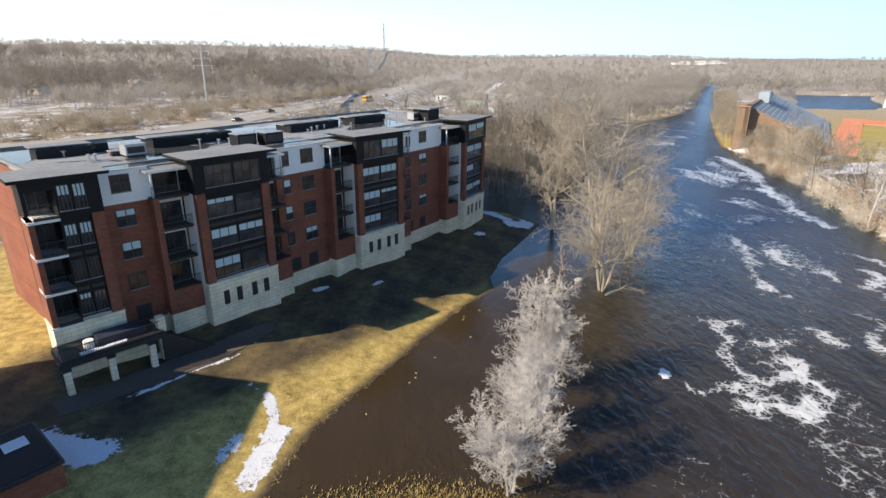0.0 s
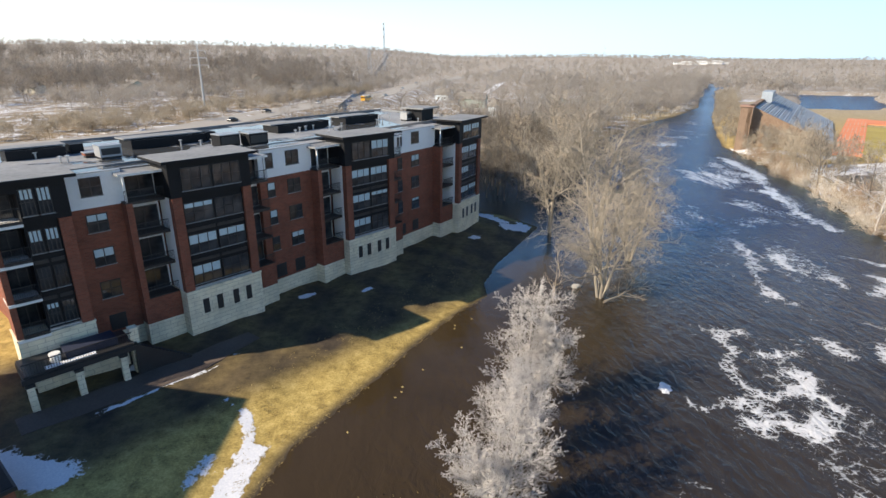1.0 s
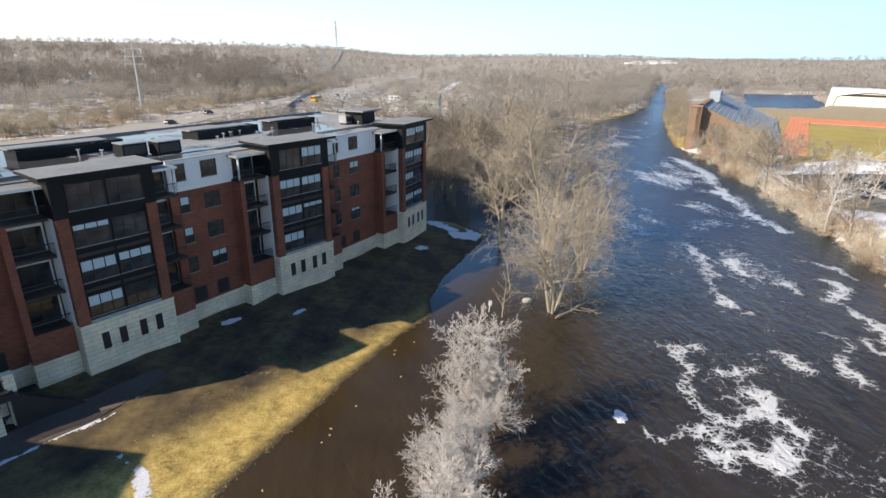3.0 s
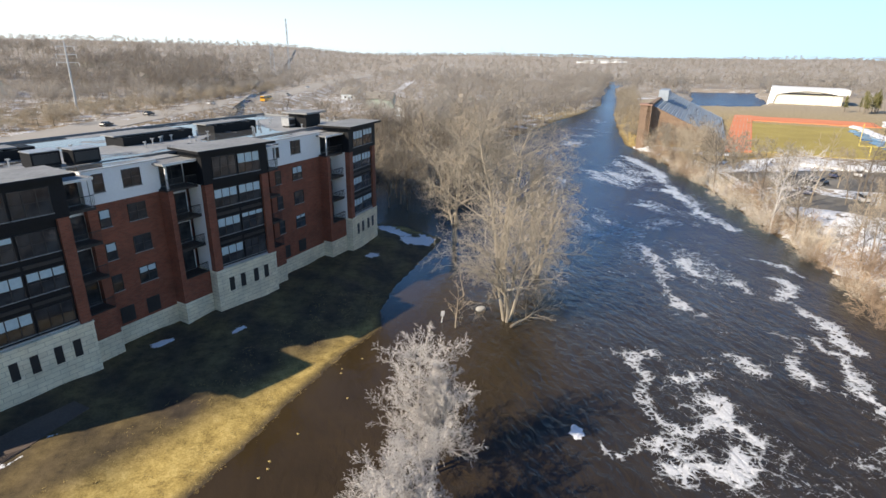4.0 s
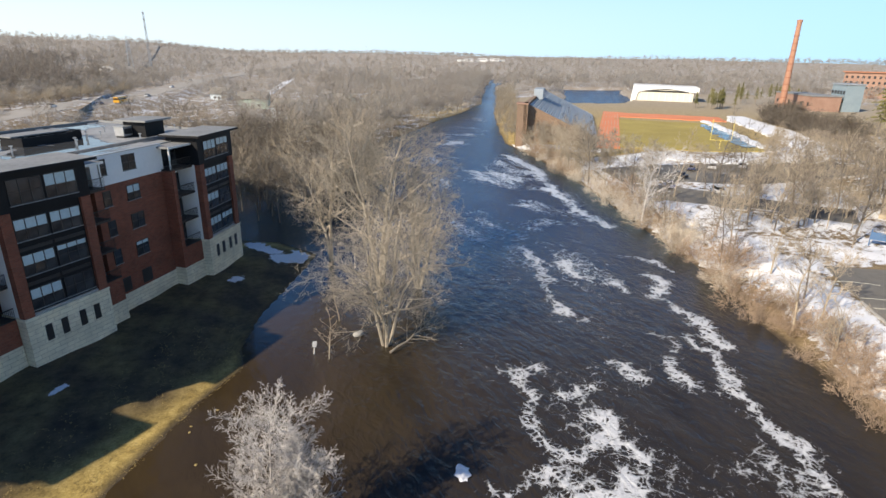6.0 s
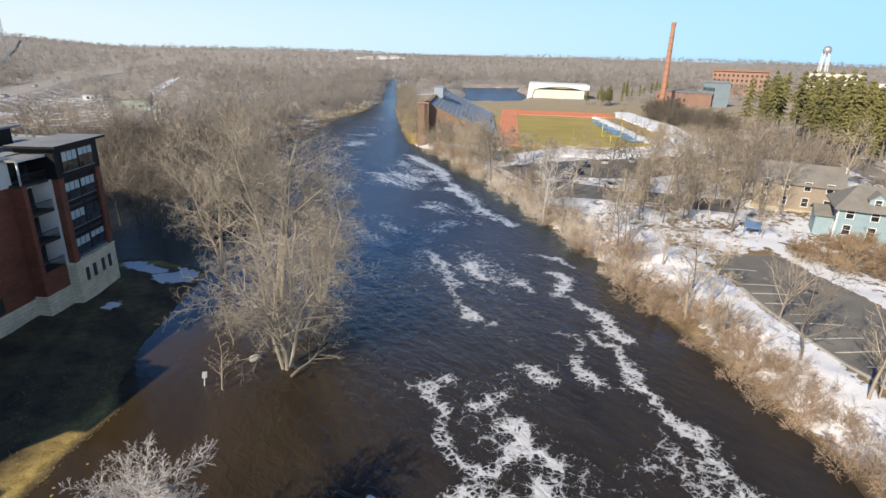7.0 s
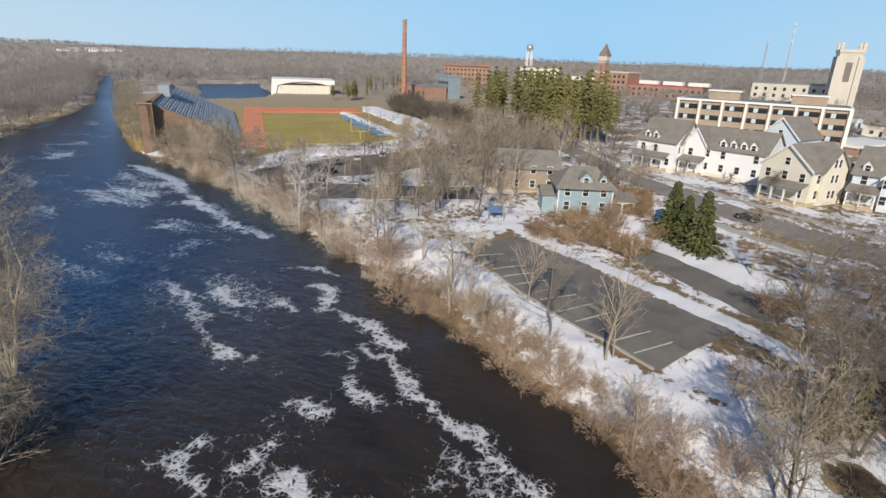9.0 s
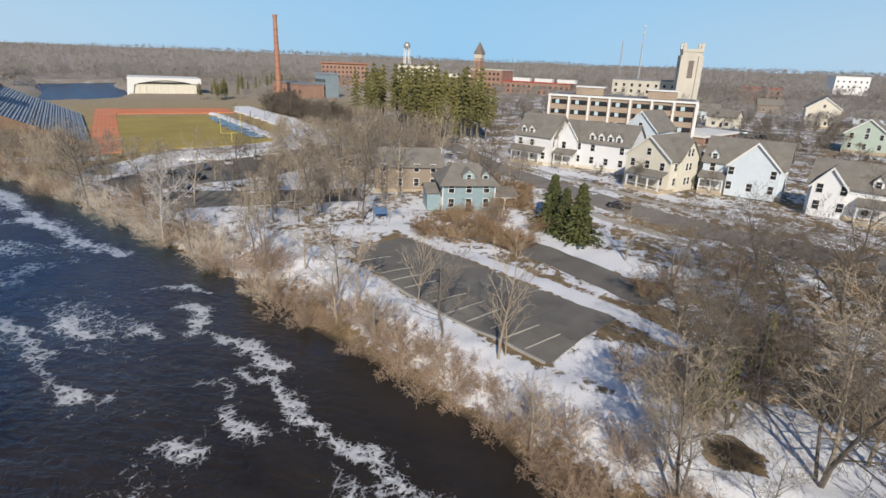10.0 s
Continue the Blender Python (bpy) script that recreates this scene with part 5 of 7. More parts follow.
def sash(parent, m, w=0.95, h=1.5):
    """A white-trimmed sash window in the plane y = 0."""
    ob = part("window", stored(f"sash_{w}_{h}", lambda: boxes((-0.1, -0.06, -0.1, w + 0.1, 0.05, 0.0), (-0.1, -0.06, h, w + 0.1, 0.05, h + 0.1), (-0.1, -0.06, 0, 0.0, 0.05, h), (w, -0.06, 0, w + 0.1, 0.05, h), (0, -0.04, h / 2 - 0.03, w, 0.05, h / 2 + 0.03)), WHITETRIM), parent=parent, m=m)
    part("pane", stored(f"sashpane_{w}_{h}", lambda: boxes((0, -0.015, 0, w, 0.02, h)), GLASS), parent=ob)


def gable_wall(bm, x0, x1, y0, y1, z0, eave, ridge):
    """A house body with the gables at the y ends, ridge along y."""
    xm = (x0 + x1) / 2
    a = [(x0, y0, z0), (x1, y0, z0), (x1, y0, eave), (xm, y0, ridge), (x0, y0, eave)]
    lo = [bm.verts.new(p) for p in a]
    hi = [bm.verts.new((p[0], y1, p[2])) for p in a]
    bm.faces.new(lo)
    bm.faces.new(hi[::-1])
    for i in range(5):
        bm.faces.new((lo[i], hi[i], hi[(i + 1) % 5], lo[(i + 1) % 5]))


SWAP = Matrix(((0, 1, 0, 0), (1, 0, 0, 0), (0, 0, 1, 0), (0, 0, 0, 1)))


def wing(house, x0, x1, y0, y1, z0, eave, ridge, wall, front=True, along_y=True):
    """A body with its roof, its ridge along y (gable to the street) or along x."""
    bm = bmesh.new()
    if along_y:
        gable_wall(bm, x0, x1, y0, y1, z0, eave, ridge)
    else:
        gable_wall(bm, y0, y1, x0, x1, z0, eave, ridge)
        for v in bm.verts:
            v.co = SWAP @ v.co
    part("wall", bm, wall, house)
    bm = bmesh.new()
    if along_y:
        gable(bm, y0, y1, x0, x1, eave, ridge, m=SWAP)
    else:
        gable(bm, x0, x1, y0, y1, eave, ridge)
    part("roof", bm, SHINGLE, house)
    if along_y:
        xm, k = (x0 + x1) / 2, (ridge - eave) / ((x1 - x0) / 2)
        for s in (-1, 1):
            bm = bmesh.new()
            e = (x0 - 0.45) if s < 0 else (x1 + 0.45)
            ze = eave - 0.45 * k
            vs = [bm.verts.new(p) for p in ((e, y0 - 0.47, ze - 0.16), (e, y0 - 0.47, ze + 0.28), (xm, y0 - 0.47, ridge + 0.28), (xm, y0 - 0.47, ridge - 0.16))]
            f = bm.faces.new(vs)
            for v in bmesh.ops.extrude_face_region(bm, geom=[f])["geom"]:
                if isinstance(v, bmesh.types.BMVert):
                    v.co.y += 0.1
            part("bargeboard", bm, WHITETRIM, house)


def porch(house, x0, x1, depth, floor, top, y0=0.0):
    part("porch_floor", boxes((x0, y0 - depth, -0.4, x1, y0, floor)), FOUNDATION, house)
    bm = bmesh.new()
    vs = [bm.verts.new(p) for p in ((x0 - 0.3, y0 - depth - 0.3, top), (x1 + 0.3, y0 - depth - 0.3, top), (x1 + 0.3, y0, top + 0.9), (x0 - 0.3, y0, top + 0.9))]
    f = bm.faces.new(vs)
    for v in bmesh.ops.extrude_face_region(bm, geom=[f])["geom"]:
        if isinstance(v, bmesh.types.BMVert):
            v.co.z += 0.22
    part("porch_roof", bm, SHINGLE, house)
    part("porch_beam", boxes((x0, y0 - depth, top - 0.35, x1, y0 - depth + 0.2, top)), WHITETRIM, house)
    n = max(2, int((x1 - x0) / 2.2) + 1)
    for i in range(n):
        x = x0 + 0.15 + (x1 - x0 - 0.3) * i / (n - 1)
        part("porch_post", boxes((x - 0.13, y0 - depth, floor, x + 0.13, y0 - depth + 0.26, top - 0.35)), WHITETRIM, house)
    part("porch_rail", boxes((x0, y0 - depth + 0.05, floor + 0.75, x1, y0 - depth + 0.12, floor + 0.85), (x0, y0 - depth + 0.05, floor + 0.1, x1, y0 - depth + 0.12, floor + 0.18)), WHITETRIM, house)


def dormer(house, x, y, z, w, wall):
    bm = bmesh.new()
    gable_wall(bm, x - w / 2, x + w / 2, y, y + 2.6, z, z + 1.3, z + 2.2)
    d = part("dormer", bm, wall, house)
    bm = bmesh.new()
    gable(bm, y, y + 2.6, x - w / 2, x + w / 2, z + 1.3, z + 2.2, m=SWAP, thick=0.15, over=0.2)
    part("dormer_roof", bm, SHINGLE, d)
    sash(house, pose(x - 0.4, y - 0.02, z + 0.25), 0.8, 1.05)


def big_house(x, y, angle, w, d, eave, ridge, wall, label, base=FOUNDATION, front_gable=True, porch_span=None, dormers=(), cross=None, side_gable=None):
    """A street house; x runs along the street front, y goes back from it."""
    h = thing("house", pose(x, y, ground_z(x, y) - 0.1, 0, 0, angle), label, "house", "houses on the street")
    part("foundation", boxes((-0.05, -0.05, -1.5, w + 0.05, d + 0.05, 0.9)), base, h)
    wing(h, 0, w, 0, d, 0.9, eave, ridge, wall, along_y=front_gable)
    if cross:
        wing(h, cross[0], cross[1], -cross[2], d * 0.5, 0.3, eave + cross[3], ridge + cross[4], wall, along_y=True)
    floors = [1.6, 4.5] if eave > 5.2 else [1.6]
    n = max(2, int(w / 3.0))
    for fz in floors:
        for i in range(n):
            if random.random() < 0.9:
                fy = -cross[2] if cross and cross[0] <= w * (i + 0.5) / n <= cross[1] else 0.0
                sash(h, pose(w * (i + 0.5) / n - 0.5, fy - 0.01, fz))
        for i in range(max(2, int(d / 3.4))):
            xx = d * (i + 0.5) / max(2, int(d / 3.4))
            sash(h, pose(w + 0.01, xx - 0.5, fz, 0, 0, 90))
            sash(h, pose(-0.01, xx + 0.5, fz, 0, 0, -90))
    if front_gable and ridge - eave > 3:
        sash(h, pose(w / 2 - 0.45, -0.01, eave + 0.4), 0.9, 1.3)
    if side_gable:
        c0, c1, out = side_gable
        bm = bmesh.new()
        gable_wall(bm, c0, c1, 0, w * 0.5 + out, 0.3, eave, ridge - 0.4)
        turn = Matrix.Translation((w + out, 0, 0)) @ pose(0, 0, 0, 0, 0, 90)
        for v in bm.verts:
            v.co = turn @ v.co
        part("wall", bm, wall, h)
        bm = bmesh.new()
        gable(bm, 0, w * 0.5 + out, c0, c1, eave, ridge - 0.4, m=turn @ SWAP)
        part("roof", bm, SHINGLE, h)
        for fz in floors + [7.3]:
            sash(h, pose(w + out + 0.01, (c0 + c1) / 2 - 1.1, fz, 0, 0, 90), 0.8, 1.4)
            sash(h, pose(w + out + 0.01, (c0 + c1) / 2 + 0.2, fz, 0, 0, 90), 0.8, 1.4)
    if porch_span:
        porch(h, porch_span[0], porch_span[1], 2.4, 0.75, 3.3, -cross[2] if cross and porch_span[0] >= cross[0] - 1 and porch_span[1] <= cross[1] + 1 else 0.0)
    for dx in dormers:
        dormer(h, dx, 0.4, eave + 0.2, 1.5, wall)
    return h


big_house(153.5, 37.5, -112, 10, 11, 7.0, 11.6, WHITEBOARD, "white clapboard house with yellow base and a front porch", CREAM, False, (0.5, 8.5), (2.2, 4.4), side_gable=(2.0, 9.0, 0.3))
big_house(153.0, 26.5, -108, 17.5, 11, 6.6, 10.6, WHITEBOARD, "long white clapboard house with cream base and dormers", CREAM, False, (0.3, 5.0), (8.2, 10.4, 12.6, 14.6), cross=(0.2, 5.0, 0.9, 0.6, 0.0))
big_house(136.0, 10.4, -124, 10.0, 12.5, 6.8, 10.8, CREAM, "cream clapboard house with stone base and white porch", FOUNDATION, True, (2.0, 9.5), (), side_gable=(2.5, 9.5, 0.5))
big_house(172, 12, -115, 9, 12, 7.5, 12, PALEBLUE, "pale blue clapboard house with steep gables", FOUNDATION, True, None, ())
big_house(137.0, -4.5, -106, 14.5, 11, 6.4, 10.6, PALEBLUE, "pale blue house with broad twin gables and a dark porch", FOUNDATION, False, (0.0, 4.5), (1.8,), cross=(4.8, 13.6, 1.6, 0.0, 0.2))
big_house(125.5, -20.5, -112, 14, 10, 5.8, 9.4, WHITEBOARD, "white clapboard house with grey roof and gabled wing", FOUNDATION, False, (7.5, 12.0), (9.5,), cross=(0.6, 5.6, 1.2, 0.0, -0.6))
big_house(215, -52, -112, 11, 11, 6.0, 10.2, SAGE, "sage green clapboard house behind the street", FOUNDATION, True, None, ())
big_house(300, -62, -100, 13, 12, 8.5, 13.0, CREAM, "tall cream house among bare trees", FOUNDATION, True, None, ())
big_house(114.5, 58.0, -66, 13.5, 9.5, 5.6, 8.4, TAUPE, "taupe clapboard house with grey roof and white trim", FOUNDATION, False, None, (), side_gable=(1.0, 8.0, 0.2))


def hip_house(x, y, angle, w, d, eave, ridge, wall, label):
    h = thing("house", pose(x, y, ground_z(x, y) - 0.1, 0, 0, angle), label, "house", "houses on the street")
    part("foundation", boxes((-0.05, -0.05, -1.5, w + 0.05, d + 0.05, 0.6)), FOUNDATION, h)
    part("wall", boxes((0, 0, 0.6, w, d, eave)), wall, h)
    bm = bmesh.new()
    gable(bm, 0, w, 0, d, eave, ridge, hip=w * 0.33, over=0.7)
    part("roof", bm, SHINGLE, h)
    part("soffit", boxes((-0.65, -0.65, eave - 0.42, w + 0.65, d + 0.65, eave - 0.32)), WHITETRIM, h)
    dormer(h, w * 0.5, 0.7, eave + 0.1, 2.2, wall)
    dormer(h, w * 0.82, 0.8, eave - 0.1, 1.3, wall)
    for fz in (1.3, 3.9):
        for i in range(3):
            sash(h, pose(w * (i + 0.5) / 3 - 0.5, -0.01, fz))
            sash(h, pose(-0.01, d * (i + 0.5) / 3 + 0.5, fz, 0, 0, -90))
            sash(h, pose(w + 0.01, d * (i + 0.5) / 3 - 0.5, fz, 0, 0, 90))
    for cx in (0, w):
        part("corner_board", boxes((cx - 0.1, -0.06, 0.6, cx + 0.1, 0.04, eave - 0.42)), WHITETRIM, h)
    part("bay_wing", boxes((-2.4, 2.5, -1.0, 0, d - 1, 3.4)), wall, h)
    bm = bmesh.new()
    gable(bm, -2.4, 0.0, 2.5, d - 1, 3.4, 4.4, over=0.4)
    part("wing_roof", bm, SHINGLE, h)
    porch(h, w + 0.1, w + 4.5, 3.4, 0.5, 2.9, 4.5)
    return h


hip_house(105.2, 40.4, -62, 9.5, 9.0, 5.6, 8.2, TEAL, "blue clapboard house with hipped grey roof and white trim")

# the long dormitory behind the houses
D = thing("dormitory", pose(209.5, 37.5, 5.2, 0, 0, -93.5), "beige flat-roofed dormitory with white concrete fins", "apartment building")
L, DEP = 46.0, 15.0  # seven bays along the front
BEIGE = plain("beige_brick_panel", (0.34, 0.26, 0.19), (0.44, 0.35, 0.27), 0.9, 3, 0.3)
part("body", boxes((0, 0, -2, L, DEP, 13.6)), BEIGE, D)
part("roof_slab", boxes((-0.5, -0.6, 13.6, L + 0.5, DEP + 0.6, 14.2)), WHITETRIM, D, "white roof edge")
part("roof_cover", boxes((0.2, 0.2, 14.2, L - 0.2, DEP - 0.2, 14.24)), ROOF, D)
for x0 in (8, 31):
    part("penthouse", boxes((x0, 4, 14.2, x0 + 9, 10, 16.6)), BEIGE, D)
    part("penthouse_roof", boxes((x0 - 0.3, 3.7, 16.6, x0 + 9.3, 10.3, 17.0)), WHITETRIM, D)
for i in range(8):
    x = L * i / 7
    part("fin", boxes((x - 0.35, -0.7, -2, x + 0.35, 0.0, 13.6)), WHITETRIM, D)
for i in range(4):
    part("fin", boxes((L, DEP * (i + 0.5) / 4 - 0.35, -2, L + 0.7, DEP * (i + 0.5) / 4 + 0.35, 13.6)), WHITETRIM, D)
for f in range(4):
    for i in range(7):
        part("window_band", stored("dorm_band", lambda: boxes((0.7, -0.08, 0, 5.9, 0.05, 1.5)), DARKTRIM), parent=D, m=pose(L * i / 7, 0, 1.5 + 3.2 * f))
        for j in (0, 1, 2, 3):
            part("pane", stored("dorm_pane_%d" % (j == 1), lambda: boxes((0, -0.10, 0.1, 1.2, -0.06, 1.4)), GLASS if j != 1 else BLIND), parent=D, m=pose(L * i / 7 + 0.8 + 1.3 * j, 0, 1.5 + 3.2 * f))

# ---- campus on the skyline ----
SAND = plain("sandstone", (0.50, 0.47, 0.40), (0.66, 0.62, 0.54), 0.9, 2, 0.15)
OLDBRICK = plain("old_red_brick", (0.29, 0.17, 0.125), (0.40, 0.255, 0.195), 0.9, 2, 0.2)
REDROOF = plain("red_metal_roof", (0.42, 0.05, 0.05), (0.52, 0.08, 0.07), 0.6, 2, 0.2)
SLATE = plain("slate_spire", (0.16, 0.13, 0.12), (0.24, 0.20, 0.18), 0.8, 3, 0.3)


def hall(x, y, angle, w, d, h, wall, label, z=None, roof=ROOF, rows=3, cols=8, over=0.4):
    o = thing("campus_hall", pose(x, y, ground_z(x, y) if z is None else z, 0, 0, angle), label, "campus building")
    part("body", boxes((0, 0, -6, w, d, h)), wall, o)
    part("roof_slab", boxes((-over, -over, h, w + over, d + over, h + 0.7)), roof, o)
    for r in range(rows):
        for c in range(cols):
            part("window", stored("hall_window", lambda: boxes((0, -0.12, 0, 1.6, 0.05, 1.9)), DARKTRIM), parent=o, m=pose(w * (c + 0.5) / cols - 0.8, 0, 1.2 + (h - 1.5) * r / rows))
    return o


# red brick hall with a pointed tower
o = hall(470, 166, -101, 112, 16, 9, OLDBRICK, "long red brick hall with white dormers and pointed clock tower", 6, REDROOF, 2, 26)
for x0 in (4, 22, 66, 84, 102):
    part("dormer", boxes((x0, -0.6, 9.7, x0 + 14, 4, 12.2)), WHITETRIM, o, "white dormer band")
part("centre_block", boxes((31, -4, -4, 58, 18, 16.5)), OLDBRICK, o)
part("tower", boxes((34, -7, -4, 40, 0, 25)), OLDBRICK, o)
part("belfry", boxes((34.4, -6.6, 25, 40.6, -0.4, 28.5)), SAND, o)
bm = bmesh.new()
bmesh.ops.create_cone(bm, segments=4, radius1=5.2, radius2=0.1, depth=9, cap_ends=True, matrix=Matrix.Translation((37.5, -3.5, 33)) @ pose(0, 0, 0, 0, 0, 45))
part("spire", bm, SLATE, o, "dark slate spire")
for r in range(4):
    for c in range(7):
        part("window", stored("hall_window", lambda: boxes((0, -0.12, 0, 1.6, 0.05, 1.9)), DARKTRIM), parent=o, m=pose(32.5 + 3.6 * c, -4.0, 1 + 4.0 * r))
part("cornice", boxes((30.5, -4.5, 16.5, 58.5, 18.5, 17.4)), SAND, o, "pale stone cornice")
for z in (8, 16, 23.5):
    part("string_course", boxes((33.7, -7.3, z, 40.3, 0.2, z + 0.7)), SAND, o)
part("belfry_opening", boxes((36, -7.15, 18, 38, -6.95, 22)), SLATE, o)
# stone bell tower
o = thing("bell_tower", pose(392, -14.5, 6, 0, 0, -85), "pale stone bell tower with corner pinnacles", "tower")
part("shaft", boxes((0, 0, -4, 11, 11, 33)), SAND, o)
for x in (0, 10.0):
    for y in (0, 10.0):
        part("buttress", boxes((x - 0.9, y - 0.9, -4, x + 1.9, y + 1.9, 31)), SAND, o)
        part("pinnacle", boxes((x - 0.3, y - 0.3, 33, x + 1.3, y + 1.3, 38)), SAND, o)
part("parapet", boxes((-0.4, -0.4, 33, 11.4, 11.4, 34.6)), SAND, o)
part("louvre", boxes((4.0, -0.2, 18, 7.0, 0.1, 28)), SLATE, o)
part("louvre", boxes((-0.2, 4.0, 18, 0.1, 7.0, 28)), SLATE, o)
hall(420, 25, -95, 46, 16, 13, SAND, "pale sandstone college building", 8, ROOF, 3, 9)
hall(428, 186, -70, 30, 16, 17, SAND, "pale sandstone hall above the pines", 7, ROOF, 4, 10)
hall(497, 294, -62, 44, 22, 14, OLDBRICK, "red brick hall with terracotta roof", 8, plain("terracotta_roof", (0.42, 0.17, 0.09), (0.52, 0.24, 0.14), 0.8, 2, 0.2), 3, 12, 1.5)
hall(348, 245, -118, 40, 16, 6.5, OLDBRICK, "low brick power house", 4, ROOF, 1, 6)
hall(352, 214, -118, 13, 10, 11, plain("blue_grey_metal_cladding", (0.20, 0.27, 0.31), (0.30, 0.37, 0.41), 0.5, 2, 0.2), "blue-grey metal-clad plant room", 6, METAL, 2, 5)
hall(520, -70, -85, 30, 14, 9, OLDBRICK, "brick house with red roof among trees", 8, REDROOF, 2, 6)
hall(720, -190, -80, 34, 16, 12, WHITEBOARD, "white building above the trees", 16, WHITETRIM, 2, 6)
hall(770, 1520, -150, 60, 16, 10, WHITEBOARD, "long white building on the horizon", 12, WHITETRIM, 2, 8)
hall(850, 1476, -150, 50, 16, 9, WHITEBOARD, "white building on the horizon", 12, WHITETRIM, 2, 8)
hall(206, -12, -30, 26, 12, 3.5, OLDBRICK, "low red brick garage with white roof edge", 5.2, WHITETRIM, 1, 5)

# smokestack
CHIM = plain("orange_brick_stack", (0.36, 0.18, 0.12), (0.46, 0.25, 0.17), 0.9, 2, 0.2)
o = thing("smokestack", pose(316.2, 218.1, 4), "tall round orange brick smokestack with ring bands", "chimney")
bm = bmesh.new()
bmesh.ops.create_cone(bm, segments=24, radius1=1.75, radius2=1.15, depth=46, cap_ends=True, matrix=Matrix.Translation((0, 0, 23)))
part("shaft", bm, CHIM, o)
for i in range(11):
    z = 2 + 3.6 * i
    r = 1.75 - 0.6 * z / 46
    bm = bmesh.new()
    bmesh.ops.create_cone(bm, segments=24, radius1=r + 0.1, radius2=r + 0.08, depth=0.5, cap_ends=True, matrix=Matrix.Translation((0, 0, z)))
    part("band", bm, plain("rust_band", (0.30, 0.12, 0.08), (0.36, 0.16, 0.1), 0.8) if i == 0 else bpy.data.materials["rust_band"], o)
bm = bmesh.new()
bmesh.ops.create_cone(bm, segments=24, radius1=1.3, radius2=1.4, depth=1.6, cap_ends=True, matrix=Matrix.Translation((0, 0, 45.6)))
part("cap", bm, CHIM, o)

# gymnasium with a bowed roof
o = thing("gymnasium", pose(282.7, 299.4, 2.2, 0, 0, -43.6), "white gymnasium with shallow arched roof and ribbed cream wall", "sports hall")
W = 36.5
part("body", boxes((0.0, 1.0, -2, W, 30, 7.6)), CREAM, o)
bm = bmesh.new()
pts = [(-1.5, 9.8)] + [(W + 3, 9.3)] + [(W + 3, 6.2)] + [(W - 2 - (W - 6) * k / 12, 6.2 + 1.9 * math.sin(math.pi * k / 12)) for k in range(13)] + [(2, 5.5), (0.5, -1), (-2.5, -1)]
lo = [bm.verts.new((x, 0, z)) for x, z in pts]
hi = [bm.verts.new((x, 31, z)) for x, z in pts]
bm.faces.new(lo)
bm.faces.new(hi[::-1])
for i in range(len(pts)):
    j = (i + 1) % len(pts)
    bm.faces.new((lo[i], hi[i], hi[j], lo[j]))
part("arched_roof", bm, WHITETRIM, o, "white bowed roof shell")
for i in range(9):
    x = 4 + (W - 6) * i / 8
    part("rib", boxes((x, 0.6, -1, x + 0.3, 1.1, 6.0 + 1.4 * math.sin(math.pi * i / 8))), WHITETRIM, o)
part("glazed_arch", boxes((4, 0.5, 6.0, W - 3, 0.98, 7.0)), DARKTRIM, o)

# grandstand between river and track
o = thing("grandstand", pose(107, 160, 1.4, 0, 0, 52) @ Matrix.Diagonal((1.08, 1.15, 1.17, 1)), "brick grandstand with tiers of blue-grey metal benches", "grandstand")
LG, BLUE = 86.0, plain("blue_grey_benches", (0.27, 0.32, 0.37), (0.38, 0.43, 0.48), 0.6, 2, 0.3)
TANBRICK = plain("tan_brick", (0.20, 0.13, 0.09), (0.28, 0.195, 0.135), 0.9, 2, 0.2)
for i in range(16):
    y = -1.25 * i
    part("tier", boxes((4, y - 1.25, -2, LG, y, 10.0 - 0.56 * i)), BLUE, o)
    part("bench", boxes((4, y - 0.5, 10.0 - 0.56 * i, LG, y - 0.15, 10.35 - 0.56 * i)), BLUE, o)
part("back_wall", boxes((0, 0, -3, LG, 1.2, 11.0)), TANBRICK, o, "tan brick back wall with arches")
for x0 in (0, LG - 6):
    part("stair_tower", boxes((x0, 0.2, -3, x0 + 5, 3.0, 10.6)), TANBRICK, o)
    part("tower_cap", boxes((x0 - 0.3, -0.1, 10.6, x0 + 5.3, 3.3, 11.0)), OLDBRICK, o)
bm = bmesh.new()
vs = [bm.verts.new(p) for p in ((4, 0, -3), (4, -20.5, -3), (4, -20.5, 1.6), (4, 0, 10.4))]
f = bm.faces.new(vs)
for v in bmesh.ops.extrude_face_region(bm, geom=[f])["geom"]:
    if isinstance(v, bmesh.types.BMVert):
        v.co.x -= 0.8
part("end_wall", bm, TANBRICK, o, "tan brick end wall")
part("press_box", boxes((34, -2, 10, 46, 1, 13.2)), BLUE, o)
for i in range(10):
    part("arch", boxes((4 + 8 * i, 1.15, -1, 7 + 8 * i, 1.3, 4)), SLATE, o)

# goal posts
o = thing("goal_post", pose(154.5, 124.5, 2.4, 0, 0, 53 + 90), "yellow forked goal post on the field", "goal")
YEL = plain("yellow_paint", (0.70, 0.55, 0.12), (0.80, 0.65, 0.18), 0.5)
bm = bmesh.new()
tube(bm, (0, 0, 0), (0, 0, 3), 0.12)
part("stem", bm, YEL, o)
bm = bmesh.new()
tube(bm, (-3, 0, 3), (3, 0, 3), 0.1)
part("crossbar", bm, YEL, o)
for x in (-3, 3):
    bm = bmesh.new()
    tube(bm, (x, 0, 3), (x, 0, 9.2), 0.09)
    part("upright", bm, YEL, o)

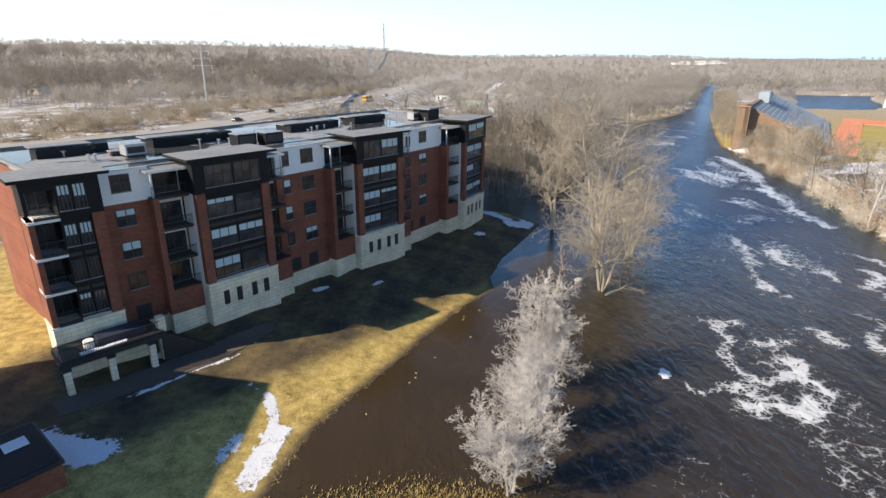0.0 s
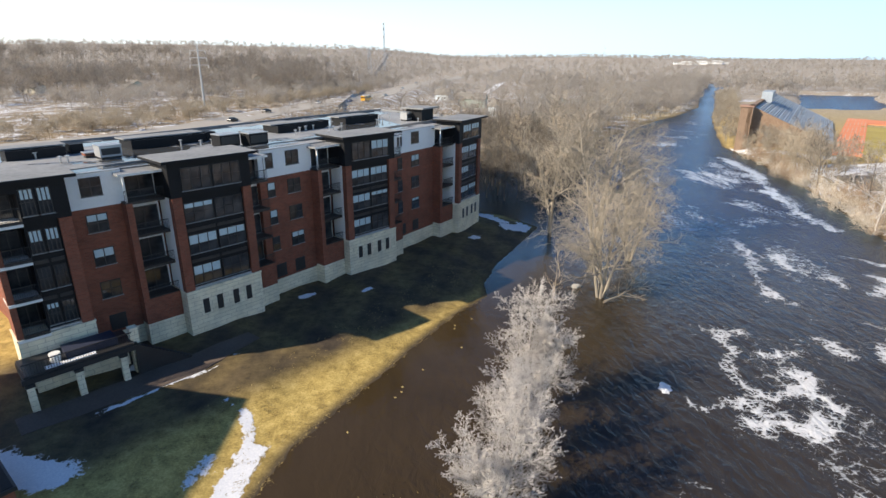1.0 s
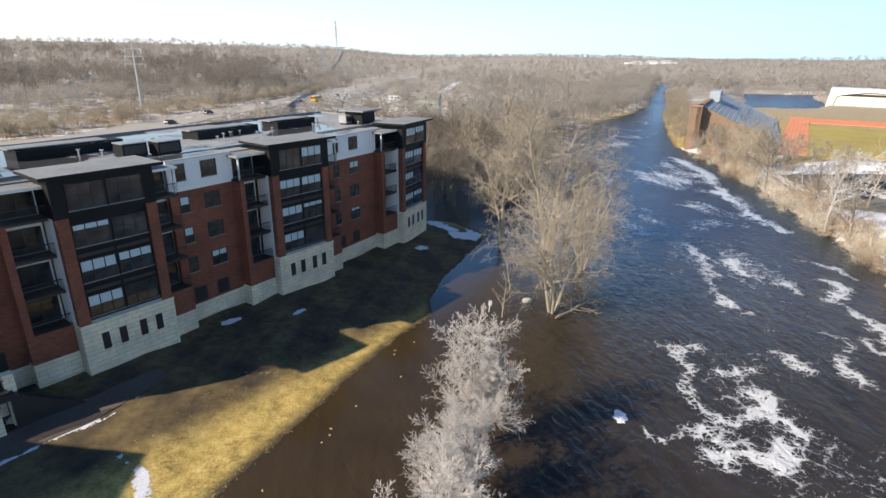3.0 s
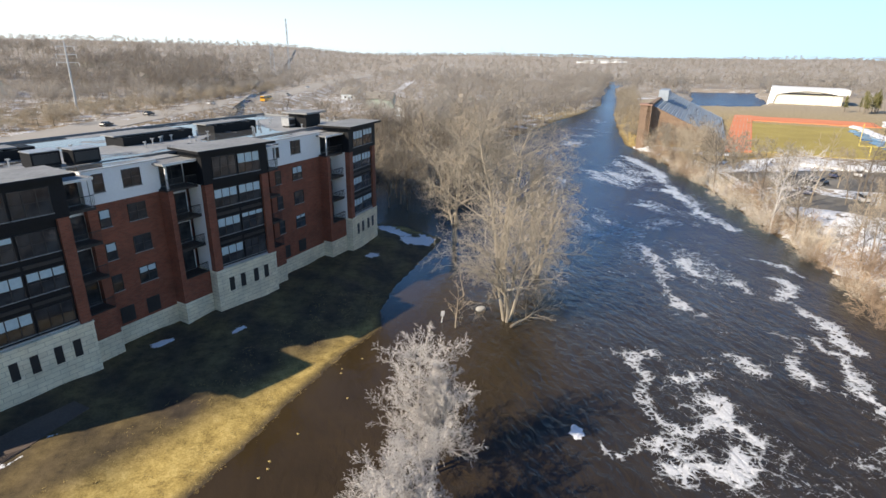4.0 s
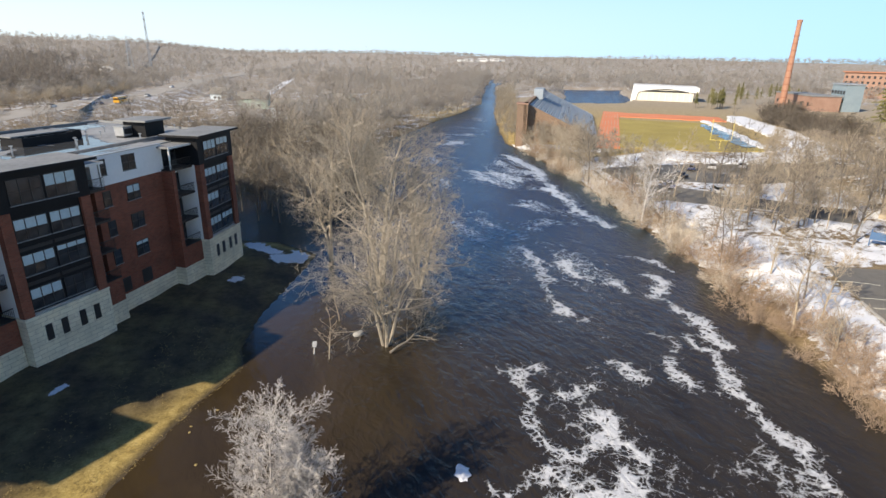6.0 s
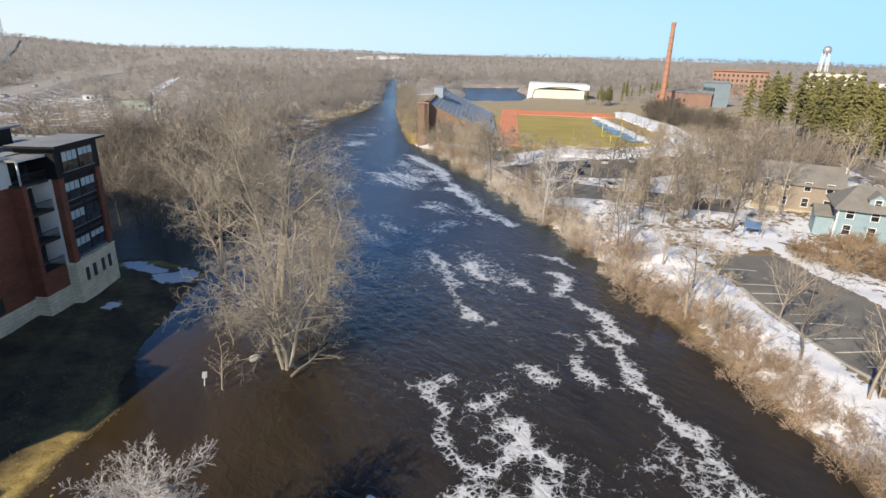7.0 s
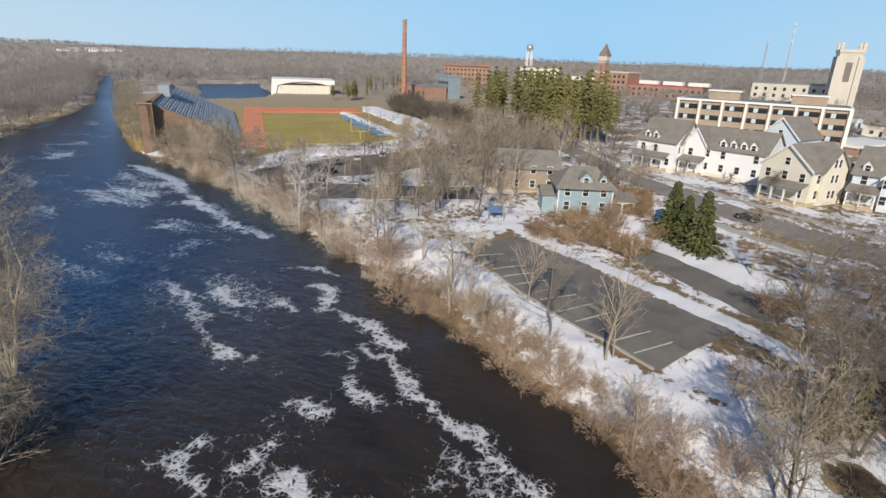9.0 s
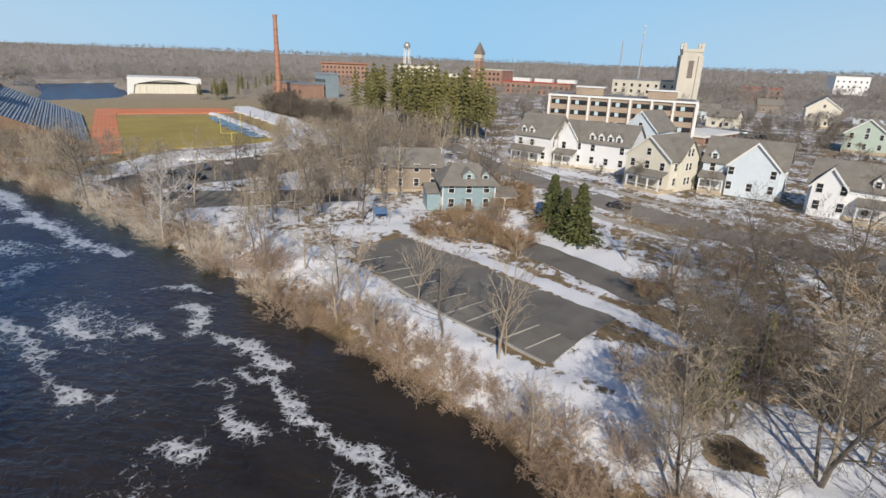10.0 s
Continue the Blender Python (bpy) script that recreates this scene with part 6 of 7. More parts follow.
# water tower, masts and pylon
o = thing("water_tower", pose(1127, 463, 12), "white water tower with round tank on legs", "water tower")
bm = bmesh.new()
bmesh.ops.create_uvsphere(bm, u_segments=20, v_segments=12, radius=7, matrix=Matrix.Translation((0, 0, 42)))
part("tank", bm, METAL, o)
for i in range(6):
    a = i * math.pi / 3
    bm = bmesh.new()
    tube(bm, (8 * math.cos(a), 8 * math.sin(a), 0), (5 * math.cos(a), 5 * math.sin(a), 40), 0.7)
    part("leg", bm, WHITETRIM, o)


def mast(x, y, z, h, r, label, lean=0.0, name="radio_mast"):
    o = thing(name, pose(x, y, z, 0, lean, 0), label, "mast")
    for i in range(3):
        a = i * 2.094
        bm = bmesh.new()
        tube(bm, (r * math.cos(a), r * math.sin(a), 0), (r * 0.5 * math.cos(a), r * 0.5 * math.sin(a), h), 0.22, 0.18, 4)
        part("leg", bm, METAL, o)
    bm = bmesh.new()
    n = int(h / 3)
    for i in range(n):
        z0, z1 = h * i / n, h * (i + 1) / n
        r0, r1 = r * (1 - 0.5 * i / n), r * (1 - 0.5 * (i + 1) / n)
        for j in range(3):
            a, b = j * 2.094, (j + 1) * 2.094
            tube(bm, (r0 * math.cos(a), r0 * math.sin(a), z0), (r1 * math.cos(b), r1 * math.sin(b), z1), 0.09, 0.09, 3)
    part("lattice", bm, METAL, o)
    for k in (0.72, 0.86, 0.97):
        part("antenna", boxes((-0.6, -0.6, h * k - 0.7, 0.6, 0.6, h * k + 0.7)), METAL, o)


mast(-16.2, 564.8, 14, 44, 1.0, "tall lattice radio mast above the woods")
mast(-30, 540, 12, 22, 2.4, "pale lattice power tower in the woods", name="power_tower")
mast(705, 29, 10, 48, 1.6, "red and white lattice mast on the skyline")
mast(655, 8, 10, 62, 0.7, "slender dark crane mast on the skyline", 4)
o = thing("power_pylon", pose(-90.6, 257.3, 4), "grey steel pole pylon with cross arms", "pylon")
bm = bmesh.new()
tube(bm, (0, 0, 0), (0, 0, 27.5), 0.55, 0.25, 8)
part("pole", bm, METAL, o)
for z, w in ((19, 4.0), (22, 3.6), (25, 3.2)):
    bm = bmesh.new()
    tube(bm, (-w, 0, z + 0.4), (w, 0, z + 0.4), 0.16, 0.16, 5)
    part("cross_arm", bm, METAL, o)
    for s in (-1, 1):
        bm = bmesh.new()
        tube(bm, (s * w, 0, z - 1.0), (s * w, 0, z + 0.4), 0.14, 0.14, 5)
        part("insulator", bm, WHITETRIM, o)


def cottage(x, y, angle, w, d, h, wall, label):
    """A small far house: walls, gabled roof, two windows and a door on the front."""
    o = thing("house", pose(x, y, ground_z(x, y) - 0.2, 0, 0, angle), label, "house", "far houses")
    bm = bmesh.new()
    gable_wall(bm, 0, d, 0, w, -1, h, h + d * 0.32)
    for v in bm.verts:
        v.co = SWAP @ v.co
    part("wall", bm, wall, o)
    bm = bmesh.new()
    gable(bm, 0, w, 0, d, h, h + d * 0.32)
    part("roof", bm, SHINGLE, o)
    for k in (0.2, 0.65):
        sash(o, pose(w * k, -0.01, 1.0), 1.4, 1.3)
    part("door", boxes((w * 0.48, -0.04, 0, w * 0.48 + 1.0, 0.02, 2.1)), DARKTRIM, o)


rh = random.Random(23)
spots = []
while len(spots) < 22:
    x, y = rh.uniform(-330, -40), rh.uniform(330, 640)
    if float(polyline_distance(np.array([x]), np.array([y]), HIGHWAY)[0]) > 40:
        spots.append((x, y))
for k in range(7):
    x, y = 588 + 24 * k, 1195 + 12 * k
    o = thing("apartment_block", pose(x, y, ground_z(x, y) - 0.5, 0, 0, -20), "white apartment block on the far horizon", "apartment building", "white blocks on the horizon")
    hh = (5, 8, 6, 9, 6, 8, 5)[k]
    part("wall", boxes((0, 0, 0, 20, 12, hh)), WHITEBOARD, o)
    part("roof", boxes((-0.6, -0.6, hh, 20.6, 12.6, hh + 0.8)), SHINGLE, o)
    for i in range(4):
        part("window", boxes((2.2 + 4.6 * i, -0.15, hh * 0.55, 4.4 + 4.6 * i, 0.05, hh * 0.8)), DARKTRIM, o)
spots += [(40, 260), (62, 275), (30, 300), (75, 300), (52, 232), (110, 330), (20, 350), (-30, 190), (300, -120), (345, -95), (262, -90), (390, -60), (450, -110), (275, -20), (310, -15), (330, 10)]
for x, y in spots:
    wall, tone = rh.choice(((WHITEBOARD, "white"), (CREAM, "cream"), (TAUPE, "taupe"), (SAGE, "sage green"), (PALEBLUE, "pale blue")))
    cottage(x, y, rh.uniform(-130, -60) + (60 if x < 150 else 0), rh.uniform(9, 15), rh.uniform(7, 10), rh.uniform(3, 5.5), wall, tone + " clapboard house among bare trees")

# ---- evergreens and park trees across the river ----
def needles(seed, h, r, n, bare=0.12, layers=16, slope=0.8):
    """A conifer crown: whorls of drooping boughs, each a spray of small blades."""
    rnd = random.Random(seed)
    v, f = [], []
    for k in range(layers):
        t = k / (layers - 1)
        z = h * (bare + (1 - bare) * t)
        rad = r * (1 - t) ** slope * (rnd.uniform(0.62, 1.15) if slope > 0.5 else rnd.uniform(0.4, 1.2)) + 0.12
        for i in range(n):
            a = 6.283 * (i + rnd.random()) / n
            ln = rad * rnd.uniform(0.5, 1.2)
            for j in range(7):
                q = (j + rnd.random()) / 7
                px, py = math.cos(a) * ln * q, math.sin(a) * ln * q
                pz = z - 0.28 * ln * q + rnd.uniform(-0.15, 0.2)
                s = (0.16 + 0.30 * (1 - q)) * (0.6 + r * 0.16)
                b = rnd.uniform(0, 6.283)
                o = len(v)
                v += [(px + s * math.cos(b), py + s * math.sin(b), pz - 0.1), (px - s * math.cos(b), py - s * math.sin(b), pz - 0.1),
                      (px + math.cos(a) * s * 1.3, py + math.sin(a) * s * 1.3, pz - 0.12 + rnd.uniform(-0.1, 0.1)), (px, py, pz + s * 0.9)]
                f += [(o, o + 2, o + 3), (o + 1, o + 3, o + 2), (o, o + 1, o + 3)]
    me = bpy.data.meshes.new("crown")
    me.from_pydata(v, [], f)
    return me


def leaf_mat(name, dark, light):
    m, t, b = shader(name)
    g = t.nodes.new("ShaderNodeNewGeometry")
    o = t.nodes.new("ShaderNodeObjectInfo")
    k = calc(t, "ADD", calc(t, "MULTIPLY", g.outputs["Random Per Island"], 0.7), calc(t, "MULTIPLY", o.outputs["Random"], 0.3))
    t.links.new(ramp(t, k, [(0.1, dark), (0.9, light)]), b.inputs["Base Color"])
    b.inputs["Roughness"].default_value = 0.8
    return m


SPRUCE = leaf_mat("dark_spruce_needles", (0.025, 0.034, 0.010), (0.13, 0.14, 0.045))
PINE = leaf_mat("olive_pine_needles", (0.045, 0.048, 0.016), (0.23, 0.21, 0.07))
RUST = leaf_mat("rust_dead_leaves", (0.22, 0.14, 0.085), (0.40, 0.29, 0.18))


def stem(h, r):
    bm = bmesh.new()
    tube(bm, (0, 0, -0.4), (0, 0, h * 0.55), r, r * 0.6, 7)
    tube(bm, (0, 0, h * 0.55), (0, 0, h * 0.97), r * 0.6, 0.03, 7)
    return as_mesh(bm, "trunk", GREYBARK)


def conifers(seed, h, r, n, bare, mat, layers=16):
    c = needles(seed, h, r, n, bare, layers, 1.05 if bare < 0.3 else 0.4)
    c.materials.append(mat)
    return [stem(h, 0.02 * h), c]


spruces = [conifers(s, 9.4, 3.9, 12, 0.02, SPRUCE, 24) for s in (1, 2)]
pines = [conifers(s + 5, 15.0, 3.3, 7, 0.36, PINE, 11) for s in (1, 2, 3)]
for x, y, k in ((104.5, 21.0, 1.0), (101.0, 18.6, 0.86), (98.6, 16.0, 1.04)):
    plant("spruce_tree", spruces[int(k * 100) % 2], x, y, 1.12 * k, "dense dark green spruce standing in snow", "spruces by the street", stretch=0.8)
rg = random.Random(17)
for i in range(86):
    k = rg.random()
    x, y = 176 + 50 * k + rg.uniform(-14, 18), 58 + 46 * k + rg.uniform(-13, 12)
    plant("pine_tree", pines[i % 3], x, y, rg.uniform(0.7, 1.4), "tall olive-green pine with bare lower trunk", "pine stand")
for i in range(14):
    plant("pine_tree", pines[i % 3], 284 + rg.uniform(-8, 12), 238 + rg.uniform(-7, 7), rg.uniform(0.5, 0.78), "dark evergreen beside the gymnasium", "evergreens by the gym")
for i in range(16):
    plant("pine_tree", pines[i % 3], 330 + rg.uniform(-10, 90), 235 + rg.uniform(10, 60), rg.uniform(0.5, 0.85), "dark evergreen near the stack", "evergreens by the stack")
# brown thicket beside the track
thicket = [tree_meshes(91 + i, 6.0, 0.08, dict(BUSH, twig=0.03), DARKBARK) for i in range(2)]
HEDGE = [(203, 115), (222, 142), (244, 172), (275, 188)]
for i in range(54):
    x, y, dx, dy = along(HEDGE, 105 * i / 53)
    k = rg.uniform(-1, 6)
    plant("bare_bush", thicket[i % 2], x + dy * k, y - dx * k, rg.uniform(0.9, 1.5), "dense brown leafless thicket beside the track", "thicket by the track")
# park and street trees, thick between the river and the houses
grove = []
while len(grove) < 165:
    x, y = rg.uniform(84, 178), rg.uniform(40, 132)
    px, py = np.array([x]), np.array([y])
    if 14 < float(polyline_distance(px, py, RIGHT_BANK)[0]) < 84 and math.dist((x, y), (108, 40)) > 11 and float(polyline_distance(px, py, [(80, 30), (110, 41), (124, 50)])[0]) > 7 and math.dist((x, y), (120, 50)) > 10 and y < 0.62 * x + 14 and float(polyline_distance(px, py, STREET)[0]) > 6 and float(polyline_distance(px, py, LOT)[0]) > 10:
        grove.append((x, y, ground_z(x, y) - 0.2, rg.uniform(5, 9)))
crowns("park_grove", grove, 240, 0.026, TAN, "fine-twigged bare trees in the riverside park", lobes=7)
bankside = []
for i in range(215):
    x, y, dx, dy = along(RIGHT_BANK, rg.uniform(250, 520) if i < 120 else rg.uniform(222, 300) if i < 150 else rg.uniform(205, 280))
    off = rg.uniform(0, 12) if i < 150 else rg.uniform(3, 22)
    bankside.append((x + dy * off, y - dx * off, ground_z(x + dy * off, y - dx * off) - 0.2, rg.uniform(6, 11)))
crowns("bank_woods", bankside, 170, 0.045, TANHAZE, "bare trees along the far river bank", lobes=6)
many = 0
while many < 105:
    x, y = rg.uniform(74, 172), rg.uniform(28, 128)
    b = float(polyline_distance(np.array([x]), np.array([y]), RIGHT_BANK)[0])
    if b < 9 or b > 78 or math.dist((x, y), (108, 40)) < 9 or math.dist((x, y), (120, 50)) < 8 or y > 0.78 * x + 14 or (b > 30 and y > 0.5 * x + 18):
        continue
    if float(polyline_distance(np.array([x]), np.array([y]), STREET)[0]) < 5 or float(polyline_distance(np.array([x]), np.array([y]), LOT)[0]) < 9:
        continue
    if float(polyline_distance(np.array([x]), np.array([y]), [(76, 33), (108, 40), (124, 50)])[0]) < 7:
        continue
    many += 1
    plant("bare_tree", (parks + woods)[many % 8], x, y, rg.uniform(0.5, 1.0), "bare park tree with fine grey branches", "park trees", turn=rg.uniform(0, 360))
giants = [tree_meshes(101 + i, 15.0, 0.28, dict(PARK, count=(14, 8, 6, 5), angle=(54, 46, 44, 42), wobble=0.12, start=(0.3, 0.2, 0.15, 0.1), stems=2, lean=0.18), mat) for i, mat in enumerate((DARKBARK, GREYBARK))]
many = 0
while many < 4:
    x, y = rg.uniform(66, 112), rg.uniform(-40, 14)
    b = float(polyline_distance(np.array([x]), np.array([y]), RIGHT_BANK)[0])
    if b < 4 or float(polyline_distance(np.array([x]), np.array([y]), STREET)[0]) < 5 or float(polyline_distance(np.array([x]), np.array([y]), LOT)[0]) < 7:
        continue
    many += 1
    plant("bare_tree", (giants + parks)[many % 5], x, y, rg.uniform(0.5, 0.85), "bare tree in brown undergrowth", "trees above the car park", turn=rg.uniform(0, 360))
for x, y, k in ((47.8, 4.6, 0.62), (56.4, 0.4, 0.72), (52.5, -4.7, 0.78), (83, -4, 0.72), (87.6, 2.8, 0.66), (63.5, 0.9, 0.62), (70, -12, 0.85), (78, -9, 0.75), (92, -8, 0.72), (72, -4, 0.58), (88, -16, 0.85), (76.5, 2.5, 0.55), (58.5, -13.0, 0.95), (48, -24, 1.0)):
    plant("bare_tree", giants[int(x) % 2], x, y, k, "large crooked bare tree above the snow bank", "large trees on the bank")
fan = tree_meshes(81, 7.0, 0.11, FAN, TAN)
for x, y, k in ((68.5, 30.8, 0.95), (61.5, 19.2, 0.8), (57.5, 24.0, 0.5)):
    plant("bare_tree", fan, x, y, k, "young vase-shaped bare tree beside the car park", "car park trees")
for x, y, k in ((50.5, 4.6, 1.0), (53.5, -5.4, 1.15), (55.5, -8.5, 1.0), (60, -2, 0.9), (57, 3, 0.8), (64, -9, 1.1), (49, -12, 1.1), (64.0, 38.8, 0.95)):
    plant("bare_tree", parks[int(x) % 3], x, y, k, "bare tree with crooked tan branches on the bank", "bank trees by the snow")
white = tree_meshes(95, 13.0, 0.24, dict(PARK, twig=0.03), FROST)
plant("bare_tree", white, 77.5, 76.0, 0.95, "pale bare sycamore leaning over the bank", "", turn=20)
scrub = [tree_meshes(97 + i, 2.2, 0.03, dict(BUSH, twig=0.016), RUST) for i in range(2)]
for i in range(70):
    x, y = rg.choice(((rg.uniform(90, 108), rg.uniform(22, 40)), (rg.uniform(72, 106), rg.uniform(-34, 6)), (rg.uniform(110, 122), rg.uniform(26, 36))))
    if float(polyline_distance(np.array([x]), np.array([y]), STREET)[0]) < 4.5:
        continue
    plant("bare_bush", scrub[i % 2], x, y, rg.uniform(0.7, 1.5), "rust-brown shrub with dead leaves", "shrubs near the street")
for x, y in ((205, -26), (210, -32), (122, 36), (108, 31)):
    plant("bare_bush", scrub[0], x, y, 1.6, "large rust-brown shrub with dead leaves", "shrubs near the street")
# a thin yew and brambles beside the brown hollow on the snow bank
yew = conifers(31, 6.5, 2.2, 6, 0.10, PINE, 11)
for x, y, k in ((57.6, 2.6, 1.0), (59.2, 0.4, 0.8), (66.5, -3.5, 0.9)):
    plant("pine_tree", yew, x, y, k, "thin dark evergreen among bare trees", "evergreens on the bank")
for i in range(26):
    x, y = rg.choice(((rg.gauss(47.0, 1.6), rg.gauss(6.5, 3.5)), (rg.gauss(69, 3), rg.gauss(-6, 4)), (rg.gauss(61, 2), rg.gauss(3, 2.5))))
    if float(polyline_distance(np.array([x]), np.array([y]), RIGHT_BANK)[0]) > 0.5 and not inside(np.array([x]), np.array([y]), RIVER)[0]:
        plant("bare_bush", (bushes + scrub)[i % 5], x, y, rg.uniform(0.6, 1.2), "tangled brown brambles in old snow", "brambles on the bank")

# ---- dead grass on the left lawn and along the shallows ----
STRAW = leaf_mat("dead_straw_grass", (0.18, 0.125, 0.045), (0.40, 0.295, 0.11))
gr = np.random.RandomState(31)
tx, ty = gr.uniform(-24, 14, 60000), gr.uniform(16, 64, 60000)
tb = polyline_distance(tx, ty, LEFT_BANK)
land = ~inside(tx, ty, RIVER)
lush = waves(tx, ty, 3.0, 33)
keep = (land & (tb < 9) & (lush + gr.normal(0, 0.9, 60000) > 1.5 - 1.2 * (tb < 2.2))) | (~land & (tb < 0.9) & (lush > 0.75))
tx, ty, tb = tx[keep][:16000], ty[keep][:16000], tb[keep][:16000]
tz = np.maximum(height(tx, ty), -0.12)
v, f = [], []
for x, y, z in zip(tx, ty, tz):
    for k in range(3):
        a = gr.rand() * 6.283
        h, w, l = gr.uniform(0.02, 0.08), gr.uniform(0.02, 0.05), gr.uniform(0.08, 0.24)
        o = len(v)
        v += [(x + w * math.cos(a), y + w * math.sin(a), z - 0.02), (x - w * math.cos(a), y - w * math.sin(a), z - 0.02), (x + l * math.sin(a), y - l * math.cos(a), z + h)]
        f.append((o, o + 1, o + 2))
me = bpy.data.meshes.new("dead_grass")
me.from_pydata(v, [], f)
me.materials.append(STRAW)
tagged(new("dead_grass", me), "matted straw-yellow dead grass on the bank", "grass", kind="stuff")
# a drowned hummock of grass in the shallows
hx, hy = gr.normal(-3.6, 3.2, 5000), gr.normal(19.8, 1.0, 5000)
v, f = [], []
for x, y in zip(hx, hy):
    a = gr.rand() * 6.283
    h, l = gr.uniform(0.05, 0.3), gr.uniform(0.05, 0.25)
    o = len(v)
    v += [(x + 0.05 * math.cos(a), y + 0.05 * math.sin(a), -0.05), (x - 0.05 * math.cos(a), y - 0.05 * math.sin(a), -0.05), (x + l * math.sin(a), y - l * math.cos(a), h)]
    f.append((o, o + 1, o + 2))
me = bpy.data.meshes.new("drowned_grass")
me.from_pydata(v, [], f)
me.materials.append(STRAW)
tagged(new("drowned_grass", me), "straw grass standing out of shallow flood water", "grass", kind="stuff")
# loose ice and litter drifting in the shallows
for i in range(9):
    k = gr.rand()
    x, y = -9 + 17 * k + gr.uniform(-0.5, 2.5), 27 + 26 * k + gr.uniform(-1, 1)
    if not inside(np.array([x]), np.array([y]), RIVER)[0]:
        continue
    bm = bmesh.new()
    bmesh.ops.create_icosphere(bm, subdivisions=1, radius=0.5)
    for q in bm.verts:
        q.co = Vector((q.co.x * gr.uniform(0.4, 0.9), q.co.y * gr.uniform(0.3, 0.8), q.co.z * 0.3))
    o = new("leaf_mat", as_mesh(bm, "leaf_mat", STRAW))
    o.matrix_basis = pose(x, y, 0.02, 0, 0, gr.uniform(0, 360)) @ Matrix.Diagonal((0.4, 0.4, 0.35, 1))
    tagged(o, "small raft of dead leaves on water", "debris", "floating debris")
# small ice floe
bm = bmesh.new()
bmesh.ops.create_icosphere(bm, subdivisions=3, radius=1)
for q in bm.verts:
    n = noise.noise(q.co * 2.2)
    q.co = Vector((q.co.x * (0.9 + 0.5 * n), q.co.y * (0.55 + 0.35 * n), q.co.z * 0.16))
o = new("ice_floe", as_mesh(bm, "ice_floe", SNOW))
o.matrix_basis = pose(20.9, 34.0, 0.04, 0, 0, 70) @ Matrix.Diagonal((0.8, 0.9, 1, 1))
tagged(o, "small ragged white ice floe on the river", "ice")

# ---- vehicles ----
TYRE = plain("black_rubber", (0.015, 0.015, 0.016), (0.03, 0.03, 0.03), 0.8)


def car_paint(name, c):
    m, t, b = shader(name)
    b.inputs["Base Color"].default_value = (*c, 1)
    b.inputs["Roughness"].default_value, b.inputs["Coat Weight"].default_value = 0.35, 0.6
    return m


PAINTS = [car_paint("white_car_paint", (0.75, 0.76, 0.78)), car_paint("black_car_paint", (0.02, 0.022, 0.026)), car_paint("silver_car_paint", (0.45, 0.46, 0.48)), car_paint("navy_car_paint", (0.03, 0.05, 0.13))]


def loft(sections):
    """A closed body from outlines across x."""
    bm = bmesh.new()
    rows = [[bm.verts.new(p) for p in s] for s in sections]
    n = len(rows[0])
    for a, b in zip(rows, rows[1:]):
        for i in range(n):
            bm.faces.new((a[i], a[(i + 1) % n], b[(i + 1) % n], b[i]))
    bm.faces.new(rows[0][::-1])
    bm.faces.new(rows[-1])
    return bm


def car(x, y, angle, paint, label, z=None):
    c = thing("car", pose(x, y, (ground_z(x, y) + 0.1) if z is None else z, 0, 0, angle), label, "car", "cars")
    prof = [(-2.2, 0.45, 0.75, 0.78), (-2.1, 0.35, 0.95, 0.86), (-1.2, 0.3, 1.0, 0.9), (0.9, 0.3, 0.95, 0.9), (2.0, 0.35, 0.82, 0.84), (2.2, 0.45, 0.7, 0.74)]
    part("body", stored("car_body_" + paint.name, lambda: loft([[(px, -w, lo), (px, w, lo), (px, w, hi - 0.12), (px, w * 0.9, hi), (px, -w * 0.9, hi), (px, -w, hi - 0.12)] for px, lo, hi, w in prof]), paint), parent=c)
    cab = [(-1.75, 0.95, 0.98, 0.78), (-1.1, 0.95, 1.42, 0.68), (0.3, 0.93, 1.45, 0.68), (1.05, 0.93, 0.97, 0.78)]
    g = part("cabin", stored("car_cabin", lambda: loft([[(px, -0.8, lo), (px, 0.8, lo), (px, w, hi), (px, -w, hi)] for px, lo, hi, w in cab]), GLASS), parent=c, label="dark tinted glass cabin")
    part("roof", stored("car_roof_" + paint.name, lambda: boxes((-1.0, -0.62, 1.43, 0.25, 0.62, 1.48)), paint), parent=g)

    def wheel_bm():
        bm = bmesh.new()
        tube(bm, (0, -0.1, 0), (0, 0.1, 0), 0.32, 0.32, 14)
        return bm

    def rim_bm():
        bm = bmesh.new()
        tube(bm, (0, -0.115, 0), (0, 0.115, 0), 0.19, 0.19, 10)
        return bm
    for wx in (-1.35, 1.35):
        for wy in (-0.8, 0.8):
            w = part("wheel", stored("car_wheel", wheel_bm, TYRE), parent=c, m=pose(wx, wy, 0.32))
            part("rim", stored("car_rim", rim_bm, METAL), parent=w)
    for wy in (-0.6, 0.6):
        part("headlight", stored("car_headlight", lambda: boxes((2.1, -0.14, 0.6, 2.2, 0.14, 0.74)), WHITETRIM), parent=c, m=pose(0, wy, 0))
    return c


YELLOWBUS = car_paint("school_bus_yellow", (0.72, 0.36, 0.03))


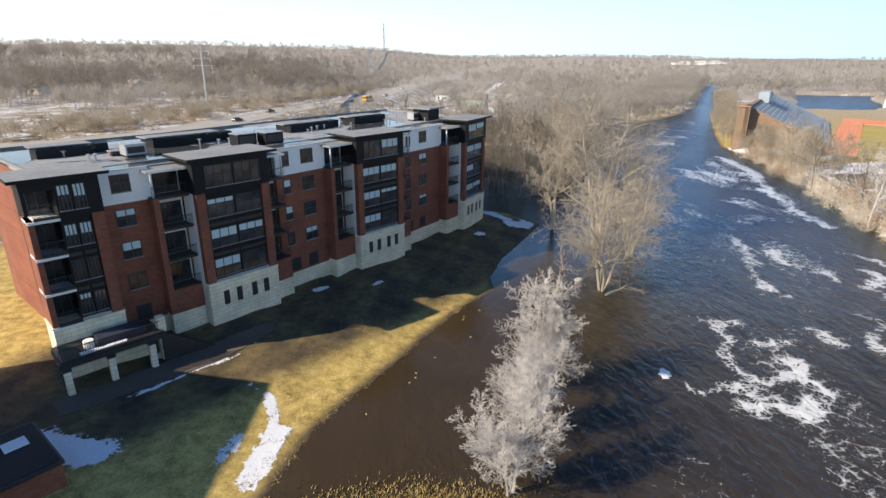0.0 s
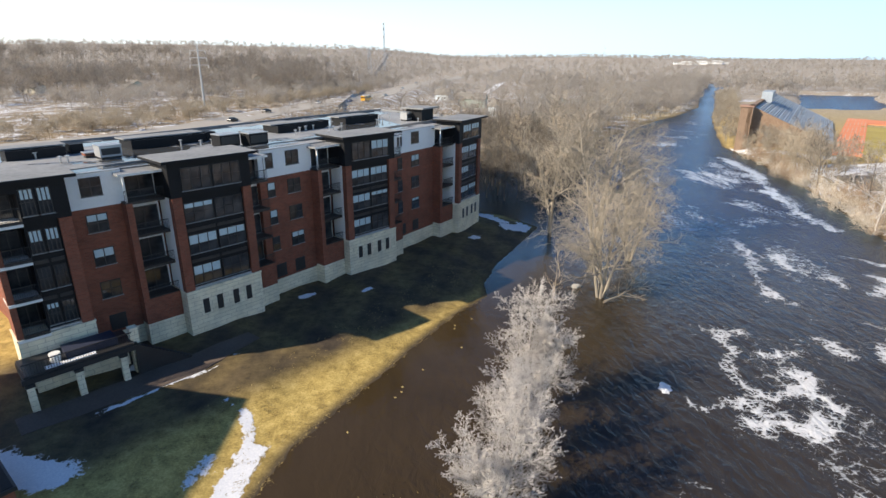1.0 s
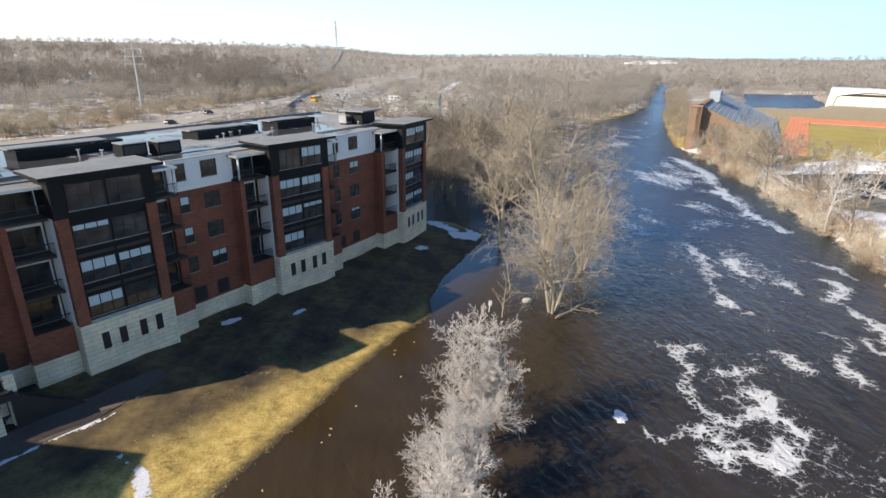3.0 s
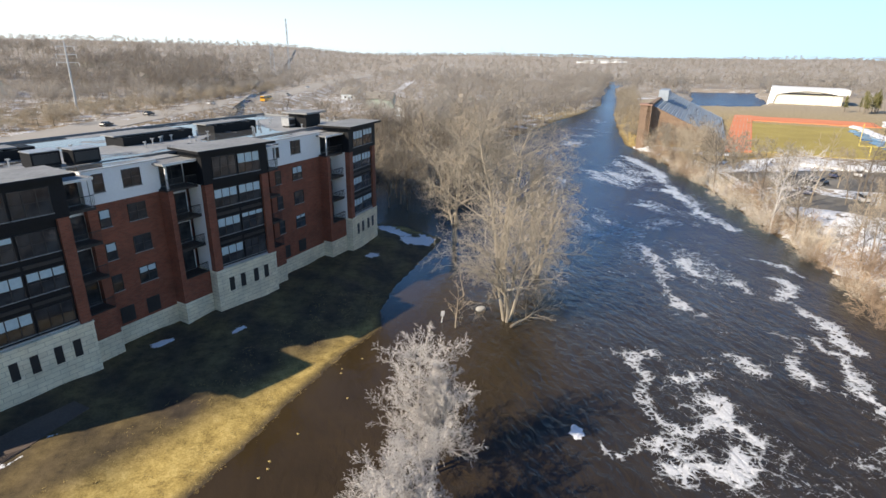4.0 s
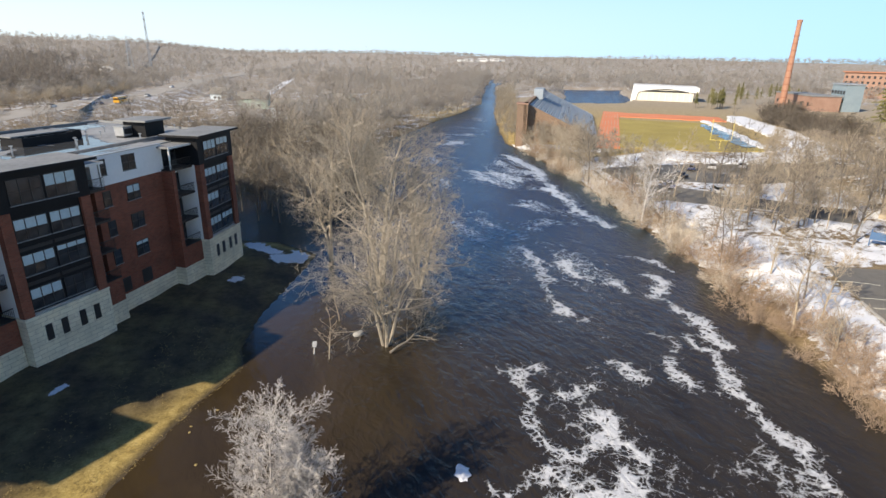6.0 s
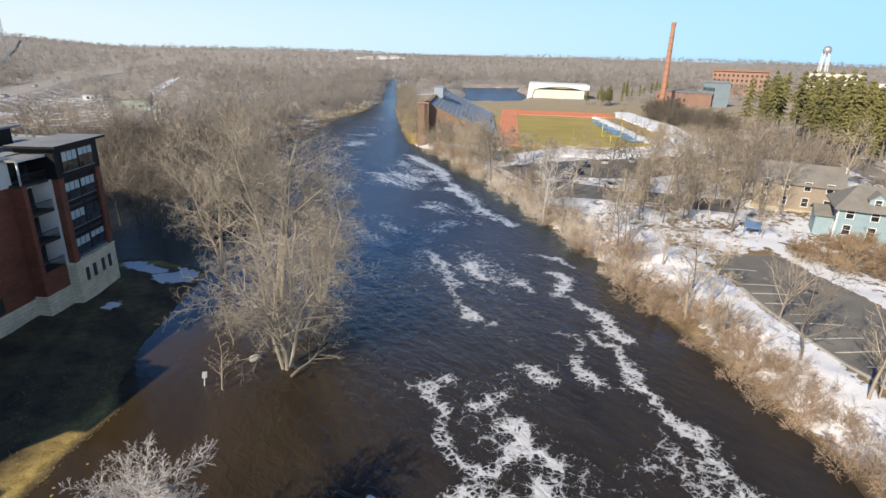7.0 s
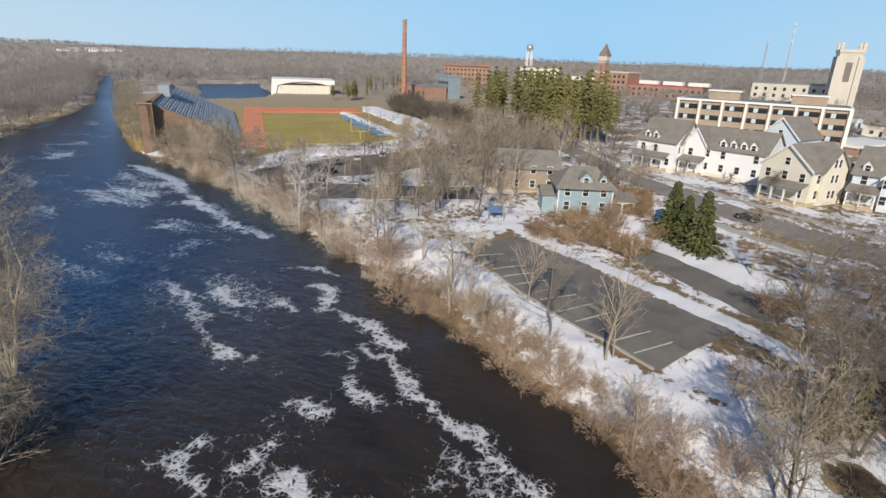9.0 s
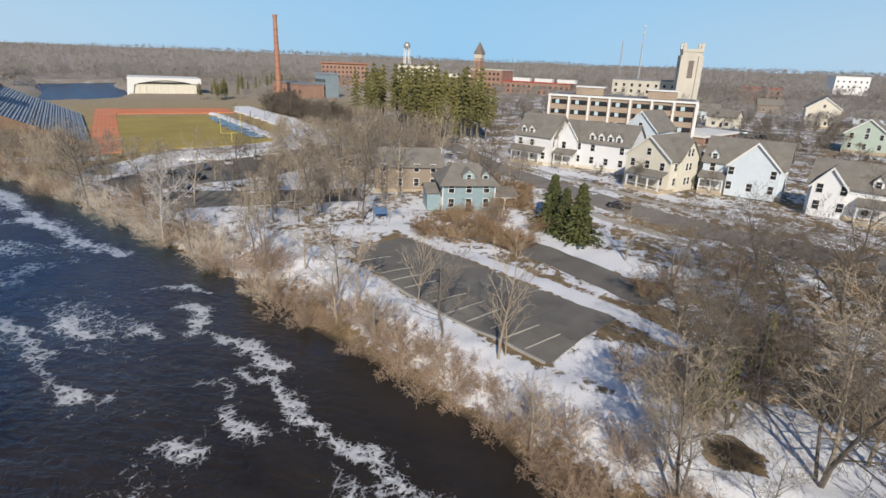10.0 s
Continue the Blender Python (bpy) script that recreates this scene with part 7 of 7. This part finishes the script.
def bus(x, y, angle):
    b = thing("bus", pose(x, y, ground_z(x, y) + 0.15, 0, 0, angle), "yellow school bus on the highway", "bus")
    part("body", boxes((-5.2, -1.22, 0.55, 3.6, 1.22, 1.75)), YELLOWBUS, b)
    part("window_band", boxes((-5.1, -1.18, 1.75, 3.4, 1.18, 2.45)), GLASS, b)
    part("roof", loft([[(px, -w, 2.45), (px, w, 2.45), (px, w * 0.7, 2.95), (px, -w * 0.7, 2.95)] for px, w in ((-5.2, 1.22), (3.6, 1.22))]), YELLOWBUS, b)
    part("bonnet", boxes((3.6, -1.1, 0.55, 5.3, 1.1, 1.65)), YELLOWBUS, b)
    for wx in (-3.4, 4.2):
        for wy in (-1.1, 1.1):
            bm = bmesh.new()
            tube(bm, (wx, wy - 0.14, 0.5), (wx, wy + 0.14, 0.5), 0.5, 0.5, 14)
            part("wheel", bm, TYRE, b)


bus(-20.0, 304, 70)
for x, y, k in ((-58, 222, 1), (-38, 268, 0), (-8, 345, 2), (-31, 296, 3), (3, 420, 0), (-64, 196, 1), (16, 512, 2)):
    car(x + (3 if k % 2 else -3), y, 68, PAINTS[k], ("white", "black", "silver", "dark blue")[k] + " car driving on the highway")
for x, y, k, a in ((125, 102, 0, 40), (137, 96, 0, 40), (138, 88, 1, 40), (132, 99, 2, 40), (108, 97, 1, 100), (119, 103, 3, 40), (145, 92, 1, 40), (103, 82, 2, 60), (110, 106, 1, 40), (98, 90, 3, 60)):
    car(x, y, a, PAINTS[k], ("white", "black", "silver", "dark blue")[k] + " car parked by the playing field")
car(116.5, 10.5, 55, PAINTS[1], "black car parked along the street")
for x, y, k in ((232, -18, 0), (240, -24, 2), (250, -30, 0), (236, -34, 1), (226, -28, 3)):
    car(x, y, 30, PAINTS[k], ("white", "black", "silver", "dark blue")[k] + " car in a far car park")
ribbon("car_park", [(215, -22), (262, -34)], 26, 0.08, ASPHALT, "asphalt car park behind the houses", "car park", 4, inside_step=4)

# lamp post and kiosk at the river car park
o = thing("lamp_post", pose(69.0, 28.6, ground_z(69.0, 28.6)), "dark lamp post at the car park's edge", "street lamp")
bm = bmesh.new()
tube(bm, (0, 0, -0.2), (0, 0, 4.2), 0.08, 0.06, 8)
part("pole", bm, DARKTRIM, o)
part("lamp_head", boxes((-0.15, -0.45, 4.2, 0.15, 0.45, 4.34)), DARKTRIM, o)
o = thing("signboard", pose(97.0, 50.0, ground_z(97.0, 50.0), 0, 0, -60), "blue framed notice board by the car park", "sign")
SIGN = car_paint("blue_sign_paint", (0.07, 0.15, 0.28))
for x in (0, 2.2):
    part("post", boxes((x, 0, -0.3, x + 0.15, 0.15, 2.6)), SIGN, o)
part("board", boxes((0.15, 0.03, 1.0, 2.2, 0.12, 2.2)), SIGN, o)
# stone in the shallows and a white bird box post
o = new("boulder", None)
bm = bmesh.new()
bmesh.ops.create_icosphere(bm, subdivisions=2, radius=0.5)
rb = random.Random(4)
for v in bm.verts:
    v.co = Vector((v.co.x * 1.25, v.co.y * 0.8, v.co.z * 0.8)) * rb.uniform(0.85, 1.12)
me = as_mesh(bm, "boulder", CONCRETE)
bpy.data.objects.remove(o)
o = new("boulder", me)
o.matrix_basis = pose(19.8, 56.7, 0.15)
tagged(o, "pale boulder standing out of flood water", "boulder")
o = thing("post_sign", pose(14.6, 54.6, -0.5, 0, 6, 0), "white marker post in flood water", "marker post")
bm = bmesh.new()
tube(bm, (0, 0, 0), (0, 0, 1.7), 0.05, 0.05, 6)
part("post", bm, WHITETRIM, o)
part("plate", boxes((-0.2, -0.03, 1.3, 0.2, 0.03, 1.9)), WHITETRIM, o)
